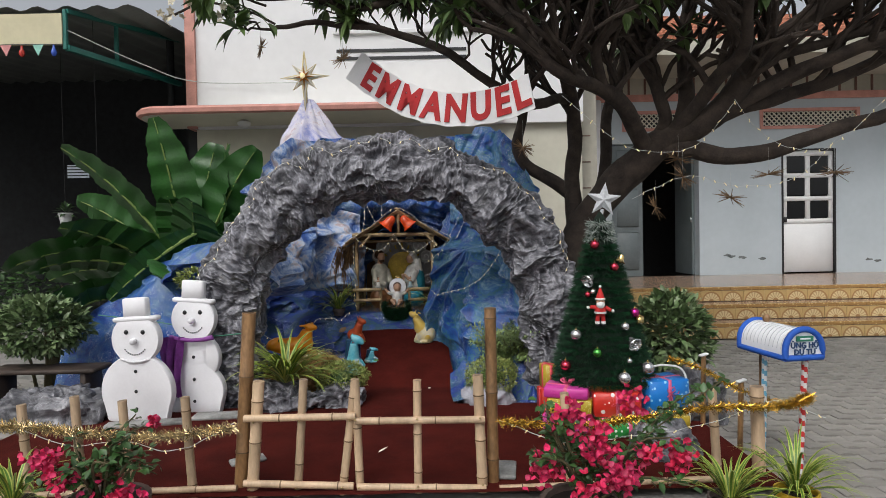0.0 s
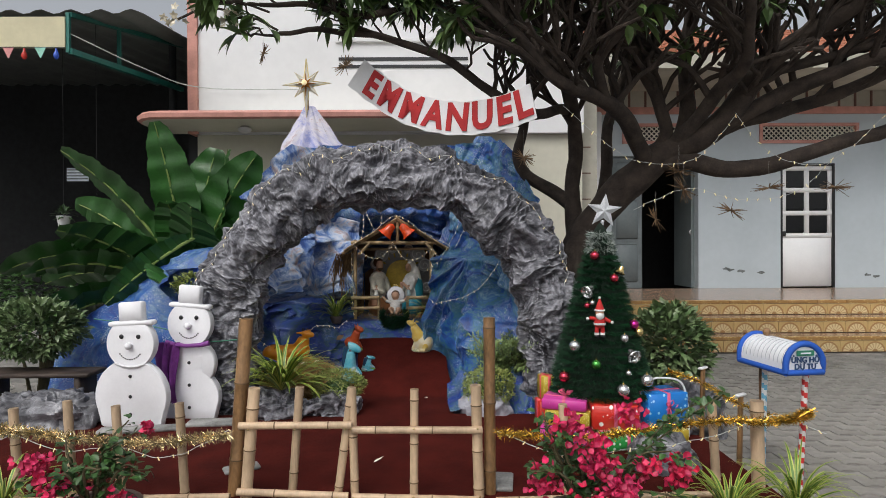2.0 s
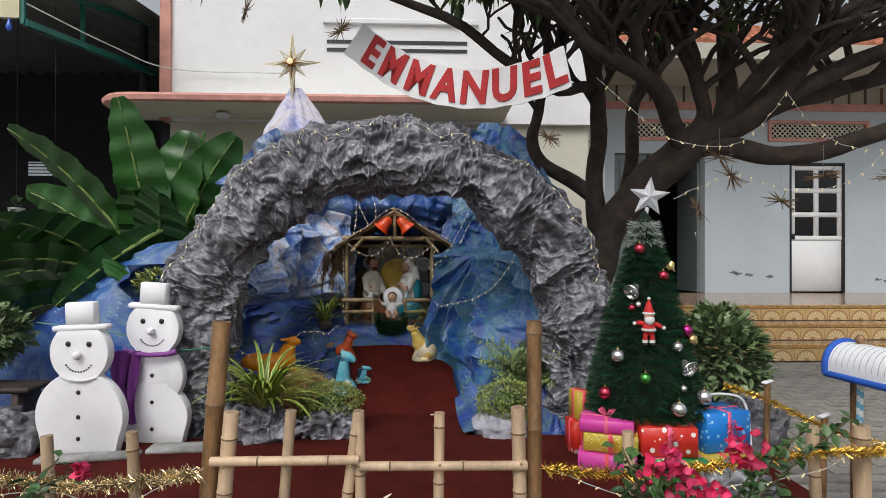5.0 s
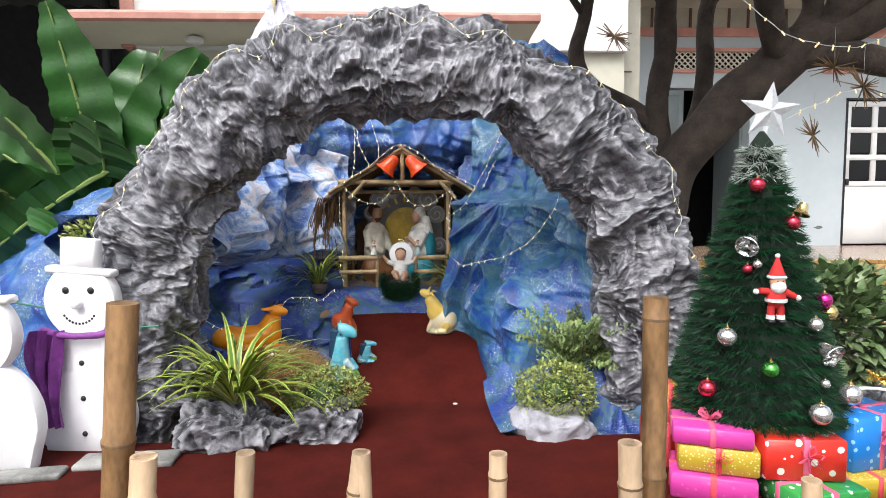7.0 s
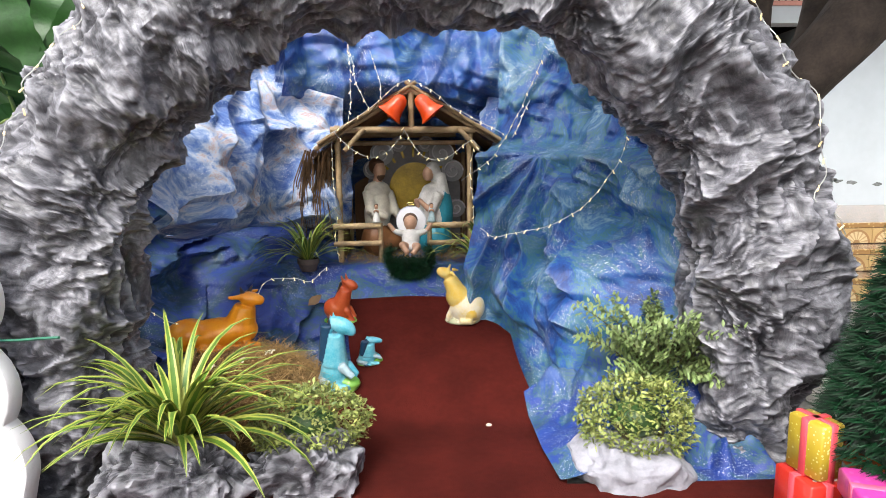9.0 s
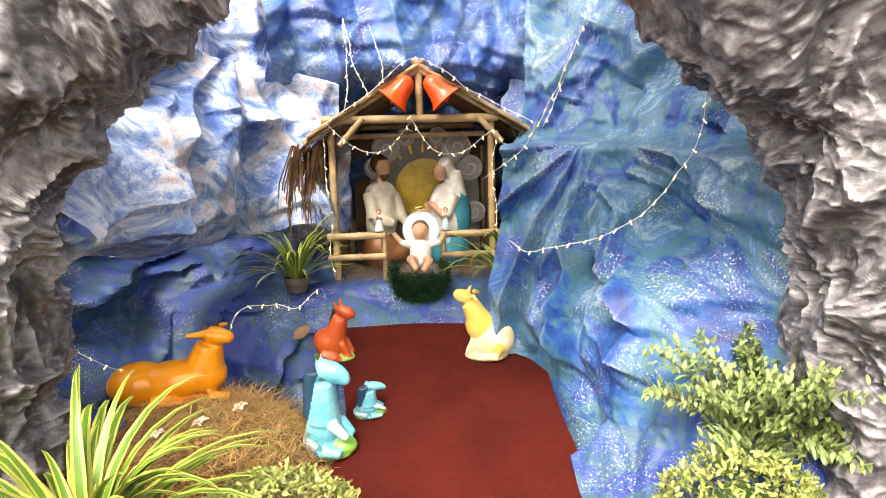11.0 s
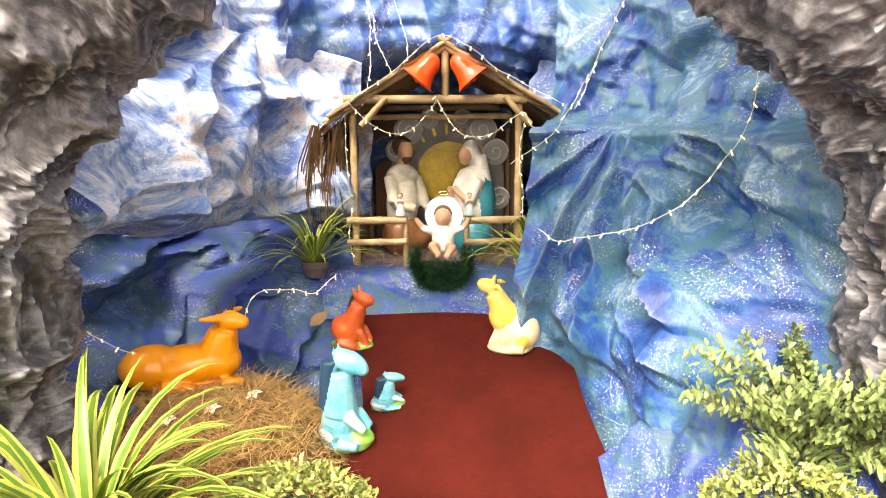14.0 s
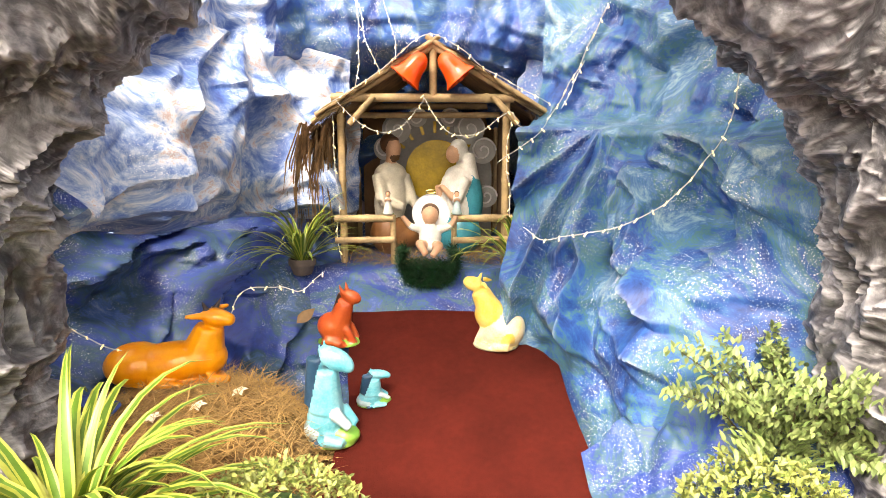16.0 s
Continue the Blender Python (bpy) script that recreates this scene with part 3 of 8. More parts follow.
def build_arch():
    m = Mesh()
    NU, NV = 1150, 160
    for i in range(NU + 1):
        for j in range(NV):
            m.v.append(tuple(arch_point(i / NU, 2 * math.pi * j / NV)[0]))
    for i in range(NU):
        for j in range(NV):
            m.f.append((i * NV + j, (i + 1) * NV + j, (i + 1) * NV + (j + 1) % NV, i * NV + (j + 1) % NV)); m.k.append(0)
    return m
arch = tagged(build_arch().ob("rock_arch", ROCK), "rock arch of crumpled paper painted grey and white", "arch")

# ---- painted cloth of the cave ----
CX, CY = -0.42, 5.0
def lerp_table(tab, x):
    for (a, p), (b, q) in zip(tab, tab[1:]):
        if x <= b:
            t = max(0.0, (x - a) / (b - a))
            t = t * t * (3 - 2 * t)
            return p + (q - p) * t
    return tab[-1][1]

def cave_sheet(name, label, material, th0, th1, z0, z1, radius, fold, nu=230, nv=170):
    m = Mesh()
    for j in range(nv + 1):
        for i in range(nu + 1):
            th = radians(th0 + (th1 - th0) * i / nu)
            z = z0 + (min(z1, 2.5 - 0.9 * max(0.0, (abs(math.degrees(th)) - 38) / 40)) - z0) * j / nv
            r = radius(math.degrees(th), z)
            p = Vector((CX + r * math.sin(th), CY + r * math.cos(th), z))
            h, dz = fold(math.degrees(th), z, p)
            r += h
            m.v.append((CX + r * math.sin(th), CY + r * math.cos(th), max(0.012, z + dz)))
    for j in range(nv):
        for i in range(nu):
            o = j * (nu + 1) + i
            m.f.append((o, o + 1, o + nu + 2, o + nu + 1)); m.k.append(0)
    return tagged(m.ob(name, material), label, "cloth backdrop")

def crumple(p, k=1.0):
    k *= 1 - 0.5 * min(1.0, max(0.0, (p.z - 1.3) / 0.4))
    return k * (0.07 * (0.3 - creases(p, 2.3)) + 0.035 * (0.3 - creases(p + Vector((5, 2, 1)), 5.0)) + 0.34 * (0.35 - pulled(p, 1.0)) + 0.17 * (0.35 - pulled(p + Vector((3, 8, 1)), 2.1)) + 0.035 * (0.3 - facets(p + Vector((noise.noise(p * 3), 0, noise.noise(p * 3 + Vector((4, 0, 0))))) * 0.1, 5.0)) + 0.018 * (0.3 - facets(p, 13)))

def left_low(th, z):
    """Well back behind the straw, drawn forward beside the ledge, with a deep hollow above."""
    far = lerp_table([(0, 1.28), (0.3, 1.40), (0.55, 1.55), (0.8, 1.75), (1.2, 1.9)], z)
    near = lerp_table([(0, 0.82), (0.3, 0.95), (0.5, 1.15), (0.62, 1.5), (0.8, 1.95), (1.2, 2.0)], z)
    t = min(1, max(0, (th + 62) / 20))
    return far + (near - far) * t * t * (3 - 2 * t)
def left_high(th, z):
    lip = lerp_table([(0.76, 1.42), (0.84, 1.28), (0.94, 1.20), (1.25, 1.30), (1.55, 1.46), (2.0, 1.54), (2.6, 1.75)], z)
    return lip + 0.42 * max(0, min(1, (th + 62) / 34))
def fold_left_high(th, z, p):
    ph, rad = math.atan2(1.8 - z, radians(-34 - th) * 1.3), math.hypot(1.8 - z, radians(-34 - th) * 1.3)
    if z < 1.72:
        w = -0.17 * min(1, rad * 1.3) * saw(ph * 2.1 + 0.3 * noise.noise((ph * 2, rad * 1.5, 3)))
    else:
        w = 0.09 * tri(th * 0.085 + 0.3 * noise.noise((th * 0.06, z, 4)))
    return w + crumple(p, 0.5), 0.05 * noise.noise((th * 0.06, 1, 2)) + 0.012 * (-35 - th) * 0.1
cave_sheet("dark_blue_cloth", "navy painted cloth behind the straw, its hollow's shade in the colour", CLOTH_DARK, -91, -20, 0.0, 1.15, left_low, lambda th, z, p: (crumple(p, 0.8) + 0.05 * math.sin(th * 0.25 + z * 5), 0))
cave_sheet("pale_blue_cloth", "pale blue and rust painted cloth hanging in folds", CLOTH_PALE, -91, -17, 0.78, 2.5, left_high, fold_left_high)
def back_r(th, z):
    return lerp_table([(0.3, 2.02), (1.45, 2.02), (1.75, 1.72), (2.6, 1.85)], z)
cave_sheet("blue_back_cloth", "blue painted cloth hanging behind the thatched hut", CLOTH_BLUE, -30, 36, 0.4, 2.5, back_r,
           lambda th, z, p: (0.10 * tri(th * 0.08 + z * 0.5) * (1 if z > 1.5 else 0.3) + crumple(p, 0.7), 0))
PK_T, PK_Z = 37.0, 1.23
def right_r(th, z):
    far = lerp_table([(0, 0.60), (0.15, 0.62), (0.4, 0.72), (0.65, 0.95), (0.92, 1.14), (1.3, 1.24), (2.0, 1.36), (2.6, 1.55)], z)
    near = lerp_table([(0, 0.62), (0.4, 0.72), (0.8, 0.86), (1.18, 1.04), (1.32, 1.32), (1.5, 1.48), (2.6, 1.75)], z)
    t = min(1, max(0, (th - 32) / 34))
    r = near + (far - near) * t
    q = min(1, max(0, (th - 74) / 26))
    return r + max(0.0, 1.24 - r) * q * q * (3 - 2 * q) * min(1.0, z / 0.35)
def fold_right(th, z, p):
    ph = math.atan2(PK_Z - z, radians(th - PK_T) * 1.1)
    rad = math.hypot(PK_Z - z, radians(th - PK_T))
    f = 0.0
    if z < PK_Z:
        f = -0.24 * saw(1.0 - ph * 1.7 + 0.15 * noise.noise((ph * 2, rad * 2, 1))) * min(1, rad * 1.5)
    else:
        f = 0.10 * tri(th * 0.055 + 0.35 * (z - 1.4) + 0.3 * noise.noise((th * 0.06, z * 1.3, 7)))
    low = min(1.0, max(0.12, (z - 0.22) / 0.45))
    low *= 1 - 0.85 * min(1, max(0, (th - 72) / 18))
    return f * low + crumple(p, 0.55) * max(0.5 if th < 80 else 0.15, low) + 0.07 * max(0, 0.6 - low), 0
cave_sheet("sea_blue_cloth", "blue and sea-green painted cloth draped in tent-like folds", CLOTH_GREEN, 19, 92, 0.0, 2.5, right_r, fold_right, 280, 210)

# blue ledge below the hut
lm = Mesh()
nu, nv = 70, 24
for j in range(nv + 1):
    for i in range(nu + 1):
        u, v = i / nu, j / nv
        x = -1.25 + 1.42 * u
        y = 5.90 + 0.30 * v - 0.04 * math.sin(math.pi * u) + 0.25 * max(0, 0.12 - u) * 2
        z = 0.39 + 0.19 * v
        if v > 0.85:
            y, z = y + (v - 0.85) * 5.2, 0.552 + 0.03 * (v - 0.85)
        p = Vector((x, y, z))
        y += 0.05 * (ridged(p, 4, 3) - 0.5)
        lm.v.append((x, y, z + 0.012 * noise.noise(p * 6)))
for j in range(nv):
    for i in range(nu):
        o = j * (nu + 1) + i
        lm.f.append((o, o + 1, o + nu + 2, o + nu + 1)); lm.k.append(0)
tagged(lm.ob("blue_ledge_cloth", CLOTH_DEEP), "deep blue spattered cloth over the ledge under the hut", "cloth")

# cloth mountain outside the arch: flank on the left, peaks behind
def cone_cloth(name, label, material, base, top, r0, r1, n=90, nv=50, squash=1.0, pleat=9, a0=0, a1=360, pw=0.6):
    m = Mesh()
    B, T = Vector(base), Vector(top)
    for j in range(nv + 1):
        v = j / nv
        c = B.lerp(T, v)
        r = r1 + (r0 - r1) * ((1 - v) ** pw if pw else min(1.0, (1 - v) * 2.6))
        for i in range(n):
            a = radians(a0 + (a1 - a0) * i / (n - 1))
            q = c + Vector((math.cos(a), math.sin(a) * squash, 0)) * r
            k = 1 + 0.26 * ((tri(a * pleat / 6.2832 + 0.4 * noise.noise((a, v * 3, 0))) - 0.5) * (0.3 + 0.7 * v)) + 0.6 * crumple(q, 1.0) / max(r, 0.3)
            q = c + (q - c) * k
            m.v.append((q.x, q.y, max(0.0, q.z)))
    for j in range(nv):
        for i in range(n - 1):
            o = j * n + i
            m.f.append((o, o + 1, o + n + 1, o + n)); m.k.append(0)
    return tagged(m.ob(name, material), label, "cloth backdrop")
cone_cloth("cloth_peak", "pale lilac cloth gathered to a peak under the star", CLOTH_LILAC, (-1.45, 7.2, 0.0), (-1.62, 7.2, 3.06), 0.72, 0.06, pleat=15, pw=0, squash=0.45)
cone_cloth("cloth_hump", "blue cloth hump beside the tree trunk", CLOTH_BLUE, (0.60, 6.85, 0.0), (0.50, 6.85, 2.62), 0.8, 0.08, pleat=8, squash=0.3, pw=0.7)
cone_cloth("cloth_flank", "blue and green painted cloth spread beside the arch", CLOTH_BLUE, (-2.05, 5.55, 0.0), (-2.0, 5.55, 1.34), 1.75, 0.25, pleat=6, squash=0.26, a0=95, a1=275, pw=0.6)

# ---- thatched bamboo hut ----
HUTWOOD = mat("pale_bamboo_cane", (0.52, 0.37, 0.20), 0.55, var=0.25, scale=14, bump=0.3, island=0.1)
THATCH = mat("dry_brown_thatch", (0.23, 0.13, 0.06), 0.9, var=0.3, scale=20, island=0.45)
STRAW = mat("golden_straw", (0.47, 0.29, 0.11), 0.8, var=0.2, scale=20, island=0.4)
HX, HY = -0.478, 5.98
HUT_THINGS = []
def at_hut(o):
    HUT_THINGS.append(o)
    return o
hut = thing("nativity_hut", "small bamboo hut with a thatched gable roof", "hut")
at_hut(hut)
def cane(p, q, r, name, parent, material=HUTWOOD, n=8):
    """A bamboo cane with swollen joints and cut ends."""
    p, q = Vector(p), Vector(q)
    L = (q - p).length
    k = max(1, round(L / 0.26))
    pts, rs = [p], [r]
    for i in range(k):
        u = (i + 0.55) / k
        for du, f in ((-0.012, 1.0), (-0.004, 1.14), (0.004, 1.14), (0.012, 1.0)):
            pts.append(p.lerp(q, min(0.99, u + du / max(L, 0.1))))
            rs.append(r * f)
    pts.append(q)
    rs.append(r)
    m = Mesh().tube(pts, rs, n)
    return m.ob(name, material, parent)
for x in (-0.895, -0.15):
    cane((x, HY, 0.64), (x, HY, 1.45), 0.017, "post", hut)
    cane((x, HY + 0.5, 0.64), (x, HY + 0.5, 1.45), 0.015, "post", hut)
cane((-0.93, HY - 0.02, 1.425), (-0.12, HY - 0.02, 1.42), 0.019, "beam", hut)
cane((-0.9, HY + 0.5, 1.42), (-0.14, HY + 0.5, 1.42), 0.016, "beam", hut)
cane((-0.9, HY + 0.22, 1.36), (-0.16, HY + 0.22, 1.36), 0.014, "beam", hut)
cane((HX, HY - 0.02, 1.42), (HX, HY - 0.02, 1.63), 0.017, "king_post", hut)
for s in (-1, 1):
    cane((HX + s * 0.54, HY - 0.03, 1.318), (HX - s * 0.02, HY - 0.03, 1.653), 0.014, "rafter", hut)
    cane((HX + s * 0.52, HY - 0.05, 1.348), (HX - s * 0.03, HY - 0.05, 1.678), 0.011, "rafter", hut)
    cane((HX + s * 0.52, HY + 0.5, 1.318), (HX, HY + 0.5, 1.643), 0.013, "rafter", hut)
    cane((HX + s * 0.375, HY - 0.035, 1.31), (HX + s * 0.26, HY - 0.035, 1.43), 0.014, "brace", hut)
    x0, x1 = (-0.93, -0.66) if s < 0 else (-0.39, -0.12)
    for z in (0.885, 0.785):
        cane((x0, HY - 0.03, z), (x1, HY - 0.03, z + 0.003), 0.017 if z > 0.8 else 0.015, "rail", hut)
    cane(((-0.665 if s < 0 else -0.385), HY - 0.01, 0.64), ((-0.665 if s < 0 else -0.385), HY - 0.01, 0.9), 0.013, "rail_post", hut)
    # roof slope: boards under thatch
    R = Mesh()
    for i in range(900):
        u = random.random()
        y = HY - 0.06 + 0.62 * random.random()
        t0 = random.random() ** 1.3 * 0.9
        a = Vector((HX, y, 1.663)).lerp(Vector((HX + s * 0.58, y, 1.263)), t0)
        L = 0.16 + 0.16 * random.random()
        d = Vector((s * 0.80, random.uniform(-0.2, 0.2), -0.55)).normalized()
        b = a + d * L
        if t0 > 0.7:
            b = a + Vector((s * 0.30 * L, random.uniform(-0.05, 0.05), -L * random.uniform(0.7, 1.5)))
        mid = (a + b) / 2 + Vector((s * 0.02, 0, 0.015))
        w = Vector((0, 0.004 + 0.004 * random.random(), 0))
        R.add([a - w, a + w, mid + w, mid - w, b], [(0, 1, 2, 3), (3, 2, 4)])
    for i in range(460):
        y = HY - 0.05 + 0.6 * random.random()
        a = Vector((HX + s * random.uniform(0.46, 0.6), y, random.uniform(1.24, 1.32)))
        b = a + Vector((s * random.uniform(-0.06, 0.10), random.uniform(-0.04, 0.04), -random.uniform(0.25, 0.5)))
        w = Vector((0.003, 0.003, 0))
        R.add([a - w, a + w, (a + b) / 2 + w + Vector((s * 0.02, 0, 0)), (a + b) / 2 - w + Vector((s * 0.02, 0, 0)), b], [(0, 1, 2, 3), (3, 2, 4)])
    R.add([(HX, HY - 0.03, 1.638), (HX + s * 0.56, HY - 0.03, 1.263), (HX + s * 0.56, HY + 0.56, 1.263), (HX, HY + 0.56, 1.638)], [(0, 1, 2, 3)])
    R.ob("thatch", THATCH, hut, "ragged dry brown thatch", smooth=False)
CARDBOARD = mat("brown_cardboard", (0.20, 0.115, 0.06), 0.85, var=0.2)
Mesh().box((HX, HY + 0.53, 1.0), (0.78, 0.015, 0.72)).ob("back_wall", CARDBOARD, hut, smooth=False)
# side panels added to keep light out and darken the hut's inside
for s in (-1, 1):
    Mesh().box((HX - 0.045 + s * 0.385, HY + 0.29, 1.0), (0.012, 0.44, 0.74)).ob("side_shade_panel", CARDBOARD, hut, smooth=False)

# ---- snowmen of foam board ----
def snow_outline(rh, rb, wb, zh, zb, n=60):
    """Half widths of head and body circles joined into one outline."""
    right = []
    for i in range(n + 1):
        z = (zh + rh) * i / n
        w = 0
        if abs(z - zb) < rb:
            w = wb * math.sqrt(max(0, 1 - ((z - zb) / rb) ** 2))
        if abs(z - zh) < rh:
            w = max(w, rh * 1.02 * math.sqrt(max(0, 1 - ((z - zh) / rh) ** 2)))
        if z < zb * 0.9:
            w = max(w, wb * (0.80 + 0.20 * min(1, z / (zb * 0.9))) if z > 0.02 else wb * 0.7)
        if zb < z < zh:
            w = max(w, rh * 0.62)
        right.append((max(w, 0.005), z))
    return [(w, z) for w, z in right] + [(-w, z) for w, z in reversed(right)]

def snowman(label, m, rh, rb, wb, zh, zb, tall=False):
    s = thing("snowman", label, "snowman", m, "snowmen beside the arch")
    if tall:
        b = Mesh().prism(snow_outline(rh, 0.21, 0.232, zh, 0.2), -0.032, 0.032, edge=0.005)
        b.prism([(a * 0.20, 0.45 + c * 0.19) for a, c in ((math.cos(t * 0.26), math.sin(t * 0.26)) for t in range(24))], -0.031, 0.031, edge=0.005)
    else:
        b = Mesh().prism(snow_outline(rh, rb, wb, zh, zb), -0.032, 0.032, edge=0.005)
    b.ob("body", FOAM, s)
    R = rotm(0, -3 if not tall else 4, 0)
    hat = Mesh().box((0, 0, zh + rh - 0.035), (rh * 1.9, 0.07, 0.035), R, ch=0.008).box((0, 0, zh + rh + 0.05), (rh * 1.0, 0.065, 0.14), R, ch=0.008)
    hat.ob("hat", FOAM, s)
    for sx in (-1, 1):
        Mesh().ell((sx * rh * 0.36, -0.034, zh + rh * 0.28), (0.017, 0.008, 0.017)).ob("eye", BLACK, s)
    Mesh().box((0, -0.05, zh - rh * 0.08), (0.04, 0.05, 0.045), rotm(0, 20, 0), ch=0.01).ob("nose", FOAM, s)
    sm = Mesh()
    for i in range(11):
        a = radians(-145 + 11 * i)
        sm.ell((math.cos(a) * rh * 0.52, -0.034, zh - rh * 0.12 + math.sin(a) * rh * 0.52), (0.006, 0.004, 0.006), nu=6, nv=4)
    sm.ob("mouth", BLACK, s)
    for z in ((0.10, 0.24, 0.40) if not tall else (0.10, 0.27, 0.44)):
        Mesh().ell((0.0, -0.034, z * (1.0 if tall else 0.92) + 0.02), (0.013, 0.008, 0.013)).ob("button", BLACK, s)
    return s
snow_a = snowman("white foam snowman with a foam hat and black buttons", pose(-2.26, 4.27, 0.02, 0, 0, -6), 0.18, 0.27, 0.275, 0.625, 0.24)
Mesh().tube([(-0.115, -0.03, 0.48), (-0.05, -0.04, 0.462), (0, -0.042, 0.458), (0.06, -0.04, 0.462), (0.115, -0.03, 0.48)], 0.009, 8).ob("scarf", mat("white_gauze", (0.75, 0.75, 0.78), 0.9), snow_a, "thin white gauze scarf")
snow_b = snowman("tall white foam snowman with a purple chiffon scarf", pose(-1.92, 4.47, 0.005, 0, 0, -6), 0.17, 0.2, 0.2, 0.755, 0.2, True)
PURPLE = mat("purple_chiffon", (0.24, 0.05, 0.30), 0.6, var=0.2, scale=14, bump=0.3)
sc = Mesh()
sc.tube([(-0.17, -0.05, 0.615), (-0.08, -0.065, 0.60), (0, -0.07, 0.595), (0.1, -0.065, 0.60), (0.17, -0.05, 0.615)], [0.02, 0.016, 0.015, 0.016, 0.02], 8)
vs, fs = [], []
for j in range(15):
    v = j / 14
    for i in range(9):
        u = i / 8 - 0.5
        vs.append((-0.10 + u * (0.10 + 0.03 * math.sin(v * 5)) - 0.03 * math.sin(v * 3), -0.07 - 0.018 * math.sin(u * 12 + v * 2), 0.62 - 0.46 * v))
for j in range(14):
    for i in range(8):
        fs.append((j * 9 + i, j * 9 + i + 1, j * 9 + i + 10, j * 9 + i + 9))
sc.add(vs, fs)
vs2 = [(x * 0.8 - 0.09 + 0.05 * (0.62 - z), y - 0.008, 0.62 - (0.62 - z) * 0.62) for x, y, z in vs]
sc.add(vs2, fs)
sc.ob("scarf", PURPLE, snow_b, "purple chiffon scarf hanging down one side")

# ---- bamboo fence ----
FNY = 3.04
NODE_RING = mat("brown_bamboo_joint", (0.20, 0.12, 0.06), 0.6, var=0.3, scale=20)
def culm(p, q, r, material, name, parent, gap=0.3, n=12):
    """A thick bamboo culm: nodes, hollow cut top."""
    p, q = Vector(p), Vector(q)
    L = (q - p).length
    pts, rs = [p], [r]
    z = gap * random.uniform(0.3, 0.8)
    while z < L - 0.03:
        for dz, f in ((-0.012, 1.0), (-0.004, 1.09), (0.003, 1.10), (0.012, 0.99)):
            pts.append(p.lerp(q, (z + dz) / L))
            rs.append(r * f)
        z += gap * random.uniform(0.85, 1.15)
    pts += [q, q, p.lerp(q, 1 - 0.03 / L)]
    rs += [r, r * 0.72, r * 0.7]
    m = Mesh().tube(pts, rs, n)
    for i in range(2, len(pts) - 3, 4):
        for j in range(n):
            m.k[i * n + j] = 1
    return m.ob(name, [material, NODE_RING], parent)
gate = thing("bamboo_gate", "low gate of split bamboo rails and pickets", "gate")
PK = [(-1.03, -0.98, 0.61, 0.030), (-0.79, -0.745, 0.615, 0.022), (-0.555, -0.475, 0.61, 0.022), (-0.46, -0.475, 0.61, 0.022), (-0.155, -0.15, 0.60, 0.022), (0.185, 0.168, 0.62, 0.028)]
for x0, x1, z, r in PK:
    culm((x0, FNY, 0.004), (x1, FNY, z), r, BAMBOO, "picket", gate, 0.22)
for x0, x1, z0, z1 in ((-1.05, -0.47, 0.425, 0.425), (-0.47, 0.20, 0.40, 0.395), (-1.06, -0.49, 0.085, 0.06), (-0.47, 0.20, 0.055, 0.035)):
    culm((x0, FNY - 0.035, z0), (x1, FNY - 0.035, z1), 0.019, BAMBOO, "rail", gate, 0.26)
BOLT = mat("brass_screw", (0.5, 0.4, 0.2), 0.35, 0.9)
for x0, x1, z, r in PK:
    for zz in (0.41, 0.06):
        Mesh().ell((x0 + (x1 - x0) * zz / z, FNY - 0.057, zz), (0.006, 0.005, 0.006), nu=6, nv=4).ob("screw", BOLT, gate)
for (x0, x1, z, r) in ((-1.105, -1.035, 0.965, 0.036), (0.245, 0.243, 0.965, 0.031)):
    f = thing("fence_post", "tall weathered brown bamboo post at the gate", "post", group="gate posts")
    culm((x0, FNY + 0.045 - 0.12 * (x0 < 0) * 0, 0.0), (x1, FNY + 0.045, z), r, BAMBOO_DARK, "culm", f, 0.4)
for name, xs, lab in (("picket_fence", (-2.23, -1.95, -1.70, -1.37), "low fence of pale bamboo pickets along the flower pots"), ("picket_fence", (0.62, 1.395), "low bamboo picket fence with gold tinsel along it")):
    f = thing(name, lab, "fence", group="low picket fences")
    for x in xs:
        culm((x + 0.03, FNY, 0.0), (x, FNY, 0.53 + 0.02 * math.sin(x * 9)), 0.023, BAMBOO, "picket", f, 0.22)
    x0, x1 = (-3.0, -1.1) if xs[0] < 0 else (0.27, 1.5)
    culm((x0, FNY - 0.03, 0.03), (x1, FNY - 0.03, 0.06), 0.017, BAMBOO, "rail", f, 0.26)

# cloth over the slope between the ramp and the arch's right foot
am = Mesh()
nu, nv = 90, 70
for j in range(nv + 1):
    for i in range(nu + 1):
        u, v = i / nu, j / nv
        y = 4.52 + 0.66 * u
        x = 0.04 + 0.05 * max(0, 0.35 - u) + v * (0.66 + 0.22 * (1 - u) ** 2)
        z = 0.012 + max(0, carpet_z(y)) * (1 - v) + (0.58 * u ** 1.15 + 0.06) * v ** 1.1
        p = Vector((x, y, z))
        z += crumple(p * 1.4, 0.75) * min(1, v * 2.2) + 0.02 * math.sin(v * 14 + u * 5) * min(1, v * 3) + 0.012
        am.v.append((x, y, max(0.014, z)))
for j in range(nv):
    for i in range(nu):
        o = j * (nu + 1) + i
        am.f.append((o, o + nu + 1, o + nu + 2, o + 1)); am.k.append(0)
# the deeper blue also holds the shade of the plants above
tagged(am.ob("blue_slope_cloth", CLOTH_DEEP), "deep blue spattered cloth over the slope by the ramp, plant shade in its colour", "cloth")

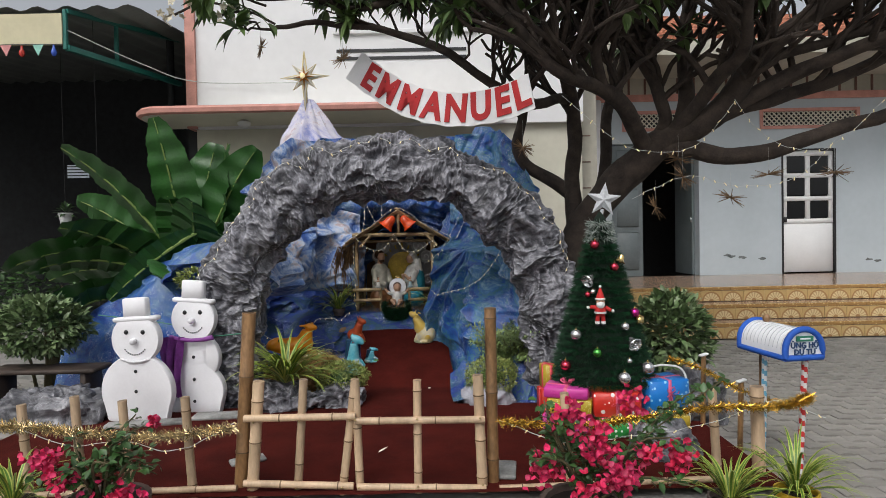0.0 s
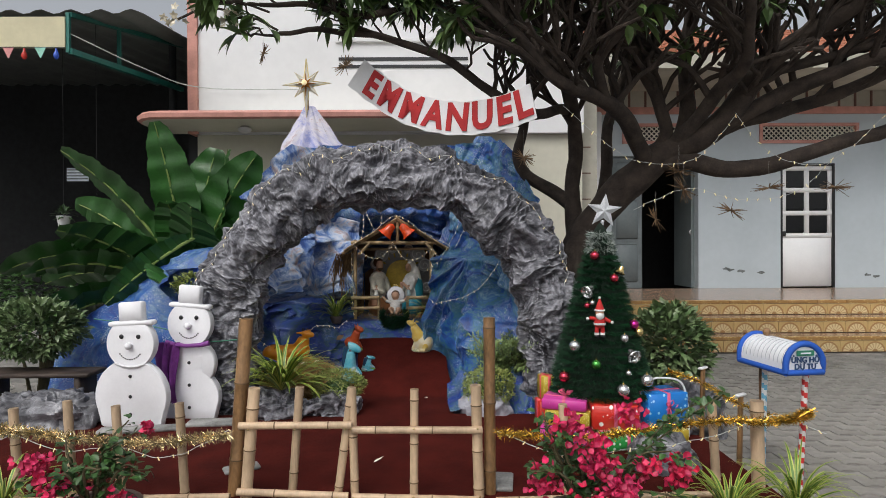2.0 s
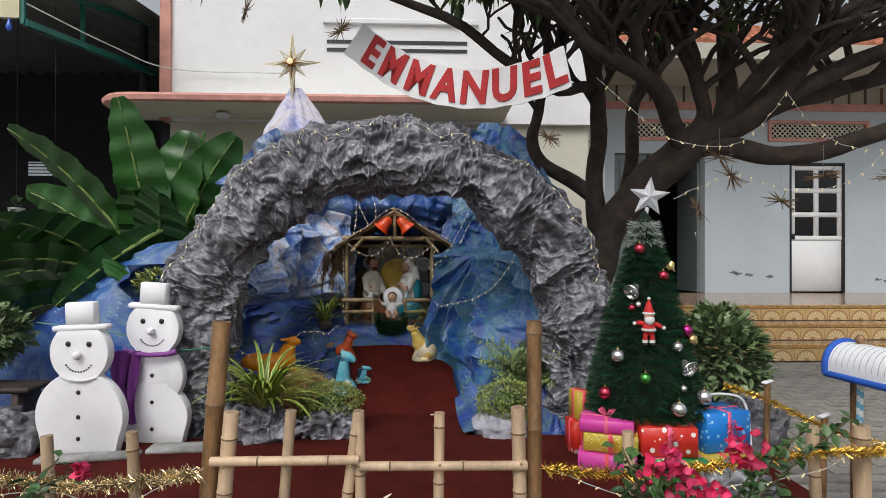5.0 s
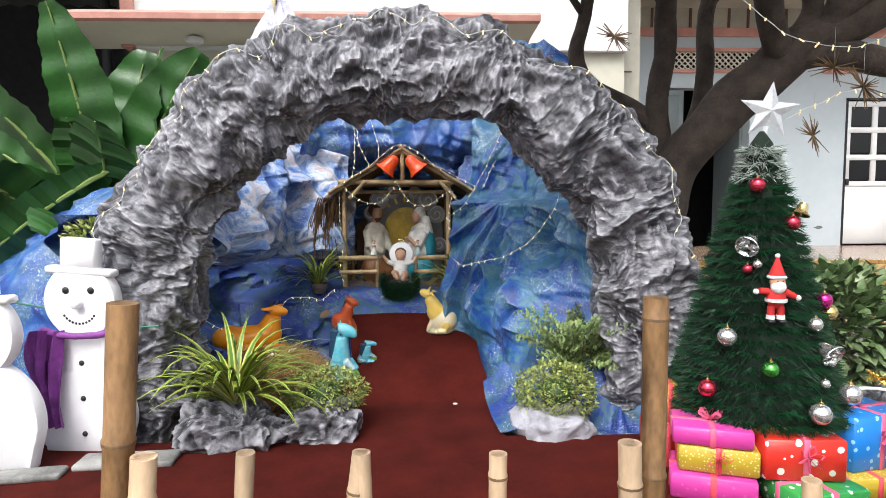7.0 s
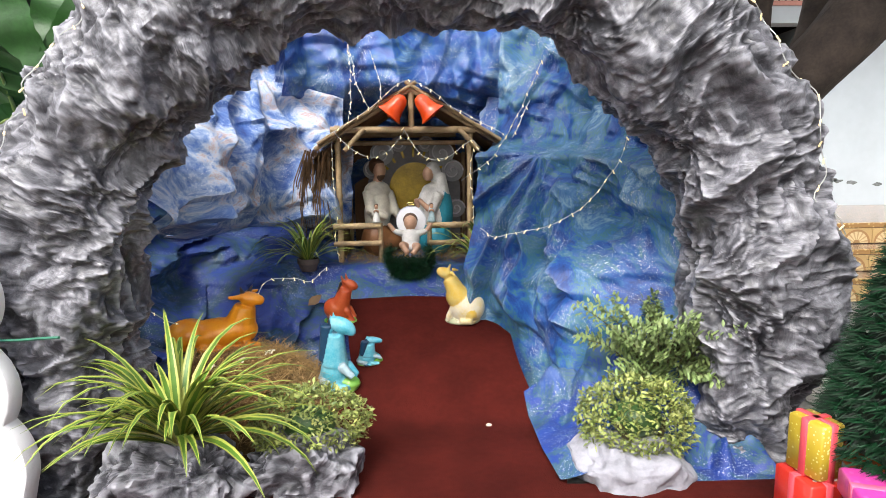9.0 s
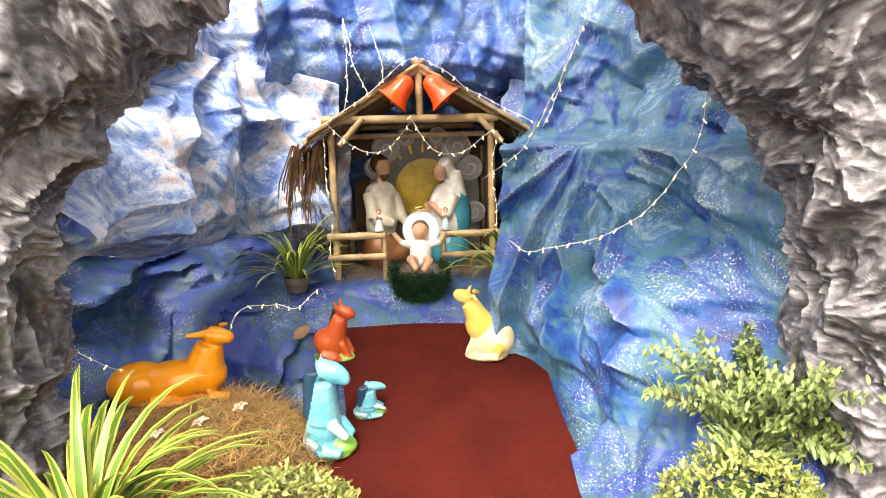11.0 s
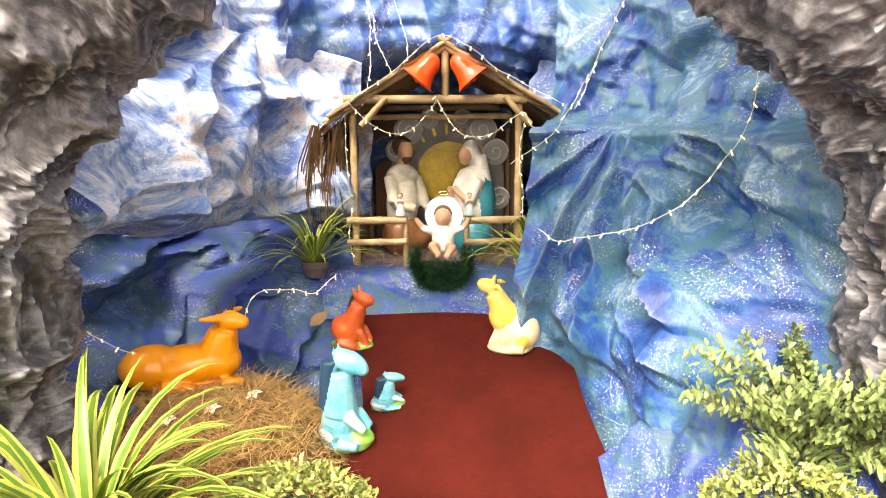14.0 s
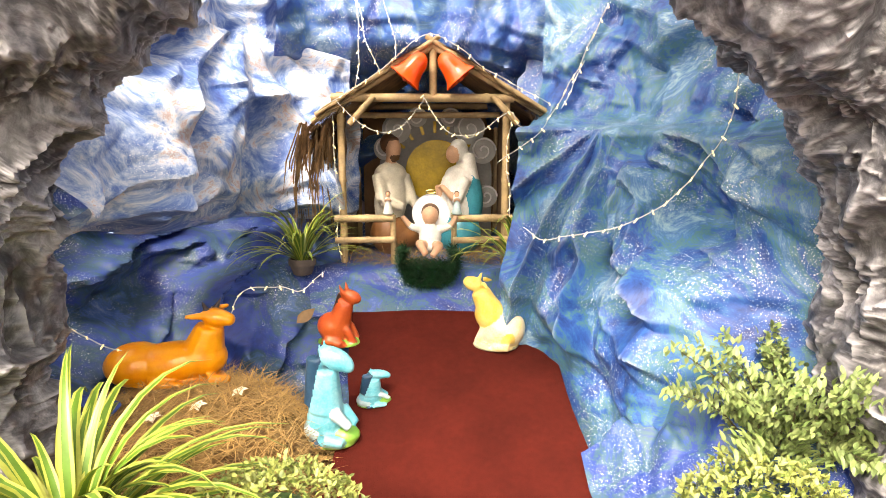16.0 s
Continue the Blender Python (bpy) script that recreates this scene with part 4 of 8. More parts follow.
# ---- frangipani tree ----
tree = thing("frangipani_tree", "old frangipani with thick dark forking limbs and sparse leaves", "tree")
rnd = random.Random(11)
BOUGHS = [
    ([(1.02, 5.55, 0.0), (1.10, 5.52, 0.5), (1.20, 5.5, 0.95), (1.30, 5.5, 1.35), (1.44, 5.4, 1.62), (1.70, 5.3, 1.90), (1.92, 5.2, 2.12)], 0.17, 0.14),
    ([(1.86, 5.22, 2.05), (2.13, 5.1, 2.06), (2.52, 5.0, 1.98), (3.07, 4.9, 2.10), (3.7, 4.8, 2.3)], 0.095, 0.055),
    ([(1.9, 5.2, 2.1), (2.33, 5.0, 2.33), (2.55, 4.8, 2.67), (2.75, 4.6, 2.9), (3.2, 4.4, 3.2)], 0.125, 0.06),
    ([(2.2, 5.08, 2.26), (2.58, 5.0, 2.41), (3.16, 5.0, 2.55), (3.8, 4.9, 2.8)], 0.085, 0.045),
    ([(1.84, 5.2, 2.05), (1.55, 4.9, 2.35), (1.34, 4.7, 2.49), (1.0, 4.5, 2.56), (0.78, 4.4, 2.68), (0.5, 4.3, 2.95)], 0.078, 0.035),
    ([(1.9, 5.2, 2.1), (1.96, 5.1, 2.38), (1.72, 5.0, 2.85), (1.58, 4.9, 3.1)], 0.068, 0.035),
    ([(2.09, 5.1, 2.27), (2.16, 5.1, 2.58), (2.16, 5.2, 3.1), (2.24, 5.2, 3.4)], 0.075, 0.035),
    ([(1.27, 5.5, 1.30), (1.24, 5.58, 1.77), (1.27, 5.5, 2.33), (1.1, 5.3, 2.9), (0.80, 5.2, 3.17), (0.50, 5.0, 3.42)], 0.09, 0.04),
    ([(1.25, 5.57, 1.72), (1.0, 5.75, 1.93), (0.79, 5.8, 2.16), (0.82, 5.8, 2.53), (0.84, 5.6, 3.04), (0.44, 5.3, 3.37)], 0.068, 0.035),
    ([(1.15, 5.38, 2.6), (0.81, 5.0, 2.47), (0.44, 4.9, 2.62), (-0.07, 4.8, 2.93), (-0.55, 4.7, 3.02), (-0.95, 4.6, 3.05), (-1.25, 4.5, 3.0)], 0.05, 0.016),
    ([(0.79, 5.2, 3.15), (0.3, 5.0, 3.3), (-0.07, 4.9, 3.34), (-0.6, 4.6, 3.15), (-1.05, 4.5, 3.2), (-1.35, 4.4, 3.15)], 0.045, 0.016),
    ([(1.30, 5.48, 1.4), (1.55, 5.6, 1.85), (1.62, 5.7, 2.4), (1.75, 5.7, 2.9), (2.0, 5.6, 3.3)], 0.075, 0.035),
    ([(2.0, 5.15, 2.15), (2.2, 4.8, 2.5), (2.3, 4.4, 2.75), (2.1, 4.0, 3.05)], 0.07, 0.035),
    ([(2.3, 5.0, 2.3), (2.9, 4.8, 2.62), (3.3, 4.5, 2.75), (3.8, 4.2, 2.9)], 0.075, 0.04),
    ([(1.1, 5.3, 2.9), (1.3, 5.0, 3.1), (1.2, 4.6, 3.25), (0.9, 4.2, 3.3)], 0.05, 0.025),
    ([(1.34, 4.7, 2.49), (1.2, 4.5, 2.75), (1.35, 4.3, 2.95), (1.5, 4.1, 3.1)], 0.05, 0.025),
    ([(2.6, 4.75, 2.72), (3.0, 4.7, 2.8), (3.5, 4.6, 2.95), (4.1, 4.5, 3.1)], 0.05, 0.025),
]
tips = []
def knobbly(pts, r0, r1, n=26, sides=10):
    line = curve(pts, n)
    m = Mesh()
    rs = []
    out = []
    for i, p in enumerate(line):
        u = i / n
        rs.append((r0 + (r1 - r0) * u) * (1 + 0.13 * noise.noise(p * 4.5)))
        out.append(p + Vector((noise.noise(p * 3), noise.noise(p * 3 + Vector((4, 0, 0))), noise.noise(p * 3 + Vector((0, 7, 0))))) * 0.035)
    return m.tube(out, rs, sides), out, rs
for q, (pts, r0, r1) in enumerate(BOUGHS):
    m, line, rs = knobbly(pts, r0, r1, 30 if q == 0 else 24)
    m.ob("trunk" if q == 0 else "limb", BARK, tree)
    if q:
        a, b = line[-3], line[-1]
        tips.append((line[-1], (b - a).normalized(), rs[-1], 3))
        for k in range(6, 24, 2):
            for again in range(2 if -0.4 < line[k].x < 1.3 else 1):
                if line[k].z < 2.35 or rnd.random() > 0.8:
                    continue
                d = (line[k + 1] - line[k - 1]).normalized()
                s = Vector((rnd.uniform(-1, 1), rnd.uniform(-0.8, 0.5), rnd.uniform(0.0, 1.2))).normalized()
                tips.append((line[k], (d * 0.6 + s).normalized(), rs[k] * 0.55, rnd.choice((2, 3))))
twigs, leaves, blossoms = Mesh(), Mesh(), Mesh()
def grow(p, d, r, depth):
    west = p.x < 0.3
    L = rnd.uniform(0.10, 0.2) if west else rnd.uniform(0.18, 0.38)
    mid = p + d * L * 0.5 + Vector((rnd.uniform(-1, 1), rnd.uniform(-1, 1), rnd.uniform(-0.5, 1))) * 0.03
    e = p + d * L
    twigs.tube([p, mid, e], [r, r * 0.9, r * 0.85], 6)
    if depth <= 0:
        if rnd.random() < (0.9 if west else 0.22):
            for i in range(rnd.randint(6, 9)):
                a = rnd.uniform(0, 2 * math.pi)
                o = d.orthogonal().normalized()
                s = (o * math.cos(a) + d.cross(o) * math.sin(a))
                v = (s * rnd.uniform(0.7, 1.1) + d * rnd.uniform(-0.1, 0.8) + Vector((0, 0, -rnd.uniform(0.1, 0.75)))).normalized()
                leaves.leaf(e, v, Vector((0, 0, 1)), rnd.uniform(0.13, 0.25), rnd.uniform(0.045, 0.068), curl=rnd.uniform(0.05, 0.35))
        return
    for i in range(rnd.choice((2, 2, 3))):
        w = Vector((rnd.uniform(-1, 1), rnd.uniform(-1, 0.7), rnd.uniform(-0.35, 0.9)))
        grow(e, (d + w * 0.85).normalized(), max(0.006, r * 0.78), depth - 1)
for p, d, r, k in tips:
    grow(p, d, min(r, 0.012 if p.x < 0.3 else 0.03), min(k, 2) if p.x < 0.3 else k)
# leafless twig ends with white flowers above the shed's roof
for a, b in (((-1.25, 4.5, 3.0), (-1.62, 4.4, 3.04)), ((-1.3, 4.45, 3.12), (-1.78, 4.35, 3.12)), ((-1.55, 4.4, 3.1), (-1.95, 4.35, 3.03))):
    a, b = Vector(a), Vector(b)
    twigs.tube(curve([a, a.lerp(b, 0.5) + Vector((0, 0, 0.06)), b], 8), 0.009, 6)
    for i in range(9):
        c = b + Vector((rnd.gauss(0, 0.05), rnd.gauss(0, 0.04), rnd.gauss(0, 0.03)))
        f = Vector((rnd.gauss(0, 1), rnd.gauss(0, 1) - 0.6, rnd.gauss(0, 1))).normalized()
        o1 = f.orthogonal().normalized()
        for k in range(5):
            v = o1 * math.cos(k * 1.2566) + f.cross(o1) * math.sin(k * 1.2566) + f * 0.4
            blossoms.leaf(c, v, f, 0.035, 0.024, curl=0.2, n=2)
    for i in range(5):
        leaves.leaf(a.lerp(b, rnd.uniform(0.1, 0.6)), Vector((rnd.uniform(-1, 1), rnd.uniform(-0.6, 0.3), -0.6)), Vector((0, 0, 1)), rnd.uniform(0.13, 0.22), 0.055, curl=0.2)
bl = blossoms.ob("blossom", mat("cream_petal", (0.72, 0.66, 0.52), 0.6, var=0.1), tree, "clusters of cream-white flowers")
bl["kind"] = "stuff"
tw = twigs.ob("fine_branchwork", BARK, tree, "thin forking twigs")
tw["kind"] = "stuff"
lf = leaves.ob("crown", LEAF, tree, "loose long green leaves at the twig ends")
lf["kind"] = "stuff"

# ---- banner with the word on a sagging strip ----
BAN_W = mat("white_banner_board", (0.78, 0.78, 0.80), 0.6, var=0.05)
BAN_R = mat("red_felt_letters", (0.50, 0.022, 0.025), 0.7, var=0.15)
ban_c = [Vector(p) * 0.93 + Vector((-0.005, 0.32, 0.155)) for p in ((-0.77, 5.0, 2.86), (-0.60, 4.93, 2.71), (-0.36, 4.78, 2.52), (-0.12, 4.64, 2.40), (0.12, 4.5, 2.33), (0.36, 4.35, 2.315), (0.55, 4.2, 2.33), (0.70, 4.08, 2.37))]
NB = 60
line = curve(ban_c, NB)
banner = thing("banner", "white curved banner with red capital letters hung in the tree", "banner")
bm_ = Mesh()
BH = 0.128
frames_b = []
for i in range(NB + 1):
    t = (line[min(NB, i + 1)] - line[max(0, i - 1)]).normalized()
    up = Vector((0, 0, 1)) - t * t.z
    up.normalize()
    nrm = t.cross(up)
    frames_b.append((t, up, nrm))
    h = BH * (1.0 + 0.03 * math.sin(i))
    for s, o in ((-1, 0.004), (1, 0.004), (1, -0.004), (-1, -0.004)):
        bm_.v.append(tuple(line[i] + up * s * h + nrm * o))
for i in range(NB):
    for j in range(4):
        bm_.f.append((i * 4 + j, i * 4 + (j + 1) % 4, i * 4 + 4 + (j + 1) % 4, i * 4 + 4 + j)); bm_.k.append(0)
bm_.f += [(0, 1, 2, 3), (NB * 4 + 3, NB * 4 + 2, NB * 4 + 1, NB * 4)]
bm_.k += [0, 0]
bm_.ob("strip", BAN_W, banner, smooth=False)

def text_mesh(body, size, depth, bold=0.0):
    c = bpy.data.curves.new("lettering", "FONT")
    c.body, c.size, c.extrude, c.align_x, c.align_y, c.offset = body, size, depth, "CENTER", "CENTER", bold
    c.resolution_u = 3
    o = new("lettering", c)
    dg = bpy.context.evaluated_depsgraph_get()
    me = bpy.data.meshes.new_from_object(o.evaluated_get(dg))
    bpy.data.objects.remove(o)
    bpy.data.curves.remove(c)
    return me
for i, ch in enumerate("EMMANUEL"):
    u = 0.125 + 0.80 * i / 7 - (0.0 if ch != "M" else 0.004)
    k = round(u * NB)
    t, up, nrm = frames_b[k]
    me = text_mesh(ch, 0.285, 0.004, 0.011)
    me.materials.append(BAN_R)
    o = new("letter", me)
    if nrm.y > 0:
        nrm = -nrm
    o.matrix_basis = Matrix.Translation(line[k] + nrm * 0.01) @ Matrix((t, up, nrm)).transposed().to_4x4() @ Matrix.Diagonal((0.92, 1.0, 1, 1))
    o.parent = banner
    o["label"] = "red letter " + ch

# ---- fairy lights ----
WIRE = mat("white_wire", (0.6, 0.62, 0.6), 0.5)
WIRE_G = mat("green_wire", (0.03, 0.2, 0.12), 0.5)
BULB = mat("lit_warm_bulb", (1.0, 0.80, 0.45), 0.4, emit=0.8)
bulb_me = Mesh().tube([(0, 0, -0.006), (0, 0, 0.006)], 0.0035, 5).ell((0, 0, -0.012), (0.0042, 0.0042, 0.008), nu=6, nv=4).data("bulb", BULB)
def lights(label, pts, n, gap, group="fairy lights", wire=WIRE, r=0.0022, size=0.85, wob=0.012):
    s = thing("string_lights", label, "fairy lights", group=group)
    L = curve(pts, n)
    L = [p + Vector((noise.noise(p * 9), noise.noise(p * 9 + Vector((3, 1, 0))), noise.noise(p * 9 + Vector((0, 5, 0))))) * wob for p in L]
    Mesh().tube(L, r, 4).ob("wire", wire, s)
    acc = 0.0
    for a, b in zip(L, L[1:]):
        acc += (b - a).length
        if acc > gap:
            acc = 0.0
            o = new("bulb", bulb_me)
            o.matrix_basis = Matrix.Translation(b) @ Euler((rnd.uniform(-0.9, 0.9), rnd.uniform(-0.9, 0.9), 0)).to_matrix().to_4x4() @ Matrix.Scale(size, 4)
            o.parent = s
    return s
def on_arch(u, a):
    q, nrm = arch_point(u, a)
    return q + nrm * 0.012
lights("white fairy lights along the edge of the rock arch", [on_arch(0.14 + 0.70 * i / 60, -0.80 + 0.12 * math.sin(i * 1.7)) for i in range(61)], 240, 0.08, size=0.95)
lights("white fairy lights sagging from the tree limbs", [(0.95, 4.55, 2.42), (1.3, 4.5, 2.10), (1.6, 4.55, 1.98), (2.05, 4.7, 2.04), (2.42, 4.8, 2.40)], 120, 0.10, size=1.15)
lights("white fairy lights looped below the low limb", [(2.42, 4.8, 2.42), (2.6, 4.75, 2.15), (2.9, 4.7, 1.98), (3.2, 4.7, 2.05), (3.6, 4.7, 2.4)], 120, 0.10, size=1.15)
lights("white fairy lights hanging across the porch", [(1.5, 4.6, 1.62), (2.0, 4.75, 1.80), (2.5, 4.9, 1.72), (3.0, 4.9, 1.80), (3.5, 4.9, 2.3)], 100, 0.09, size=1.1)
HF = HY - 0.065
at_hut(lights("fairy lights festooned across the front of the hut", [(-0.90, HF, 1.42), (-0.80, HF, 1.31), (-0.65, HF, 1.275), (-0.53, HF, 1.40), (-0.52, HF, 1.42), (-0.42, HF, 1.28), (-0.28, HF, 1.27), (-0.15, HF, 1.36), (-0.10, HF, 1.30), (0.02, HF, 1.31), (0.12, HF, 1.42), (0.2, HF + 0.1, 1.62)], 150, 0.05))
at_hut(lights("fairy lights wound down the hut's posts", [(-0.91, HF + 0.03, 1.42), (-0.925, HF + 0.04, 1.2), (-0.905, HF + 0.03, 1.0), (-0.92, HF + 0.04, 0.85), (-0.90, HF, 0.70)], 70, 0.05))
at_hut(lights("fairy lights wound down the hut's posts", [(-0.13, HF + 0.03, 1.36), (-0.145, HF + 0.04, 1.15), (-0.125, HF + 0.03, 0.95), (-0.14, HF, 0.72)], 70, 0.05))
at_hut(lights("fairy lights along the gable of the hut", [(HX - 0.52, HF, 1.36), (HX - 0.25, HF, 1.52), (HX, HF, 1.68), (HX + 0.25, HF, 1.53), (HX + 0.5, HF, 1.39)], 90, 0.06))
lights("fairy lights trailing over the sea-blue cloth", [(-0.13, 5.53, 0.84), (-0.05, 5.46, 0.81), (0.07, 5.39, 0.84), (0.24, 5.35, 0.89), (0.37, 5.34, 0.99), (0.45, 5.34, 1.09), (0.52, 5.33, 1.23), (0.54, 5.30, 1.49)], 130, 0.05)
lights("fairy lights hanging from the hut up the blue cloth", [(-0.19, 5.9, 1.08), (-0.06, 5.86, 1.17), (0.02, 5.82, 1.27), (0.12, 5.82, 1.46), (0.24, 5.82, 1.70)], 80, 0.055)
at_hut(lights("fairy lights hanging over the blue back cloth", [(-0.86, 6.2, 1.42), (-0.84, 6.25, 1.65), (-0.86, 6.3, 1.95), (-0.80, 6.2, 1.7), (-0.72, 6.2, 1.56), (-0.66, 6.2, 1.66), (-0.72, 6.2, 1.9)], 90, 0.05))
lights("fairy lights along the foot of the dark cloth", [(-1.77, 5.25, 0.67), (-1.72, 5.25, 0.56), (-1.60, 5.30, 0.45), (-1.50, 5.36, 0.42)], 50, 0.05)
lights("fairy lights between the cow and the ledge", [(-1.29, 5.62, 0.45), (-1.25, 5.68, 0.56), (-1.12, 5.72, 0.57), (-1.04, 5.76, 0.54), (-0.95, 5.82, 0.60)], 50, 0.05)
lights("white fairy lights drooping along the picket fence", [(-3.0, 3.0, 0.36), (-2.6, 3.0, 0.42), (-2.24, 3.0, 0.40), (-1.95, 3.0, 0.30), (-1.7, 3.0, 0.32), (-1.4, 3.0, 0.27), (-1.1, 3.0, 0.40)], 120, 0.07)
lights("white fairy lights drooping along the picket fence", [(0.27, 3.0, 0.40), (0.6, 3.0, 0.27), (1.0, 3.0, 0.30), (1.4, 3.0, 0.36), (1.8, 3.2, 0.40), (2.1, 3.2, 0.3)], 110, 0.07)

# ---- dry grass bursts hung in the tree ----
DRYGRASS = mat("dry_grass_stalks", (0.24, 0.15, 0.08), 0.9, var=0.25, island=0.3)
def burst(c, r, tilt):
    b = thing("grass_star", "burst of dry brown grass stalks hanging on a thread", "ornament", pose(*c, tilt, 0, 40 * c[0]), "dry grass ornaments")
    m = Mesh()
    for i in range(34):
        a, e = rnd.uniform(0, 6.28), rnd.gauss(0, 0.22)
        d = Vector((math.cos(a) * math.cos(e), math.sin(a) * math.cos(e), math.sin(e)))
        m.tube([(0, 0, 0), d * r * rnd.uniform(0.7, 1.1)], [0.004, 0.0018], 4)
    m.ob("grass_spray", DRYGRASS, b)
    Mesh().tube([(0, 0, 0), rotm(tilt, 0, 40 * c[0]).transposed() @ Vector((0, 0, 0.22))], 0.001, 3).ob("thread", WIRE, b)
for c, r, t in (((2.03, 5.0, 1.97), 0.14, 20), ((1.90, 4.6, 1.78), 0.12, 60), ((2.35, 4.75, 1.62), 0.13, 30), ((2.66, 4.75, 1.80), 0.13, -10), ((3.3, 4.9, 1.82), 0.14, 10), ((1.72, 4.7, 1.55), 0.11, 70), ((-0.82, 5.0, 2.88), 0.11, 70), ((0.66, 4.7, 2.05), 0.10, 60), ((-1.40, 4.62, 2.86), 0.09, 80)):
    burst(c, r, t)

# ---- big star on the cloth peak ----
def star_pts(n, r0, r1, ph=90):
    return [((r0 if i % 2 == 0 else r1) * math.cos(radians(ph + 180 * i / n)), (r0 if i % 2 == 0 else r1) * math.sin(radians(ph + 180 * i / n))) for i in range(2 * n)]
def star_solid(n, r0, r1, t, m=None, ph=90):
    o = star_pts(n, r0, r1, ph)
    k = len(o)
    mm = m or Mesh()
    mm.add([(0, -t, 0), (0, t, 0)] + [(x, 0, z) for x, z in o], [(0, 2 + i, 2 + (i + 1) % k) for i in range(k)] + [(1, 2 + (i + 1) % k, 2 + i) for i in range(k)])
    return mm
SILVER = mat("silver_glitter", (0.72, 0.74, 0.78), 0.35, 0.6, var=0.1, scale=60, bump=0.6, bscale=400)
GOLDTIN = mat("gold_foil", (0.72, 0.48, 0.12), 0.28, 0.9, var=0.2, scale=40, bump=0.5, bscale=200)
WHITE_PLASTIC = mat("translucent_white_plastic", (0.75, 0.74, 0.68), 0.4, var=0.05)
ORANGE_FOIL = mat("orange_foil", (0.65, 0.28, 0.03), 0.3, 0.4, var=0.15, scale=30)
st = thing("star_lantern", "eight-pointed star lantern with an orange middle", "star", pose(-1.64, 7.15, 3.32, 0, 0, -8))
def long_star(s):
    o = []
    for i in range(16):
        a = radians(90 + 22.5 * i)
        r = (0.42 if i == 8 else 0.31 if i % 4 == 0 else 0.21) if i % 2 == 0 else 0.085
        o.append((r * s * math.cos(a), r * s * math.sin(a)))
    return o
def star_out(o, t, y=0):
    k = len(o)
    return Mesh().add([(0, y - t, 0), (0, y + t, 0)] + [(x, y, z) for x, z in o], [(0, 2 + i, 2 + (i + 1) % k) for i in range(k)] + [(1, 2 + (i + 1) % k, 2 + i) for i in range(k)])
star_out(long_star(1.0), 0.05).ob("outer_star", WHITE_PLASTIC, st)
rimm = Mesh().tube([(x, -0.012, z) for x, z in long_star(1.0) + long_star(1.0)[:1]], 0.008, 5)
rimm.ob("rim", mat("pale_gold_wire", (0.80, 0.66, 0.34), 0.45, 0.2), st, "gold wire rim")
star_out(long_star(0.45), 0.045, -0.035).ob("inner_star", ORANGE_FOIL, st)
Mesh().ell((0, -0.085, 0), (0.035, 0.015, 0.035)).ob("lamp", BULB, st)
Mesh().tube([(0, 0.02, -0.9), (0, 0.02, -0.1)], 0.02, 6).ob("pole", BAMBOO_DARK, st)

# ---- Christmas tree ----
TINSEL_G = mat("green_tinsel", (0.005, 0.045, 0.015), 0.5, var=0.3, scale=30, island=0.75, spec=0.25)
TINSEL_S = mat("silver_green_tinsel", (0.50, 0.55, 0.52), 0.35, 0.2, island=0.4)
XT = Vector((1.12, 4.15, 0.0))
xm = thing("christmas_tree", "green tinsel Christmas tree hung with baubles", "Christmas tree", pose(*XT))
rx = random.Random(5)
def cone_r(z):
    return 0.36 * max(0.12, (1.52 - z) / 1.17) ** 0.9
fol, frost = Mesh(), Mesh()
for i in range(17000):
    row = int(22 * rx.random() ** 1.25)
    z = 0.335 + row * 0.0515 + rx.gauss(0, 0.007)
    a = rx.uniform(0, 6.2832)
    r = cone_r(z) * 0.9
    p = Vector((math.cos(a) * r, math.sin(a) * r, z))
    d = (Vector((math.cos(a), math.sin(a), -0.25)) + Vector((rx.gauss(0, 0.42), rx.gauss(0, 0.42), rx.gauss(0, 0.38)))).normalized()
    L = rx.uniform(0.04, 0.068)
    s = d.orthogonal().normalized() * rx.uniform(0.002, 0.0042)
    (frost if z > 1.30 and rx.random() < 0.45 + 2.2 * (z - 1.30) else fol).add([p - s, p + s, p + d * L], [(0, 1, 2)])
# near-black core puts the shade between the tinsel rows into its colour
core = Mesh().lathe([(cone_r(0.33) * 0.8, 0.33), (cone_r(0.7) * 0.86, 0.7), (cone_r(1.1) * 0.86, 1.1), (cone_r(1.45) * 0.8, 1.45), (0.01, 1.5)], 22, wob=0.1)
core.ob("core", mat("shade_green_core", (0.002, 0.012, 0.005), 0.9), xm)
for me_, nm, mt in ((fol, "foliage", TINSEL_G), (frost, "frosted_top", TINSEL_S)):
    o = me_.ob(nm, mt, xm, smooth=False)
    o["kind"] = "stuff"
Mesh().lathe([(0.14, 0.0), (0.16, 0.02), (0.16, 0.22), (0.17, 0.34)], 20).ob("stand", mat("red_paper", (0.5, 0.04, 0.02), 0.5, var=0.2), xm, "stand wrapped in red and orange paper")
sk = Mesh()
for i in range(26):
    a = i / 26 * 6.2832
    sk.add([(0.17 * math.cos(a), 0.17 * math.sin(a), 0.34), (0.17 * math.cos(a + .3), 0.17 * math.sin(a + .3), 0.34), (0.33 * math.cos(a + .3), 0.33 * math.sin(a + .3), 0.29 + 0.03 * rx.random()), (0.33 * math.cos(a), 0.33 * math.sin(a), 0.28 + 0.03 * rx.random())], [(0, 1, 2, 3)])
sk.ob("skirt", mat("orange_red_felt", (0.6, 0.09, 0.015), 0.6, var=0.3, scale=6), xm, "orange and red paper skirt", smooth=False)
stp = star_solid(5, 0.125, 0.052, 0.03)
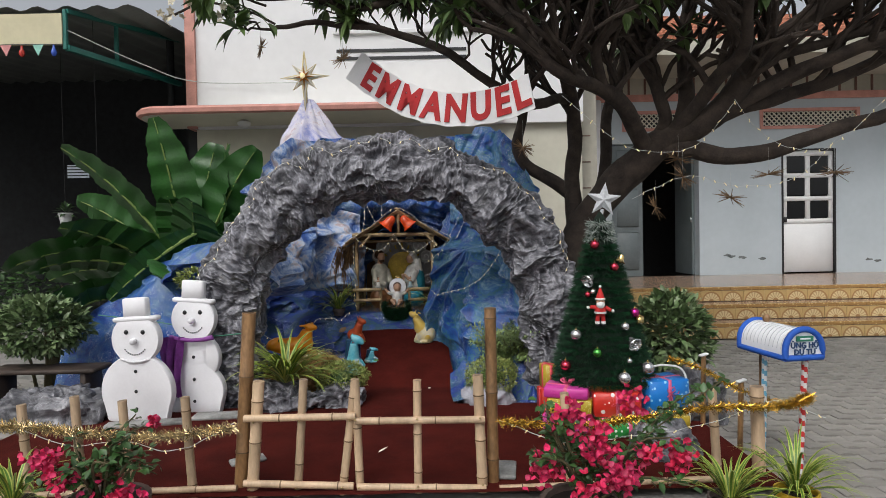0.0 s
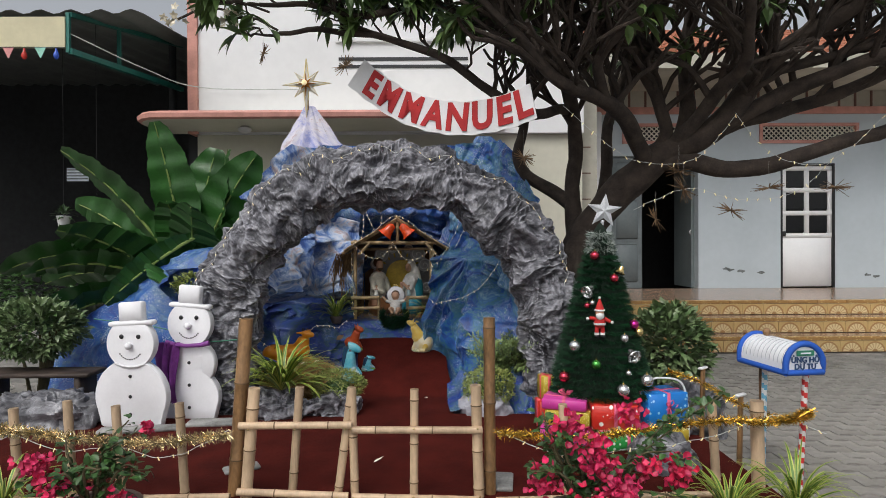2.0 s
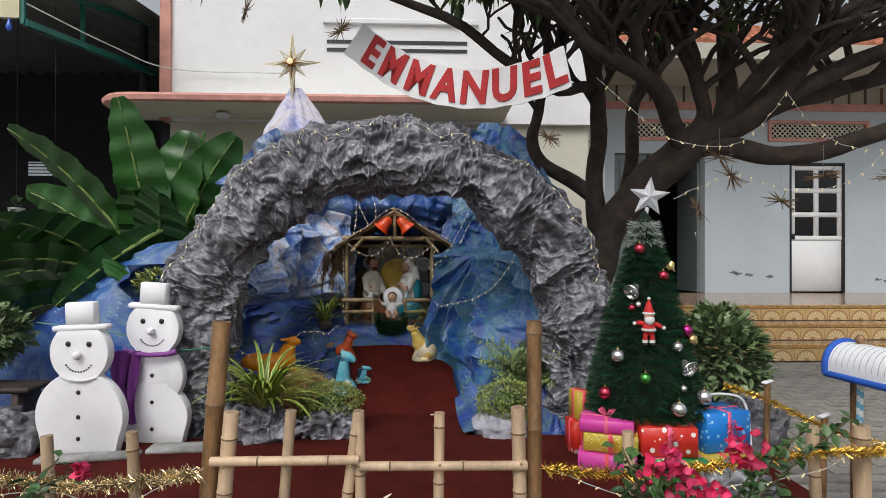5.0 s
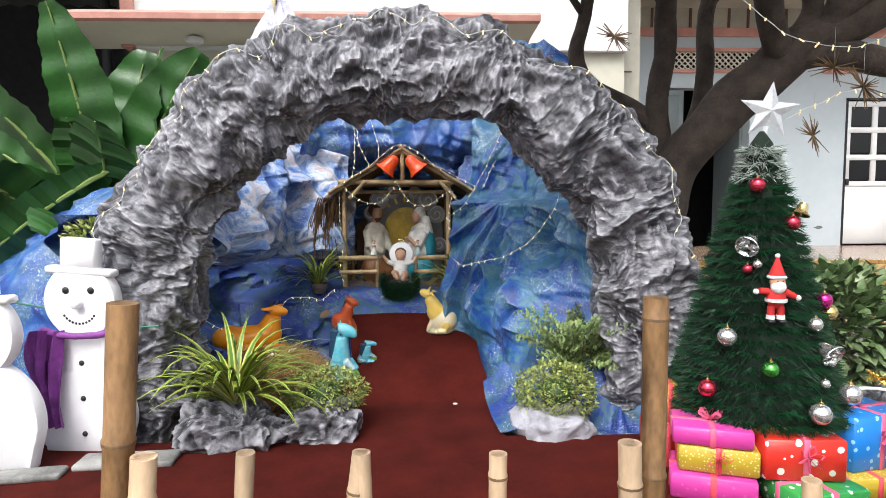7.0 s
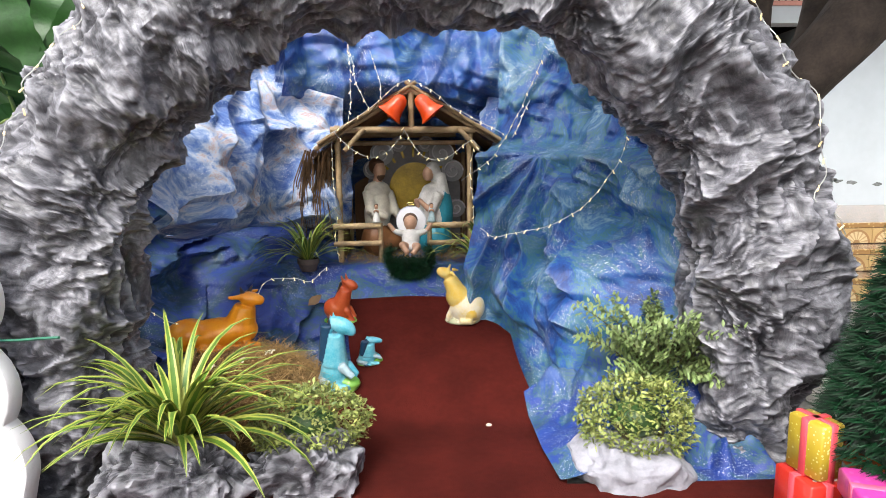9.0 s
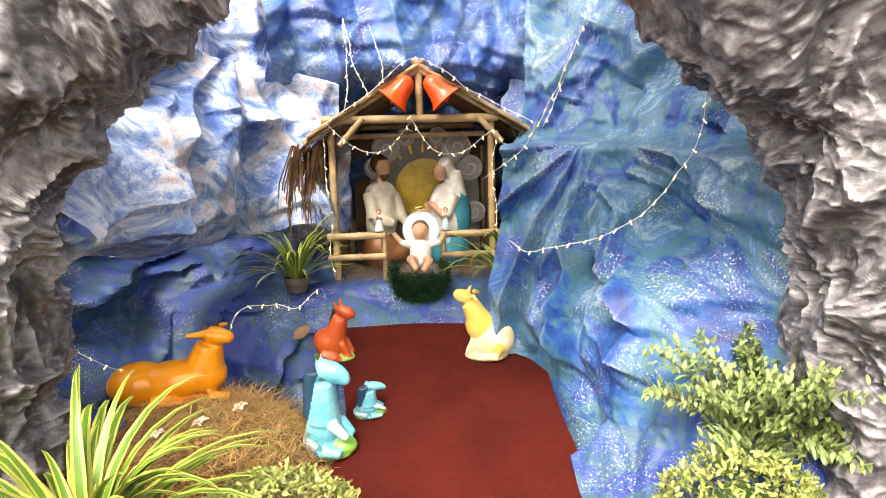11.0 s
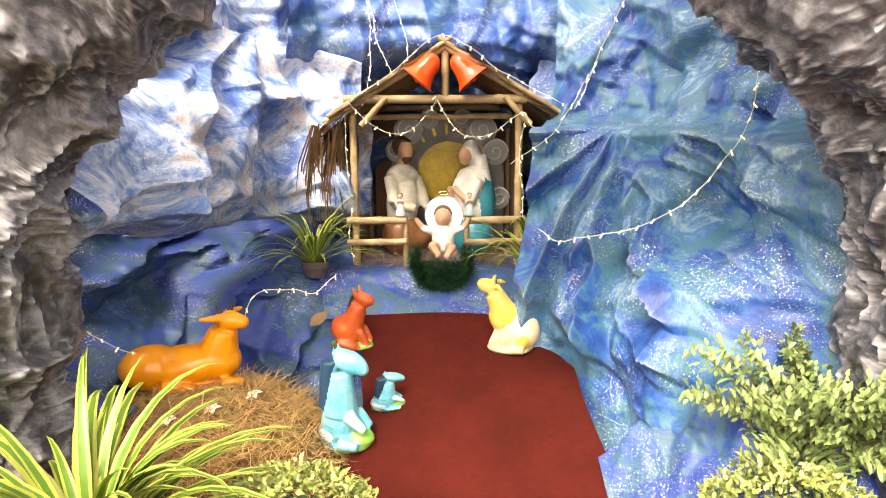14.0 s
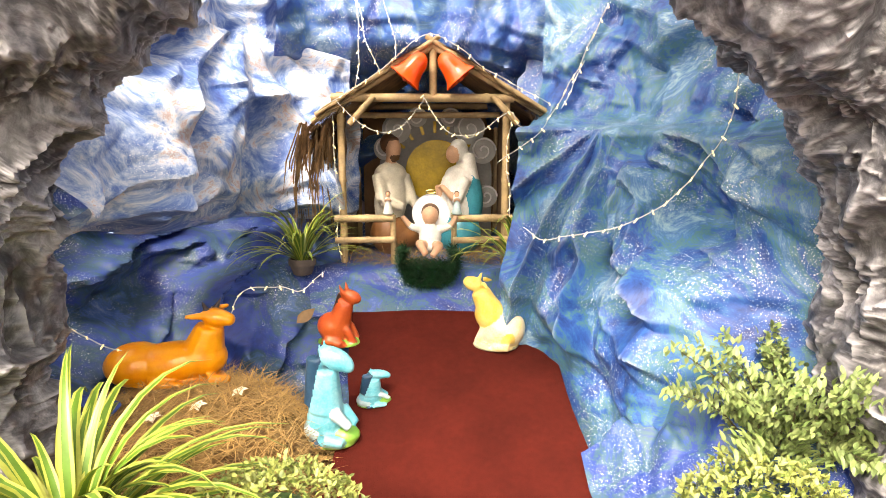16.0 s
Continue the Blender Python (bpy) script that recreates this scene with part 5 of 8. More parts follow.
tstar = stp.ob("star", SILVER, xm, "silver glitter star", smooth=False, m=pose(0.03, 0, 1.585, 0, 6, -12))
Mesh().tube([(0, 0, 1.42), (0.02, 0, 1.52)], 0.012, 6).ob("star_stem", SILVER, xm)

def shiny(name, c, rough=0.12, metal=0.85):
    return mat(name, c, rough, metal, var=0.05)
RED_S, PINK_S, GREEN_S, SILV_S, GOLD_S = shiny("red_bauble", (0.62, 0.06, 0.10)), shiny("magenta_bauble", (0.62, 0.04, 0.28)), shiny("green_bauble", (0.10, 0.42, 0.08)), shiny("silver_bauble", (0.75, 0.75, 0.76)), shiny("gold_bauble", (0.75, 0.58, 0.25))
def on_tree(ang, z, out=0.02):
    a = radians(ang)
    r = cone_r(z) + out
    return XT + Vector((math.sin(a) * r, -math.cos(a) * r, z))
def bauble(label, ang, z, r, m):
    p = on_tree(ang, z, r * 0.5)
    b = thing("bauble", label, "bauble", pose(*p), "baubles on the Christmas tree")
    Mesh().ell((0, 0, 0), r, nu=20, nv=14).ob("ball", m, b)
    Mesh().lathe([(r * 0.2, r * 0.95), (r * 0.22, r * 1.15), (r * 0.06, r * 1.2), (r * 0.05, r * 1.5)], 8).ob("cap", GOLD_S, b)
for lab, a, z, r, m in (("shiny red bauble on the Christmas tree", -35, 1.27, 0.032, RED_S), ("shiny red bauble on the Christmas tree", 22, 1.115, 0.03, RED_S), ("shiny magenta bauble on the Christmas tree", 48, 0.80, 0.032, PINK_S), ("shiny gold bauble on the Christmas tree", 58, 0.745, 0.034, GOLD_S),
                        ("dotted silver bauble on the Christmas tree", -50, 0.66, 0.038, SILV_S), ("shiny green bauble on the Christmas tree", -20, 0.555, 0.032, GREEN_S), ("shiny red bauble on the Christmas tree", -58, 0.45, 0.036, RED_S), ("shiny silver bauble on the Christmas tree", 8, 0.40, 0.040, SILV_S), ("shiny silver bauble on the Christmas tree", 42, 0.44, 0.042, SILV_S), ("small silver bauble on the Christmas tree", 20, 0.72, 0.028, SILV_S), ("small silver bauble on the Christmas tree", 18, 0.50, 0.018, SILV_S), ("small red bauble on the Christmas tree", -40, 0.93, 0.02, RED_S), ("small silver bauble on the Christmas tree", -30, 0.95, 0.018, SILV_S), ("tiny silver bauble on the Christmas tree", 30, 0.57, 0.018, SILV_S)):
    bauble(lab, a, z, r, m)
def tbell(label, ang, z, s, tilt, m):
    p = on_tree(ang, z, 0.03)
    b = thing("bell_ornament", label, "bell", pose(*p, tilt, 20, ang) @ Matrix.Scale(s * 0.8, 4), "bells on the Christmas tree")
    prof = [(0.005, 0.07), (0.022, 0.066), (0.030, 0.04), (0.036, 0.015), (0.052, 0.0), (0.050, -0.004), (0.034, 0.012), (0.026, 0.04), (0.004, 0.06)]
    Mesh().lathe(prof, 18).ob("bell_body", m, b)
    Mesh().ell((0, 0, 0.002), 0.012, nu=8, nv=6).ob("clapper", m, b)
tbell("silver bell hung on the Christmas tree", -42, 1.02, 1.15, -60, SILV_S)
tbell("silver bell hung on the Christmas tree", 28, 0.60, 1.2, -60, SILV_S)
tbell("gold bell hung on the Christmas tree", 40, 1.15, 0.9, 10, GOLD_S)
# a small Santa doll, one plain shape
SANTA = [mat("red_plush", (0.55, 0.02, 0.02), 0.8), mat("white_plush", (0.8, 0.8, 0.8), 0.9), mat("doll_skin", (0.6, 0.32, 0.2), 0.6), BLACK]
sp = on_tree(-16, 0.83, 0.05)
sm = Mesh().ell((0, 0, 0), (0.048, 0.03, 0.055)).ell((0, -0.008, 0.075), (0.036, 0.03, 0.036), k=2).ell((0, -0.018, 0.055), (0.036, 0.028, 0.034), k=1)
sm.lathe([(0.04, 0.10), (0.03, 0.13), (0.015, 0.17), (0.004, 0.20)], 12, k=0).lathe([(0.04, 0.092), (0.045, 0.1), (0.04, 0.108)], 12, k=1).ell((0, 0, 0.203), 0.012, k=1)
for s in (-1, 1):
    sm.tube([(s * 0.04, 0, 0.03), (s * 0.085, -0.01, 0.005 + (0.03 if s < 0 else 0))], [0.017, 0.015], 8).ell((s * 0.1, -0.01, 0.0 + (0.03 if s < 0 else 0)), 0.014, k=1, nu=8, nv=6)
    sm.tube([(s * 0.022, 0, -0.04), (s * 0.024, 0, -0.09)], 0.018, 8).lathe([(0.021, -0.105), (0.021, -0.085)], 8, (s * 0.024, 0, 0), k=1).box((s * 0.026, -0.008, -0.115), (0.034, 0.045, 0.02), k=3, ch=0.006)
sm.lathe([(0.049, -0.02), (0.05, -0.005)], 14, k=1)
for s in (-1, 1):
    sm.ell((s * 0.013, -0.036, 0.082), 0.004, nu=6, nv=4, k=3)
tagged(sm.ob("santa_doll", SANTA, m=pose(*sp, 0, 0, -5) @ Matrix.Scale(0.8, 4)), "small plush Santa doll in red on the Christmas tree", "doll")

# ---- presents ----
def gift_mat(name, c1, c2, scale, thr, rough=0.3):
    """Wrapping paper with a printed spot pattern."""
    m = bpy.data.materials.new(name)
    m.use_nodes = True
    n, l = m.node_tree.nodes, m.node_tree.links
    b = n["Principled BSDF"]
    b.inputs["Roughness"].default_value = rough
    tc, vo, lt, mx = n.new("ShaderNodeTexCoord"), n.new("ShaderNodeTexVoronoi"), n.new("ShaderNodeMath"), n.new("ShaderNodeMix")
    vo.inputs["Scale"].default_value = scale
    vo.inputs["Randomness"].default_value = 0.7
    lt.operation = "LESS_THAN"
    lt.inputs[1].default_value = thr
    mx.data_type = "RGBA"
    mx.inputs[6].default_value, mx.inputs[7].default_value = (*c1, 1), (*c2, 1)
    l.new(tc.outputs["Object"], vo.inputs["Vector"])
    l.new(vo.outputs["Distance"], lt.inputs[0])
    l.new(lt.outputs[0], mx.inputs[0])
    l.new(mx.outputs[2], b.inputs["Base Color"])
    ns, bp = n.new("ShaderNodeTexNoise"), n.new("ShaderNodeBump")
    ns.inputs["Scale"].default_value = 25
    bp.inputs["Strength"].default_value, bp.inputs["Distance"].default_value = 0.35, 0.01
    l.new(tc.outputs["Object"], ns.inputs["Vector"])
    l.new(ns.outputs["Fac"], bp.inputs["Height"])
    l.new(bp.outputs[0], b.inputs["Normal"])
    return m
RIBBON = mat("coral_ribbon", (0.75, 0.09, 0.12), 0.35, var=0.1)
RIBBON_P = mat("pink_ribbon", (0.75, 0.13, 0.25), 0.35, var=0.1)
def gift(label, c, s, rz, m, rib, bow=True, edge=False):
    g = thing("present", label, "present", pose(*c, 0, 0, rz), "presents under the tree")
    w, d, h = s
    Mesh().box((0, 0, h / 2), s, ch=0.006).ob("wrapped_box", m, g)
    Mesh().box((0, 0, h / 2), (0.022, d + 0.006, h + 0.006), ch=0.001).ob("ribbon", rib, g)
    Mesh().box((0, 0, h / 2), (w + 0.006, 0.022, h + 0.006), ch=0.001).ob("ribbon", rib, g)
    if bow:
        b = Mesh()
        for i in range(6):
            a = i * 1.047 + 0.3
            loop = [(0, 0, 0), (0.03 * math.cos(a - 0.3), 0.03 * math.sin(a - 0.3), 0.03), (0.05 * math.cos(a), 0.05 * math.sin(a), 0.025), (0.03 * math.cos(a + 0.3), 0.03 * math.sin(a + 0.3), 0.008), (0, 0, 0)]
            L = [Vector(p) for p in loop]
            b.add([p + Vector((0, 0, 0.012)) for p in L] + [p - Vector((0, 0, -0.0)) for p in L], [(i2, i2 + 1, 6 + i2, 5 + i2) for i2 in range(4)])
        b.ob("bow", rib, g, m=pose(0, -d / 2 - 0.005, h * 0.6, 80, 0, 0) if edge else pose(0, 0, h + 0.004))
    return g
W_PINK = gift_mat("magenta_wrapping", (0.55, 0.05, 0.30), (0.60, 0.10, 0.36), 30, 0.2)
W_GOLD = gift_mat("gold_dotted_wrapping", (0.45, 0.33, 0.03), (0.65, 0.6, 0.25), 75, 0.28)
W_RED = gift_mat("red_flowered_wrapping", (0.55, 0.03, 0.02), (0.75, 0.72, 0.7), 17, 0.24)
W_BLUE = gift_mat("blue_flowered_wrapping", (0.015, 0.19, 0.60), (0.30, 0.55, 0.8), 26, 0.24)
W_GREEN = gift_mat("green_flowered_wrapping", (0.03, 0.28, 0.06), (0.65, 0.75, 0.65), 24, 0.22)
gift("magenta present with a coral ribbon lying on the floor", (0.83, 3.93, 0.042), (0.31, 0.23, 0.10), -22, W_PINK, RIBBON)
gift("gold dotted present with a coral ribbon", (0.85, 3.94, 0.147), (0.29, 0.21, 0.10), -20, W_GOLD, RIBBON, edge=True)
gift("magenta present with a pink ribbon on the pile", (0.83, 3.95, 0.252), (0.29, 0.21, 0.07), -20, W_PINK, RIBBON_P)
gift("green flowered present on the floor", (1.16, 3.80, 0.042), (0.30, 0.22, 0.095), 8, W_GREEN, RIBBON_P, bow=False)
gift("red flowered present with a big pink bow", (1.13, 3.88, 0.142), (0.30, 0.20, 0.16), -6, W_RED, RIBBON_P, edge=True)
gift("blue flowered present with a pink ribbon", (1.48, 4.00, 0.13), (0.30, 0.22, 0.22), 14, W_BLUE, RIBBON_P, edge=True)
gift("gold dotted present under the blue one", (1.44, 3.94, 0.042), (0.34, 0.24, 0.085), 4, W_GOLD, RIBBON, bow=False)
gift("red flowered present behind the pile", (0.74, 4.22, 0.042), (0.12, 0.15, 0.19), 6, W_RED, RIBBON, bow=False)
gift("small gold present standing on the red one", (0.745, 4.22, 0.237), (0.085, 0.12, 0.17), 14, W_GOLD, RIBBON, bow=False)

# ---- letter box for donations ----
BLUE_P = mat("blue_felt_edge", (0.015, 0.10, 0.50), 0.7, var=0.15)
WHITE_T = mat("white_tile_wrap", (0.78, 0.79, 0.82), 0.5, var=0.05, scale=4)
mb = thing("mailbox", "white mailbox with blue edges and a lettered front on striped poles", "mailbox", pose(1.91, 3.32, 0.0, 0, 0, 8))
prof = [(-0.11, 0.0), (0.11, 0.0)] + [(0.11 * math.cos(a), 0.045 + 0.11 * math.sin(a)) for a in [math.pi * i / 12 for i in range(13)]]
MZ = 0.655
body = Mesh().prism([(x, z + MZ) for x, z in prof], -0.19, 0.19)
body.ob("box_body", WHITE_T, mb)
gr = Mesh()
for i in range(1, 12):
    gr.tube([(0.111 * math.cos(math.pi * j / 12), -0.19 + i * 0.0317, MZ + 0.045 + 0.111 * math.sin(math.pi * j / 12)) for j in range(13)], 0.0016, 4)
gr.ob("seams", mat("grey_seam", (0.5, 0.52, 0.56), 0.8), mb)
for y in (-0.19, 0.19):
    Mesh().tube([(x, y, z + MZ) for x, z in prof] + [(prof[0][0], y, prof[0][1] + MZ)], 0.017, 8).ob("edge", BLUE_P, mb)
Mesh().tube([(-0.112, -0.19, MZ), (-0.112, 0.19, MZ)], 0.016, 8).ob("edge", BLUE_P, mb)
Mesh().tube([(0.112, -0.19, MZ), (0.112, 0.19, MZ)], 0.016, 8).ob("edge", BLUE_P, mb)
Mesh().box((0, -0.198, MZ + 0.105), (0.10, 0.006, 0.028)).ob("label_strip", mat("green_label", (0.02, 0.20, 0.12), 0.5), mb, smooth=False)
Mesh().box((0, -0.202, MZ + 0.105), (0.06, 0.004, 0.008)).ob("label_bar", WHITE_T, mb, smooth=False)
LET = mat("dark_blue_lettering", (0.02, 0.06, 0.16), 0.6)
for txt, z, w in (("\u1ee6NG H\u1ed8", 0.068, 1.0), ("D\u1ef0 TU", 0.032, 1.0)):
    me = text_mesh(txt, 0.042, 0.002, 0.001)
    me.materials.append(LET)
    o = new("lettering", me)
    o.matrix_basis = pose(0, -0.198, MZ + z, 90, 0, 0)
    o.parent = mb
Mesh().ell((0.0, 0.10, MZ + 0.175), (0.022, 0.022, 0.026)).tube([(0, 0.10, MZ + 0.15), (0, 0.10, MZ + 0.18)], 0.012, 8).ob("knob", BAMBOO_DARK, mb)
def striped(name, p, q, r, m1, m2, parent, n=11):
    p, q = Vector(p), Vector(q)
    d = (q - p)
    ax = d.normalized()
    o1 = ax.orthogonal().normalized()
    o2 = ax.cross(o1)
    m = Mesh()
    NS, NJ = 66, 12
    for i in range(NS + 1):
        for j in range(NJ):
            a = 6.2832 * j / NJ
            m.v.append(tuple(p + d * (i / NS) + (o1 * math.cos(a) + o2 * math.sin(a)) * r))
    for i in range(NS):
        for j in range(NJ):
            m.f.append((i * NJ + j, i * NJ + (j + 1) % NJ, (i + 1) * NJ + (j + 1) % NJ, (i + 1) * NJ + j))
            m.k.append(1 if ((i / NS * n + j / NJ) % 1.0) < 0.5 else 0)
    m.ob(name, [m1, m2], parent)
POLE_W, POLE_R, POLE_B = mat("white_wrap", (0.75, 0.75, 0.75), 0.5), mat("red_wrap", (0.6, 0.03, 0.03), 0.5), mat("light_blue_wrap", (0.15, 0.42, 0.62), 0.5)
striped("pole", (0.02, -0.13, 0.0), (0.05, -0.14, MZ), 0.016, POLE_W, POLE_R, mb)
striped("pole", (-0.06, 0.06, 0.0), (-0.05, 0.05, MZ), 0.015, POLE_W, POLE_B, mb)
Mesh().tube([(-0.02, 0.12, 0.0), (-0.02, 0.12, MZ)], 0.014, 8).ob("stake", BAMBOO_DARK, mb)

# dark stakes with gold tinsel beyond the fence
for x, y, z in ((1.75, 3.95, 0.50), (1.80, 3.55, 0.42)):
    s = thing("stake", "dark wooden stake holding up gold tinsel", "stake", group="stakes in the yard")
    Mesh().tube([(x, y, 0), (x + 0.01, y, z)], 0.017, 8).ob("stake_stick", BAMBOO_DARK, s)
    Mesh().box((x + 0.01, y, z + 0.008), (0.07, 0.03, 0.014), rotm(0, -8, 20), ch=0.004).ob("cap", WHITE_T, s, "white scrap on top")
s = thing("stake", "thick pale bamboo stake beside the mailbox", "stake", group="stakes in the yard")
culm((1.70, 3.15, 0.0), (1.69, 3.15, 0.50), 0.035, BAMBOO, "stake_stick", s, 0.3)

# ---- tinsel garlands ----
def garland(label, pts, n, r, m, count):
    g = thing("tinsel_garland", label, "garland", group="tinsel garlands")
    L = curve(pts, n)
    mm = Mesh()
    for i in range(count):
        k = rx.randrange(n)
        p = L[k].lerp(L[k + 1], rx.random())
        d = Vector((rx.gauss(0, 1), rx.gauss(0, 1), rx.gauss(0, 1))).normalized()
        s = d.orthogonal().normalized() * 0.0022
        e = p + d * r * rx.uniform(0.6, 1.1)
        mm.add([p - s, p + s, e + s * 0.6, e - s * 0.6], [(0, 1, 2, 3)])
    o = mm.ob("tinsel", m, g, smooth=False)
    o["kind"] = "stuff"
    Mesh().tube(L, 0.003, 4).ob("core_wire", m, g)
TIN_GOLD = mat("gold_tinsel", (0.70, 0.45, 0.08), 0.25, 0.85, var=0.2, island=0.5)
TIN_PALE = mat("pale_gold_tinsel", (0.72, 0.60, 0.36), 0.25, 0.8, var=0.2, island=0.4)
garland("gold tinsel strung along the picket fence", [(0.27, 2.99, 0.385), (0.7, 2.99, 0.36), (1.0, 3.0, 0.39), (1.4, 2.99, 0.44), (1.7, 3.1, 0.40), (1.88, 3.12, 0.41), (1.98, 3.15, 0.44)], 80, 0.042, TIN_GOLD, 3600)
garland("gold tinsel strung between the stakes", [(1.56, 4.05, 0.47), (1.75, 3.95, 0.41), (1.79, 3.6, 0.38), (1.9, 3.3, 0.36), (1.98, 3.16, 0.44)], 50, 0.035, TIN_GOLD, 1500)
garland("pale gold tinsel strung along the picket fence", [(-3.1, 3.02, 0.42), (-2.6, 3.0, 0.40), (-2.24, 3.0, 0.41), (-1.9, 3.0, 0.37), (-1.5, 3.0, 0.34), (-1.1, 3.0, 0.38)], 80, 0.045, TIN_PALE, 3600)

# ---- figures: each one smooth mesh ----
def figure(name, label, category, elems, mats_, m, voxel=0.006, group=""):
    """Ellipsoids ('e', centre, radii, turn, colour) and limbs ('t', from, to, radius, radius, colour) melted into one skin; each face takes the colour of the nearest."""
    src = Mesh()
    for e in elems:
        if e[0] == "e":
            src.ell(e[1], e[2], rotm(*e[3]), 18, 12)
        else:
            src.tube([e[1], Vector(e[1]).lerp(Vector(e[2]), 0.5), e[2]], [e[3], (e[3] + e[4]) / 2, e[4]], 12)
    tmp = new("melt", src.data("melt", mats_))
    md = tmp.modifiers.new("Remesh", "REMESH")
    md.mode, md.voxel_size = "VOXEL", voxel
    sm_ = tmp.modifiers.new("Smooth", "SMOOTH")
    sm_.factor, sm_.iterations = 0.5, 5
    me = bpy.data.meshes.new_from_object(tmp.evaluated_get(bpy.context.evaluated_depsgraph_get()))
    bpy.data.objects.remove(tmp)
    me.materials.clear()
    for q in mats_:
        me.materials.append(q)
    n = len(me.polygons)
    c = np.empty(n * 3)
    me.polygons.foreach_get("center", c)
    c = c.reshape(-1, 3)
    D = []
    for e in elems:
        if e[0] == "e":
            R = np.array(rotm(*e[3]))
            q = (c - np.array(e[1])) @ R / np.array(e[2])
            D.append((np.linalg.norm(q, axis=1) - 1) * min(e[2]))
        else:
            a, b = np.array(e[1], float), np.array(e[2], float)
            t = np.clip(((c - a) @ (b - a)) / max(1e-9, (b - a) @ (b - a)), 0, 1)
            D.append(np.linalg.norm(c - a - t[:, None] * (b - a), axis=1) - (e[3] + (e[4] - e[3]) * t))
    k = np.array([e[-1] for e in elems])[np.argmin(np.array(D), axis=0)]
    me.polygons.foreach_set("material_index", k.astype(int))
    me.polygons.foreach_set("use_smooth", [True] * n)
    me.update()
    me.name = name
    o = new(name, me)
    o.matrix_basis = m
    return tagged(o, label, category, group)

def glaze(name, c, c2=None, rough=0.28):
    return mat(name, c, rough, var=0.18, scale=16, col2=c2, bump=0.1, bscale=60)
G_GRASS = glaze("green_glaze", (0.10, 0.36, 0.05), (0.25, 0.45, 0.08))
G_ORANGE, G_DARK = glaze("orange_glaze", (0.80, 0.33, 0.015), (0.70, 0.22, 0.01)), glaze("dark_horn_glaze", (0.05, 0.03, 0.03))
G_RED, G_BLUE, G_NAVY = glaze("fox_red_glaze", (0.58, 0.12, 0.03), (0.45, 0.06, 0.02)), glaze("turquoise_glaze", (0.04, 0.36, 0.48), (0.25, 0.55, 0.62)), glaze("dark_mane_glaze", (0.02, 0.07, 0.14))
G_YEL, G_WHITE, G_PALE = glaze("yellow_glaze", (0.72, 0.45, 0.04), (0.7, 0.55, 0.2)), glaze("white_glaze", (0.72, 0.68, 0.60), (0.7, 0.55, 0.2)), glaze("pale_blue_glaze", (0.45, 0.6, 0.66))
G_SKIN, G_HAIR, G_ROBE = glaze("painted_skin", (0.58, 0.34, 0.22), rough=0.4), glaze("brown_painted_hair", (0.10, 0.045, 0.02), rough=0.5), glaze("cream_painted_robe", (0.66, 0.62, 0.52), rough=0.5)
G_BROWN, G_VEIL, G_TEAL = glaze("brown_painted_robe", (0.22, 0.09, 0.03), rough=0.5), glaze("white_painted_veil", (0.74, 0.73, 0.70), rough=0.5), glaze("teal_painted_cloak", (0.02, 0.26, 0.36), rough=0.45)
Z3 = (0, 0, 0)
figure("cow_figure", "orange glazed figure of a lying cow on the straw", "figurine", [
    ("e", (0, 0, 0.07), (0.175, 0.085, 0.075), (0, -6, 0), 0), ("e", (-0.105, 0.0, 0.068), (0.098, 0.095, 0.08), Z3, 0), ("e", (0.09, 0, 0.085), (0.085, 0.075, 0.075), Z3, 0),
    ("t", (0.095, 0, 0.09), (0.128, -0.01, 0.205), 0.074, 0.044, 0), ("e", (0.152, -0.015, 0.236), (0.050, 0.036, 0.034), (0, 10, -8), 0), ("e", (0.188, -0.02, 0.229), (0.022, 0.027, 0.024), Z3, 0),
    ("t", (0.12, -0.035, 0.25), (0.07, -0.07, 0.258), 0.015, 0.008, 0), ("t", (0.13, 0.02, 0.255), (0.175, 0.06, 0.262), 0.015, 0.008, 0), ("t", (0.125, -0.02, 0.26), (0.113, -0.03, 0.305), 0.011, 0.004, 1), ("t", (0.14, 0.012, 0.26), (0.16, 0.03, 0.30), 0.011, 0.004, 1),
    ("t", (0.12, -0.06, 0.02), (0.19, -0.05, 0.015), 0.022, 0.016, 0), ("t", (-0.05, -0.075, 0.02), (0.05, -0.085, 0.012), 0.024, 0.014, 0), ("e", (0, 0, 0.01), (0.17, 0.09, 0.012), Z3, 0)], [G_ORANGE, G_DARK], pose(-1.42, 5.38, 0.298, 0, 0, 8) @ Matrix.Diagonal((1.14, 1.1, 1.0, 1)), 0.006)
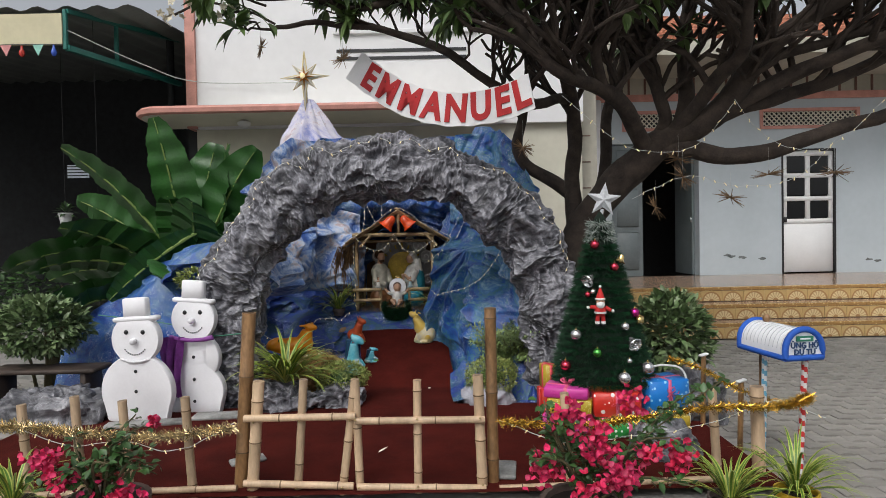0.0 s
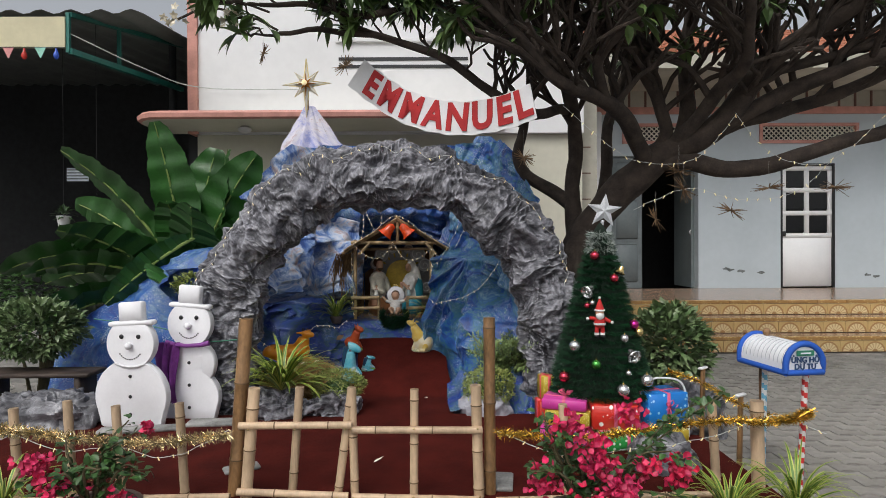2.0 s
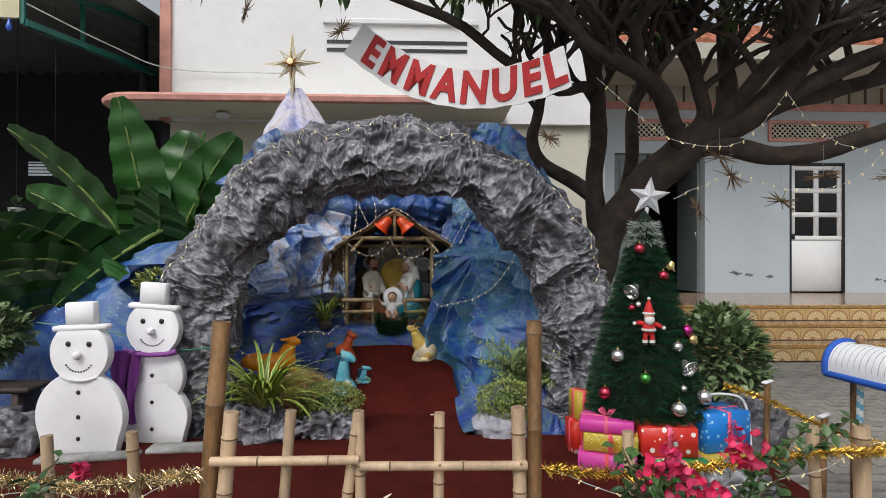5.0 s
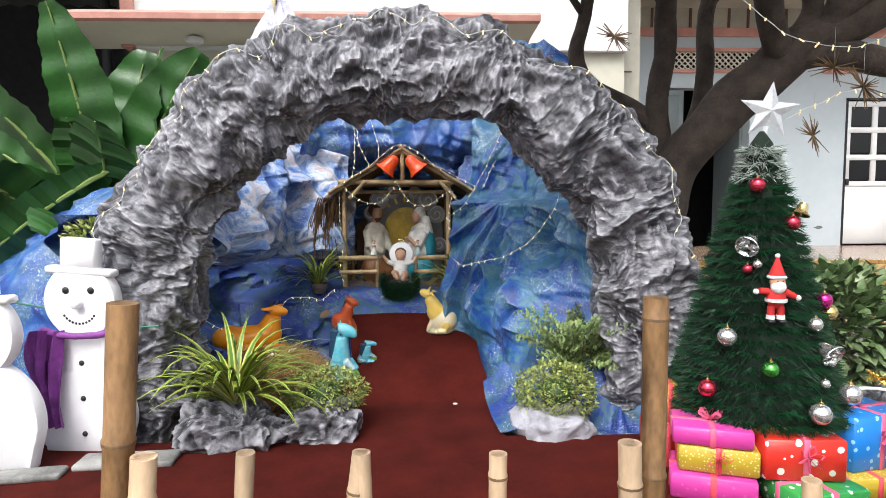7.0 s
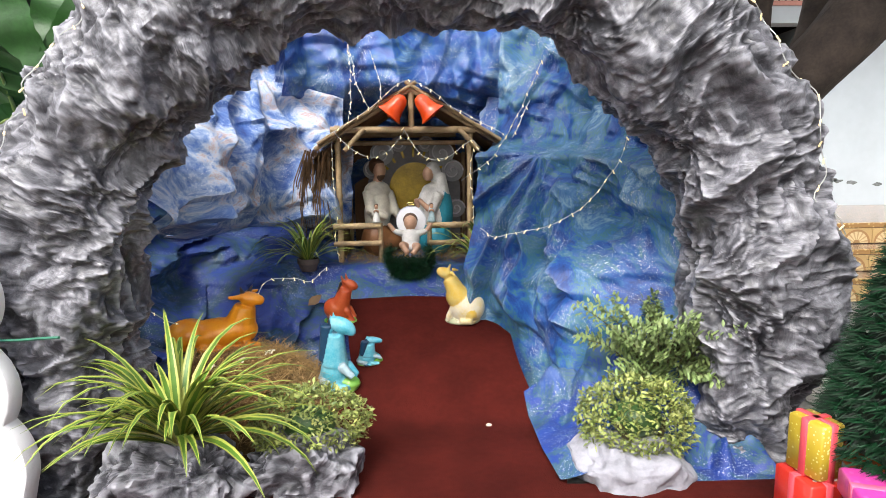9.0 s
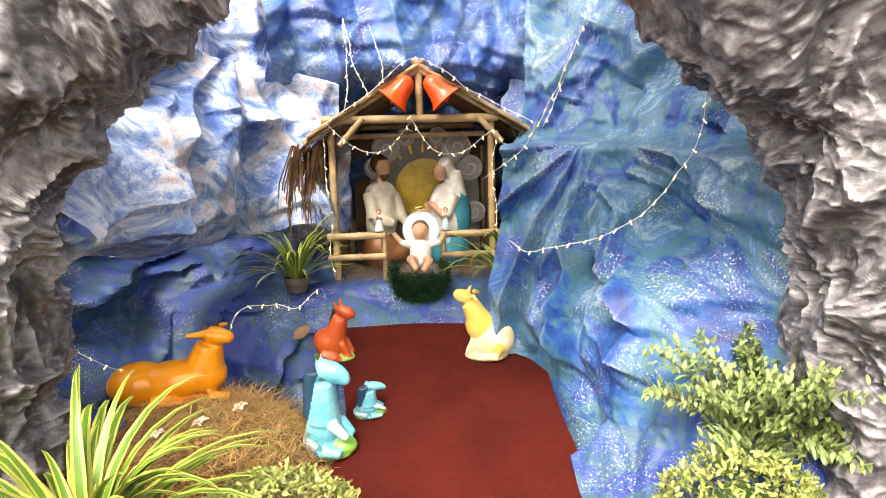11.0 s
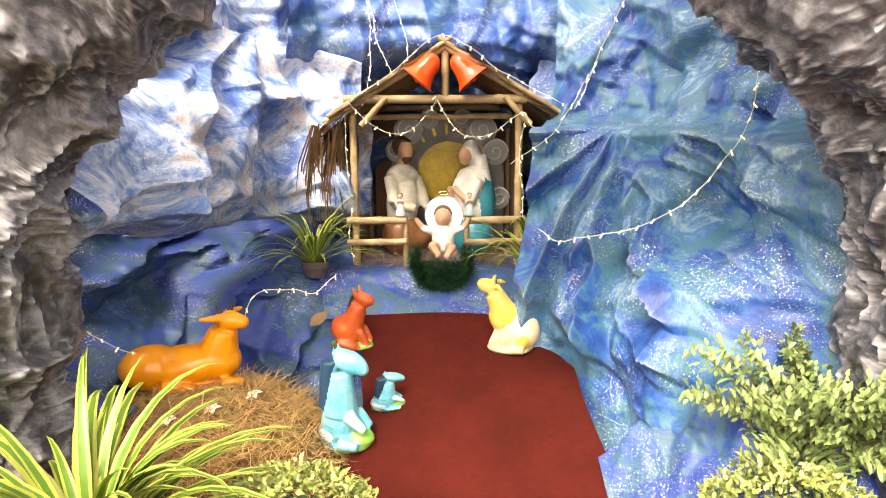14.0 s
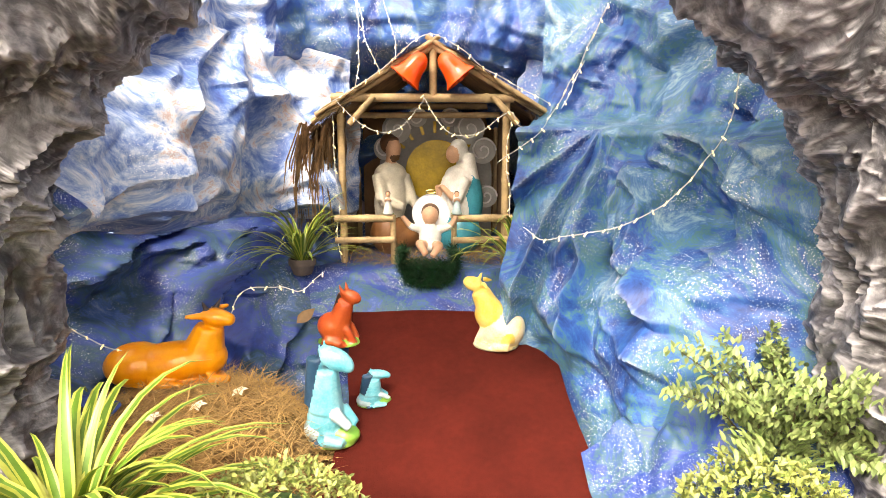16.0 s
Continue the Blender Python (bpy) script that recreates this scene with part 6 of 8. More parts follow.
def horse(name, label, m, big):
    figure(name, label, "figurine", [
        ("e", (0, 0, 0.014), (0.085, 0.06, 0.016), Z3, 2), ("e", (0.045, 0.0, 0.035), (0.05, 0.04, 0.03), Z3, 2), ("e", (-0.015, 0, 0.085), (0.058, 0.052, 0.075), (0, 12, 0), 0), ("e", (-0.035, 0, 0.05), (0.05, 0.055, 0.045), Z3, 3),
        ("t", (-0.012, 0, 0.12), (0.0, 0, 0.25), 0.056, 0.036, 0), ("e", (0.03, 0, 0.285), (0.062, 0.03, 0.034), (0, 24, 0), 0), ("e", (0.068, 0, 0.262), (0.022, 0.02, 0.02), Z3, 0),
        ("t", (-0.03, -0.012, 0.29), (-0.05, -0.02, 0.14), 0.026, 0.022, 1), ("t", (-0.005, -0.015, 0.30), (-0.012, -0.018, 0.335), 0.009, 0.004, 0), ("t", (-0.005, 0.015, 0.30), (-0.012, 0.018, 0.335), 0.009, 0.004, 0),
        ("t", (0.03, -0.03, 0.12), (0.075, -0.03, 0.075), 0.02, 0.014, 3), ("t", (0.03, 0.03, 0.11), (0.075, 0.025, 0.06), 0.02, 0.014, 0), ("t", (-0.05, 0.0, 0.06), (-0.02, -0.06, 0.02), 0.018, 0.012, 1), ("t", (0.0, -0.05, 0.04), (0.06, -0.05, 0.03), 0.022, 0.014, 0)],
        [G_BLUE, G_NAVY, G_GRASS, G_PALE], m, 0.005 if big else 0.006)
horse("horse_figure", "turquoise glazed figure of a sitting horse on green grass", pose(-0.82, 5.26, 0.115, 4, 0, -12) @ Matrix.Scale(1.13, 4), True)
horse("foal_figure", "small turquoise glazed figure of a lying foal", pose(-0.69, 5.41, 0.19, 8, 0, 15) @ Matrix.Diagonal((0.75, 0.66, 0.44, 1)), False)
figure("fox_figure", "red-orange glazed figure of a sitting calf", "figurine", [
    ("e", (0, 0, 0.012), (0.085, 0.06, 0.014), Z3, 1), ("e", (-0.02, 0, 0.065), (0.062, 0.05, 0.055), (0, 25, 0), 0), ("t", (0.0, 0, 0.08), (0.035, 0, 0.165), 0.045, 0.028, 0), ("e", (0.058, 0, 0.185), (0.036, 0.024, 0.024), (0, 25, 0), 0),
    ("t", (0.03, -0.015, 0.2), (0.02, -0.02, 0.235), 0.011, 0.004, 0), ("t", (0.035, 0.015, 0.2), (0.03, 0.02, 0.235), 0.011, 0.004, 0), ("t", (0.035, -0.02, 0.07), (0.06, -0.02, 0.02), 0.016, 0.012, 0), ("t", (0.035, 0.02, 0.07), (0.06, 0.02, 0.02), 0.016, 0.012, 0), ("t", (-0.04, -0.04, 0.03), (0.03, -0.05, 0.02), 0.022, 0.014, 0), ("t", (0.02, 0, 0.2), (-0.02, 0.0, 0.10), 0.014, 0.012, 2)],
    [G_RED, G_GRASS, G_DARK], pose(-0.865, 5.72, 0.32, 6, 0, -10) @ Matrix.Scale(1.16, 4))
figure("lamb_figure", "yellow and white glazed figure of a sitting lamb", "figurine", [
    ("e", (0, 0, 0.014), (0.095, 0.065, 0.018), Z3, 2), ("e", (0.03, 0, 0.085), (0.088, 0.07, 0.085), (0, -18, 0), 1), ("e", (-0.015, -0.01, 0.14), (0.062, 0.052, 0.066), (0, -20, 0), 0), ("t", (-0.02, -0.01, 0.16), (-0.055, -0.015, 0.235), 0.050, 0.036, 0),
    ("e", (-0.078, -0.02, 0.262), (0.042, 0.026, 0.028), (0, 25, 12), 0), ("t", (-0.04, -0.035, 0.27), (-0.015, -0.06, 0.258), 0.012, 0.006, 0), ("t", (-0.045, 0.015, 0.27), (-0.02, 0.04, 0.26), 0.012, 0.006, 0), ("t", (-0.055, -0.02, 0.285), (-0.045, -0.02, 0.31), 0.009, 0.005, 0),
    ("e", (0.05, -0.04, 0.07), (0.038, 0.03, 0.042), Z3, 0), ("t", (-0.03, -0.03, 0.10), (-0.065, -0.035, 0.03), 0.018, 0.014, 1), ("t", (-0.03, 0.03, 0.10), (-0.065, 0.03, 0.03), 0.018, 0.014, 1), ("t", (0.06, -0.05, 0.03), (0.0, -0.06, 0.025), 0.022, 0.014, 1)],
    [G_YEL, G_WHITE, glaze("mossy_glaze", (0.45, 0.45, 0.28))], pose(-0.21, 5.69, 0.315, 6, 0, -14) @ Matrix.Scale(1.08, 4))
at_hut(figure("joseph_statue", "painted plaster statue of a kneeling bearded man in a cream robe", "statue", [
    ("e", (0, 0, 0.10), (0.11, 0.10, 0.11), Z3, 2), ("e", (0.0, 0, 0.27), (0.085, 0.075, 0.16), (0, 6, 0), 1), ("e", (0.0, 0, 0.40), (0.085, 0.06, 0.06), Z3, 1), ("t", (-0.07, -0.01, 0.40), (-0.07, -0.06, 0.27), 0.034, 0.03, 1), ("t", (-0.07, -0.06, 0.27), (0.03, -0.09, 0.24), 0.028, 0.022, 1),
    ("t", (0.075, 0, 0.39), (0.10, -0.05, 0.26), 0.032, 0.028, 1), ("t", (0.10, -0.05, 0.26), (0.13, -0.07, 0.20), 0.022, 0.016, 3), ("t", (0, 0, 0.44), (0.005, -0.005, 0.49), 0.028, 0.026, 3), ("e", (0.010, -0.022, 0.525), (0.038, 0.042, 0.052), Z3, 3), ("e", (0.0, 0.012, 0.55), (0.046, 0.045, 0.052), Z3, 4), ("e", (0.008, -0.02, 0.57), (0.032, 0.03, 0.016), Z3, 4), ("e", (0.012, -0.035, 0.49), (0.026, 0.02, 0.028), Z3, 4), ("e", (0.05, -0.05, 0.08), (0.09, 0.06, 0.06), Z3, 2)],
    [G_ROBE, G_ROBE, G_BROWN, G_SKIN, G_HAIR], pose(-0.70, 6.25, 0.675, 0, 0, 28), 0.007))
at_hut(figure("mary_statue", "painted statue of a praying woman in white veil and teal cloak", "statue", [
    ("e", (0, 0, 0.10), (0.11, 0.10, 0.11), Z3, 2), ("e", (0, 0, 0.26), (0.08, 0.072, 0.15), (0, -6, 0), 1), ("e", (0.03, 0.02, 0.28), (0.082, 0.07, 0.17), (0, -4, 0), 2), ("e", (-0.01, 0, 0.39), (0.075, 0.055, 0.055), Z3, 1), ("t", (-0.05, -0.03, 0.38), (-0.075, -0.07, 0.27), 0.03, 0.026, 1), ("t", (-0.07, -0.07, 0.27), (-0.08, -0.09, 0.35), 0.02, 0.014, 3), ("t", (0.05, -0.03, 0.38), (0.02, -0.08, 0.27), 0.03, 0.026, 1), ("t", (0.02, -0.08, 0.27), (-0.06, -0.095, 0.35), 0.02, 0.013, 3),
    ("e", (-0.024, -0.034, 0.498), (0.034, 0.036, 0.046), Z3, 3), ("e", (-0.012, 0.008, 0.515), (0.048, 0.05, 0.06), (12, 0, 0), 1), ("t", (0.03, 0.02, 0.50), (0.06, 0.02, 0.34), 0.034, 0.04, 1), ("e", (-0.01, -0.02, 0.535), (0.034, 0.03, 0.02), Z3, 1)],
    [G_ROBE, G_VEIL, G_TEAL, G_SKIN], pose(-0.35, 6.22, 0.675, 0, 0, -28), 0.007))
at_hut(figure("infant_statue", "painted infant statue with spread arms in a white shirt", "statue", [
    ("e", (0, 0, 0.075), (0.05, 0.042, 0.062), Z3, 0), ("e", (0, -0.004, 0.17), (0.037, 0.038, 0.043), Z3, 1), ("e", (0, 0.01, 0.185), (0.041, 0.04, 0.04), Z3, 2), ("t", (-0.04, 0, 0.11), (-0.085, -0.01, 0.12), 0.02, 0.015, 0), ("t", (-0.085, -0.01, 0.12), (-0.12, -0.015, 0.165), 0.014, 0.011, 1), ("t", (0.04, 0, 0.11), (0.085, -0.01, 0.12), 0.02, 0.015, 0), ("t", (0.085, -0.01, 0.12), (0.115, -0.015, 0.165), 0.014, 0.011, 1),
    ("t", (-0.025, -0.02, 0.03), (-0.045, -0.07, 0.045), 0.025, 0.02, 1), ("t", (-0.045, -0.07, 0.045), (-0.015, -0.085, -0.005), 0.018, 0.014, 1), ("t", (0.025, -0.02, 0.03), (0.04, -0.07, 0.035), 0.025, 0.02, 1), ("t", (0.04, -0.07, 0.035), (0.01, -0.09, -0.012), 0.018, 0.013, 1), ("e", (0, 0, 0.03), (0.055, 0.045, 0.03), Z3, 0)],
    [G_VEIL, G_SKIN, G_HAIR], pose(-0.49, 5.78, 0.75, -12, 0, 0), 0.005))
hal = at_hut(thing("halo", "round pale foam halo with a dotted rim behind the infant", "halo", pose(-0.487, 5.825, 0.925, -10, 0, 0) @ Matrix.Scale(0.93, 4)))
Mesh().lathe([(0.0, -0.004), (0.084, -0.004), (0.088, 0.0), (0.084, 0.004), (0.0, 0.004)], 40, R=rotm(90, 0, 0)).ob("disc", FOAM, hal)
Mesh().tube([(0.086 * math.cos(a / 20 * math.pi), -0.004, 0.086 * math.sin(a / 20 * math.pi)) for a in range(41)], 0.003, 5).ob("rim", SILVER, hal)
Mesh().tube([(0.022 * math.cos(a / 20 * math.pi), -0.012, 0.098 + 0.008 * math.sin(a / 20 * math.pi)) for a in range(41)], 0.003, 5).ob("ring", GOLD_S, hal, "small gold ring")
for x, c2, lab in ((-0.685, G_VEIL, "small white angel figurine with a green base on the rail"), (-0.372, G_PALE, "small pale blue angel figurine with a green base on the rail")):
    at_hut(figure("angel_figure", lab, "figurine", [("e", (0, 0, 0.006), (0.026, 0.02, 0.008), Z3, 2), ("t", (0, 0, 0.005), (0, 0, 0.06), 0.024, 0.013, 0), ("e", (0, -0.002, 0.065), (0.018, 0.013, 0.016), Z3, 0), ("e", (0, -0.002, 0.092), (0.011, 0.011, 0.013), Z3, 1), ("e", (0, 0.003, 0.097), (0.012, 0.011, 0.012), Z3, 3), ("t", (-0.012, -0.01, 0.065), (0, -0.018, 0.075), 0.006, 0.005, 1), ("t", (0.012, -0.01, 0.065), (0, -0.018, 0.075), 0.006, 0.005, 1)],
           [c2, G_SKIN, G_GRASS, G_HAIR], pose(x, 5.95, 0.903), 0.0028, "angel figurines"))

# painted board behind the figures: yellow sun disc and curled clouds
FOIL_Y = mat("wrinkled_yellow_foil", (0.50, 0.33, 0.02), 0.3, 0.25, var=0.25, scale=9, bump=0.8, bscale=9)
CLOUD = mat("grey_white_cloud_board", (0.52, 0.53, 0.55), 0.7, var=0.12)
brd = at_hut(thing("cloud_board", "painted board with a yellow foil disc and curled clouds", "board"))
arc = [(0.30 * math.cos(math.pi * i / 24), 0.30 * math.sin(math.pi * i / 24)) for i in range(25)]
Mesh().prism([(HX + x, 1.06 + z) for x, z in arc] + [(HX - 0.30, 0.72), (HX + 0.30, 0.72)], HY + 0.44, HY + 0.455).ob("panel", mat("grey_board", (0.30, 0.30, 0.31), 0.8), brd, smooth=False)
Mesh().lathe([(0.0, 0.006), (0.165, 0.006), (0.165, 0.0)], 40, (HX + 0.01, HY + 0.43, 1.08), rotm(90, 0, 0)).ob("disc", FOIL_Y, brd)
for i, (x, z, r) in enumerate(((-0.20, 1.30, 0.075), (0.18, 1.30, 0.08), (-0.26, 1.20, 0.06), (0.25, 1.19, 0.07), (-0.09, 1.36, 0.05), (0.08, 1.36, 0.05), (-0.24, 0.95, 0.06), (0.27, 0.95, 0.06))):
    c = Mesh().lathe([(0.0, 0.006), (r, 0.006), (r, 0.0)], 24, (HX + x, HY + 0.42, z), rotm(90, 0, 0))
    c.ob("cloud", CLOUD, brd)
    Mesh().tube([(HX + x + r * (1 - a / 26) * math.cos(a * 0.42), HY + 0.411, z + r * (1 - a / 26) * math.sin(a * 0.42)) for a in range(25)], 0.005, 5).ob("curl", FOAM, brd)
for i in range(9):
    a = radians(20 + 140 * i / 8)
    Mesh().box((HX + 0.23 * math.cos(a), HY + 0.425, 1.08 + 0.23 * math.sin(a)), (0.06, 0.004, 0.016), rotm(0, -math.degrees(a), 0)).ob("ray", FOIL_Y, brd, smooth=False)

# red bells at the gable
BELL_R = mat("red_translucent_plastic", (0.85, 0.085, 0.015), 0.15, var=0.1)
for s, lab in ((-1, "shiny red plastic bell hung in the gable"), (1, "shiny red plastic bell hung in the gable")):
    b = at_hut(thing("red_bell", lab, "bell", pose(HX + s * 0.035, HY - 0.075, 1.60, 0, -s * 40, 0) @ Matrix.Scale(1.15, 4), "gable bells"))
    prof = [(0.006, 0.0), (0.024, -0.008), (0.036, -0.03), (0.042, -0.065), (0.052, -0.095), (0.068, -0.115), (0.066, -0.118), (0.048, -0.098), (0.038, -0.065), (0.03, -0.03), (0.004, -0.012)]
    Mesh().lathe(prof, 24).ob("bell_body", BELL_R, b)
    Mesh().ell((0, 0, -0.11), 0.015).ob("clapper", BELL_R, b)

# green tinsel wreath under the infant
wr = at_hut(thing("tinsel_wreath", "dark green tinsel wreath round the infant", "wreath"))
wm = Mesh()
for i in range(5200):
    a = radians(rx.uniform(150, 390))
    p = Vector((-0.497 + 0.115 * math.cos(a), 5.74 + rx.uniform(-0.03, 0.03), 0.735 + 0.105 * math.sin(a)))
    if rx.random() < 0.3:
        p = Vector((-0.497 + rx.uniform(-0.09, 0.09), 5.74 + rx.uniform(-0.02, 0.03), 0.70 + rx.uniform(-0.06, 0.03)))
    d = Vector((rx.gauss(0, 1), rx.gauss(0, 1), rx.gauss(0, 1))).normalized()
    s = d.orthogonal().normalized() * 0.0016
    wm.add([p - s, p + s, p + d * 0.046], [(0, 1, 2)])
wo = wm.ob("tinsel", TINSEL_G, wr, smooth=False)
wo["kind"] = "stuff"
Mesh().tube([(-0.497 + 0.115 * math.cos(radians(a)), 5.74, 0.735 + 0.105 * math.sin(radians(a))) for a in range(150, 391, 12)], 0.015, 6).ob("wreath_core", TINSEL_G, wr)

# ---- straw ----
def mound_z(x, y):
    q = ((x + 1.30) / 0.50) ** 2 + ((y - 5.22) / 0.50) ** 2
    return 0.30 * max(0, 1 - q ** 1.6)
mm = Mesh()
n = 44
for j in range(n + 1):
    for i in range(n + 1):
        x, y = -1.30 + 0.56 * (2 * i / n - 1), 5.25 + 0.54 * (2 * j / n - 1)
        mm.v.append((x, y, max(0.004, mound_z(x, y) + 0.025 * noise.noise((x * 9, y * 9, 0)) - 0.005)))
for j in range(n):
    for i in range(n):
        o = j * (n + 1) + i
        mm.f.append((o, o + 1, o + n + 2, o + n + 1)); mm.k.append(0)
straw_heap = thing("straw_mound", "heap of golden brown straw under the cow", "straw")
mm.ob("heap", mat("matted_straw", (0.30, 0.175, 0.07), 0.95, var=0.3, scale=30, bump=1.0, bscale=70), straw_heap)
def strew(count, place, length, name="strands", parent=None):
    m = Mesh()
    for i in range(count):
        p = place()
        a = rx.uniform(0, 6.2832)
        L = length * rx.uniform(0.5, 1.2)
        d = Vector((math.cos(a), math.sin(a), rx.gauss(0, 0.28))) * L
        side = Vector((-d.y, d.x, 0)).normalized() * 0.0013
        mid = p + d * 0.5 + Vector((0, 0, rx.uniform(0, 0.012)))
        e = p + d
        m.add([p - side, p + side, mid + side, mid - side, e], [(0, 1, 2, 3), (3, 2, 4)])
    o = m.ob(name, STRAW, parent, smooth=False)
    o["kind"] = "stuff"
def on_mound():
    while True:
        x, y = rx.uniform(-1.81, -0.79), rx.uniform(4.75, 5.75)
        z = mound_z(x, y)
        if z > 0.02:
            return Vector((x, y, z + rx.uniform(-0.005, 0.02)))
strew(9000, on_mound, 0.11, parent=straw_heap)
hs = at_hut(thing("hut_straw", "loose golden straw on the floor of the hut", "straw"))
strew(2200, lambda: Vector((rx.uniform(-0.92, -0.12), rx.uniform(5.92, 6.4), 0.655 + rx.random() ** 2 * 0.05)), 0.10, parent=hs)
Mesh().box((HX, 6.2, 0.645), (0.84, 0.55, 0.03)).ob("hut_floor", mat("matted_hut_straw", (0.28, 0.17, 0.07), 0.95, var=0.3, scale=30, bump=0.8), hs, smooth=False)

# fallen frangipani flowers
PETAL = mat("white_petal", (0.8, 0.76, 0.62), 0.6, var=0.05)
for x, y in ((-1.13, 5.25), (-1.22, 5.12), (-1.33, 5.05), (-1.66, 5.15)):
    f = thing("fallen_flower", "fallen white frangipani flower with five petals", "flower", pose(x, y, mound_z(x, y) + 0.02, 15, 5, 50 * x), "fallen flowers")
    pm = Mesh()
    for i in range(5):
        a = i * 1.2566
        pm.leaf((0, 0, 0), (math.cos(a), math.sin(a), 0.35), (0, 0, 1), 0.03, 0.022, curl=0.3)
    pm.ob("petals", PETAL, f)

# ---- plants ----
VAR_EDGE = mat("cream_leaf_margin", (0.42, 0.46, 0.09), 0.42, var=0.2, island=0.2)
VAR_MID = mat("green_leaf_stripe", (0.09, 0.20, 0.02), 0.42, var=0.2)
POT_W, POT_B = mat("white_plastic_pot", (0.62, 0.62, 0.62), 0.5, var=0.08), mat("dark_clay_pot", (0.13, 0.10, 0.09), 0.8, var=0.2)
SOIL = mat("dark_soil", (0.03, 0.022, 0.016), 0.95)
POT_Y = mat("yellow_plastic_pot", (0.62, 0.42, 0.03), 0.5, var=0.1)
def pot(parent, c, r, h, m):
    Mesh().lathe([(r * 0.7, 0), (r * 0.75, 0.004), (r * 0.97, h - 0.03), (r * 1.07, h - 0.028), (r * 1.07, h), (r * 0.95, h), (r * 0.93, h - 0.03), (0.01, h - 0.03)], 22, c).ob("pot", m, parent)
    Mesh().lathe([(r * 0.93, h - 0.028), (0.005, h - 0.02)], 16, c).ob("soil", SOIL, parent)
def spider_plant(label, c, n, L, w, seed, potr=0, poth=0, potm=POT_W, zmin=0.05):
    rr = random.Random(seed)
    t = thing("spider_plant", label, "plant", group="striped spider plants")
    if "hut" in label:
        at_hut(t)
    if potr:
        pot(t, (c[0], c[1], c[2] - poth), potr, poth, potm)
    for i in range(n):
        m = Mesh()
        a = rr.uniform(0, 6.2832)
        rise = rr.uniform(0.45, 1.5)
        m.blade((c[0] + 0.02 * math.cos(a), c[1] + 0.02 * math.sin(a), c[2] - 0.01), a, L * rr.uniform(0.6, 1.1), w * rr.uniform(0.7, 1.1), rise, rr.uniform(1.2, 2.5) * (0.6 + rise * 0.4), 8, 0.3, 0, 1)
        m.v = [(x, y, max(z, zmin)) for x, y, z in m.v]
        m.ob("leaf", [VAR_EDGE, VAR_MID], t)
spider_plant("large yellow-green striped spider plant in the rock trough", (-1.24, 4.50, 0.25), 105, 0.54, 0.0195, 1)
spider_plant("striped spider plant in a dark pot beside the hut", (-1.05, 5.80, 0.73), 56, 0.38, 0.011, 2, 0.055, 0.07, POT_B, 0.6)
spider_plant("striped spider plant beside the hut's post", (-0.12, 5.80, 0.72), 46, 0.36, 0.011, 3, 0.05, 0.06, POT_B, 0.6)
spider_plant("striped spider plant in a dark pot in front of the fence", (1.28, 2.62, 0.14), 48, 0.34, 0.010, 4, 0.09, 0.13, POT_B)
spider_plant("striped spider plant in a yellow pot in front of the fence", (1.62, 2.68, 0.14), 52, 0.36, 0.010, 5, 0.09, 0.13, POT_Y)
spider_plant("striped spider plant in a dark pot in front of the fence", (-2.05, 2.72, 0.14), 50, 0.36, 0.010, 6, 0.09, 0.13, POT_B)

# crumpled-paper rocks hiding the pots
def paper_rock(name, label, c, s, material=ROCK, k=1.0, flat=0.0):
    m = Mesh()
    n, q = 110, 54
    for j in range(q + 1):
        v = math.pi * j / q
        for i in range(n):
            a = 2 * math.pi * i / n
            d = Vector((math.sin(v) * math.cos(a), math.sin(v) * math.sin(a), -math.cos(v)))
            d = Vector([math.copysign(abs(t) ** 0.7, t) for t in d])
            p = Vector((d.x * s[0], d.y * s[1], d.z * s[2])) + Vector(c)
            p += d * k * (0.10 * (ridged(p, 4.0, 4) - 0.55) + 0.045 * (ridged(p, 11, 3) - 0.55))
            m.v.append((p.x, p.y, max(0.003, p.z)))
    for j in range(q):
        for i in range(n):
            m.f.append((j * n + i, j * n + (i + 1) % n, (j + 1) * n + (i + 1) % n, (j + 1) * n + i)); m.k.append(0)
    return tagged(m.ob(name, material), label, "rock", "crumpled paper rocks")
ROCK_D = cloth_mat("painted_dark_crumpled_paper", [(0.30, (0.03, 0.03, 0.035)), (0.48, (0.08, 0.08, 0.09)), (0.58, (0.2, 0.2, 0.22)), (0.72, (0.5, 0.5, 0.52))], 6, 0.45, 0.95)
WRAP = mat("white_crumpled_paper", (0.38, 0.38, 0.43), 0.75, var=0.15, scale=9, bump=0.9, bscale=24)
paper_rock("paper_rock", "grey crumpled paper rock round the spider plant's pot", (-1.26, 4.52, 0.10), (0.25, 0.14, 0.13))
paper_rock("paper_rock", "grey crumpled paper rock round the bush's pot", (-0.87, 4.60, 0.08), (0.20, 0.14, 0.12))
paper_rock("paper_rock", "white crumpled paper wrapped round a pot", (0.33, 4.60, 0.06), (0.21, 0.16, 0.09), WRAP, 0.5)
paper_rock("paper_rock", "dark crumpled paper rock by the fence", (1.75, 4.15, 0.16), (0.24, 0.16, 0.2), ROCK_D, 1.0)
paper_rock("paper_rock", "dark crumpled paper rock behind the pickets", (1.30, 3.45, 0.06), (0.18, 0.14, 0.14), ROCK_D, 0.9)
paper_rock("paper_rock", "dark crumpled paper rock on the yard", (-2.95, 4.35, 0.10), (0.42, 0.22, 0.16), ROCK_D, 1.0)

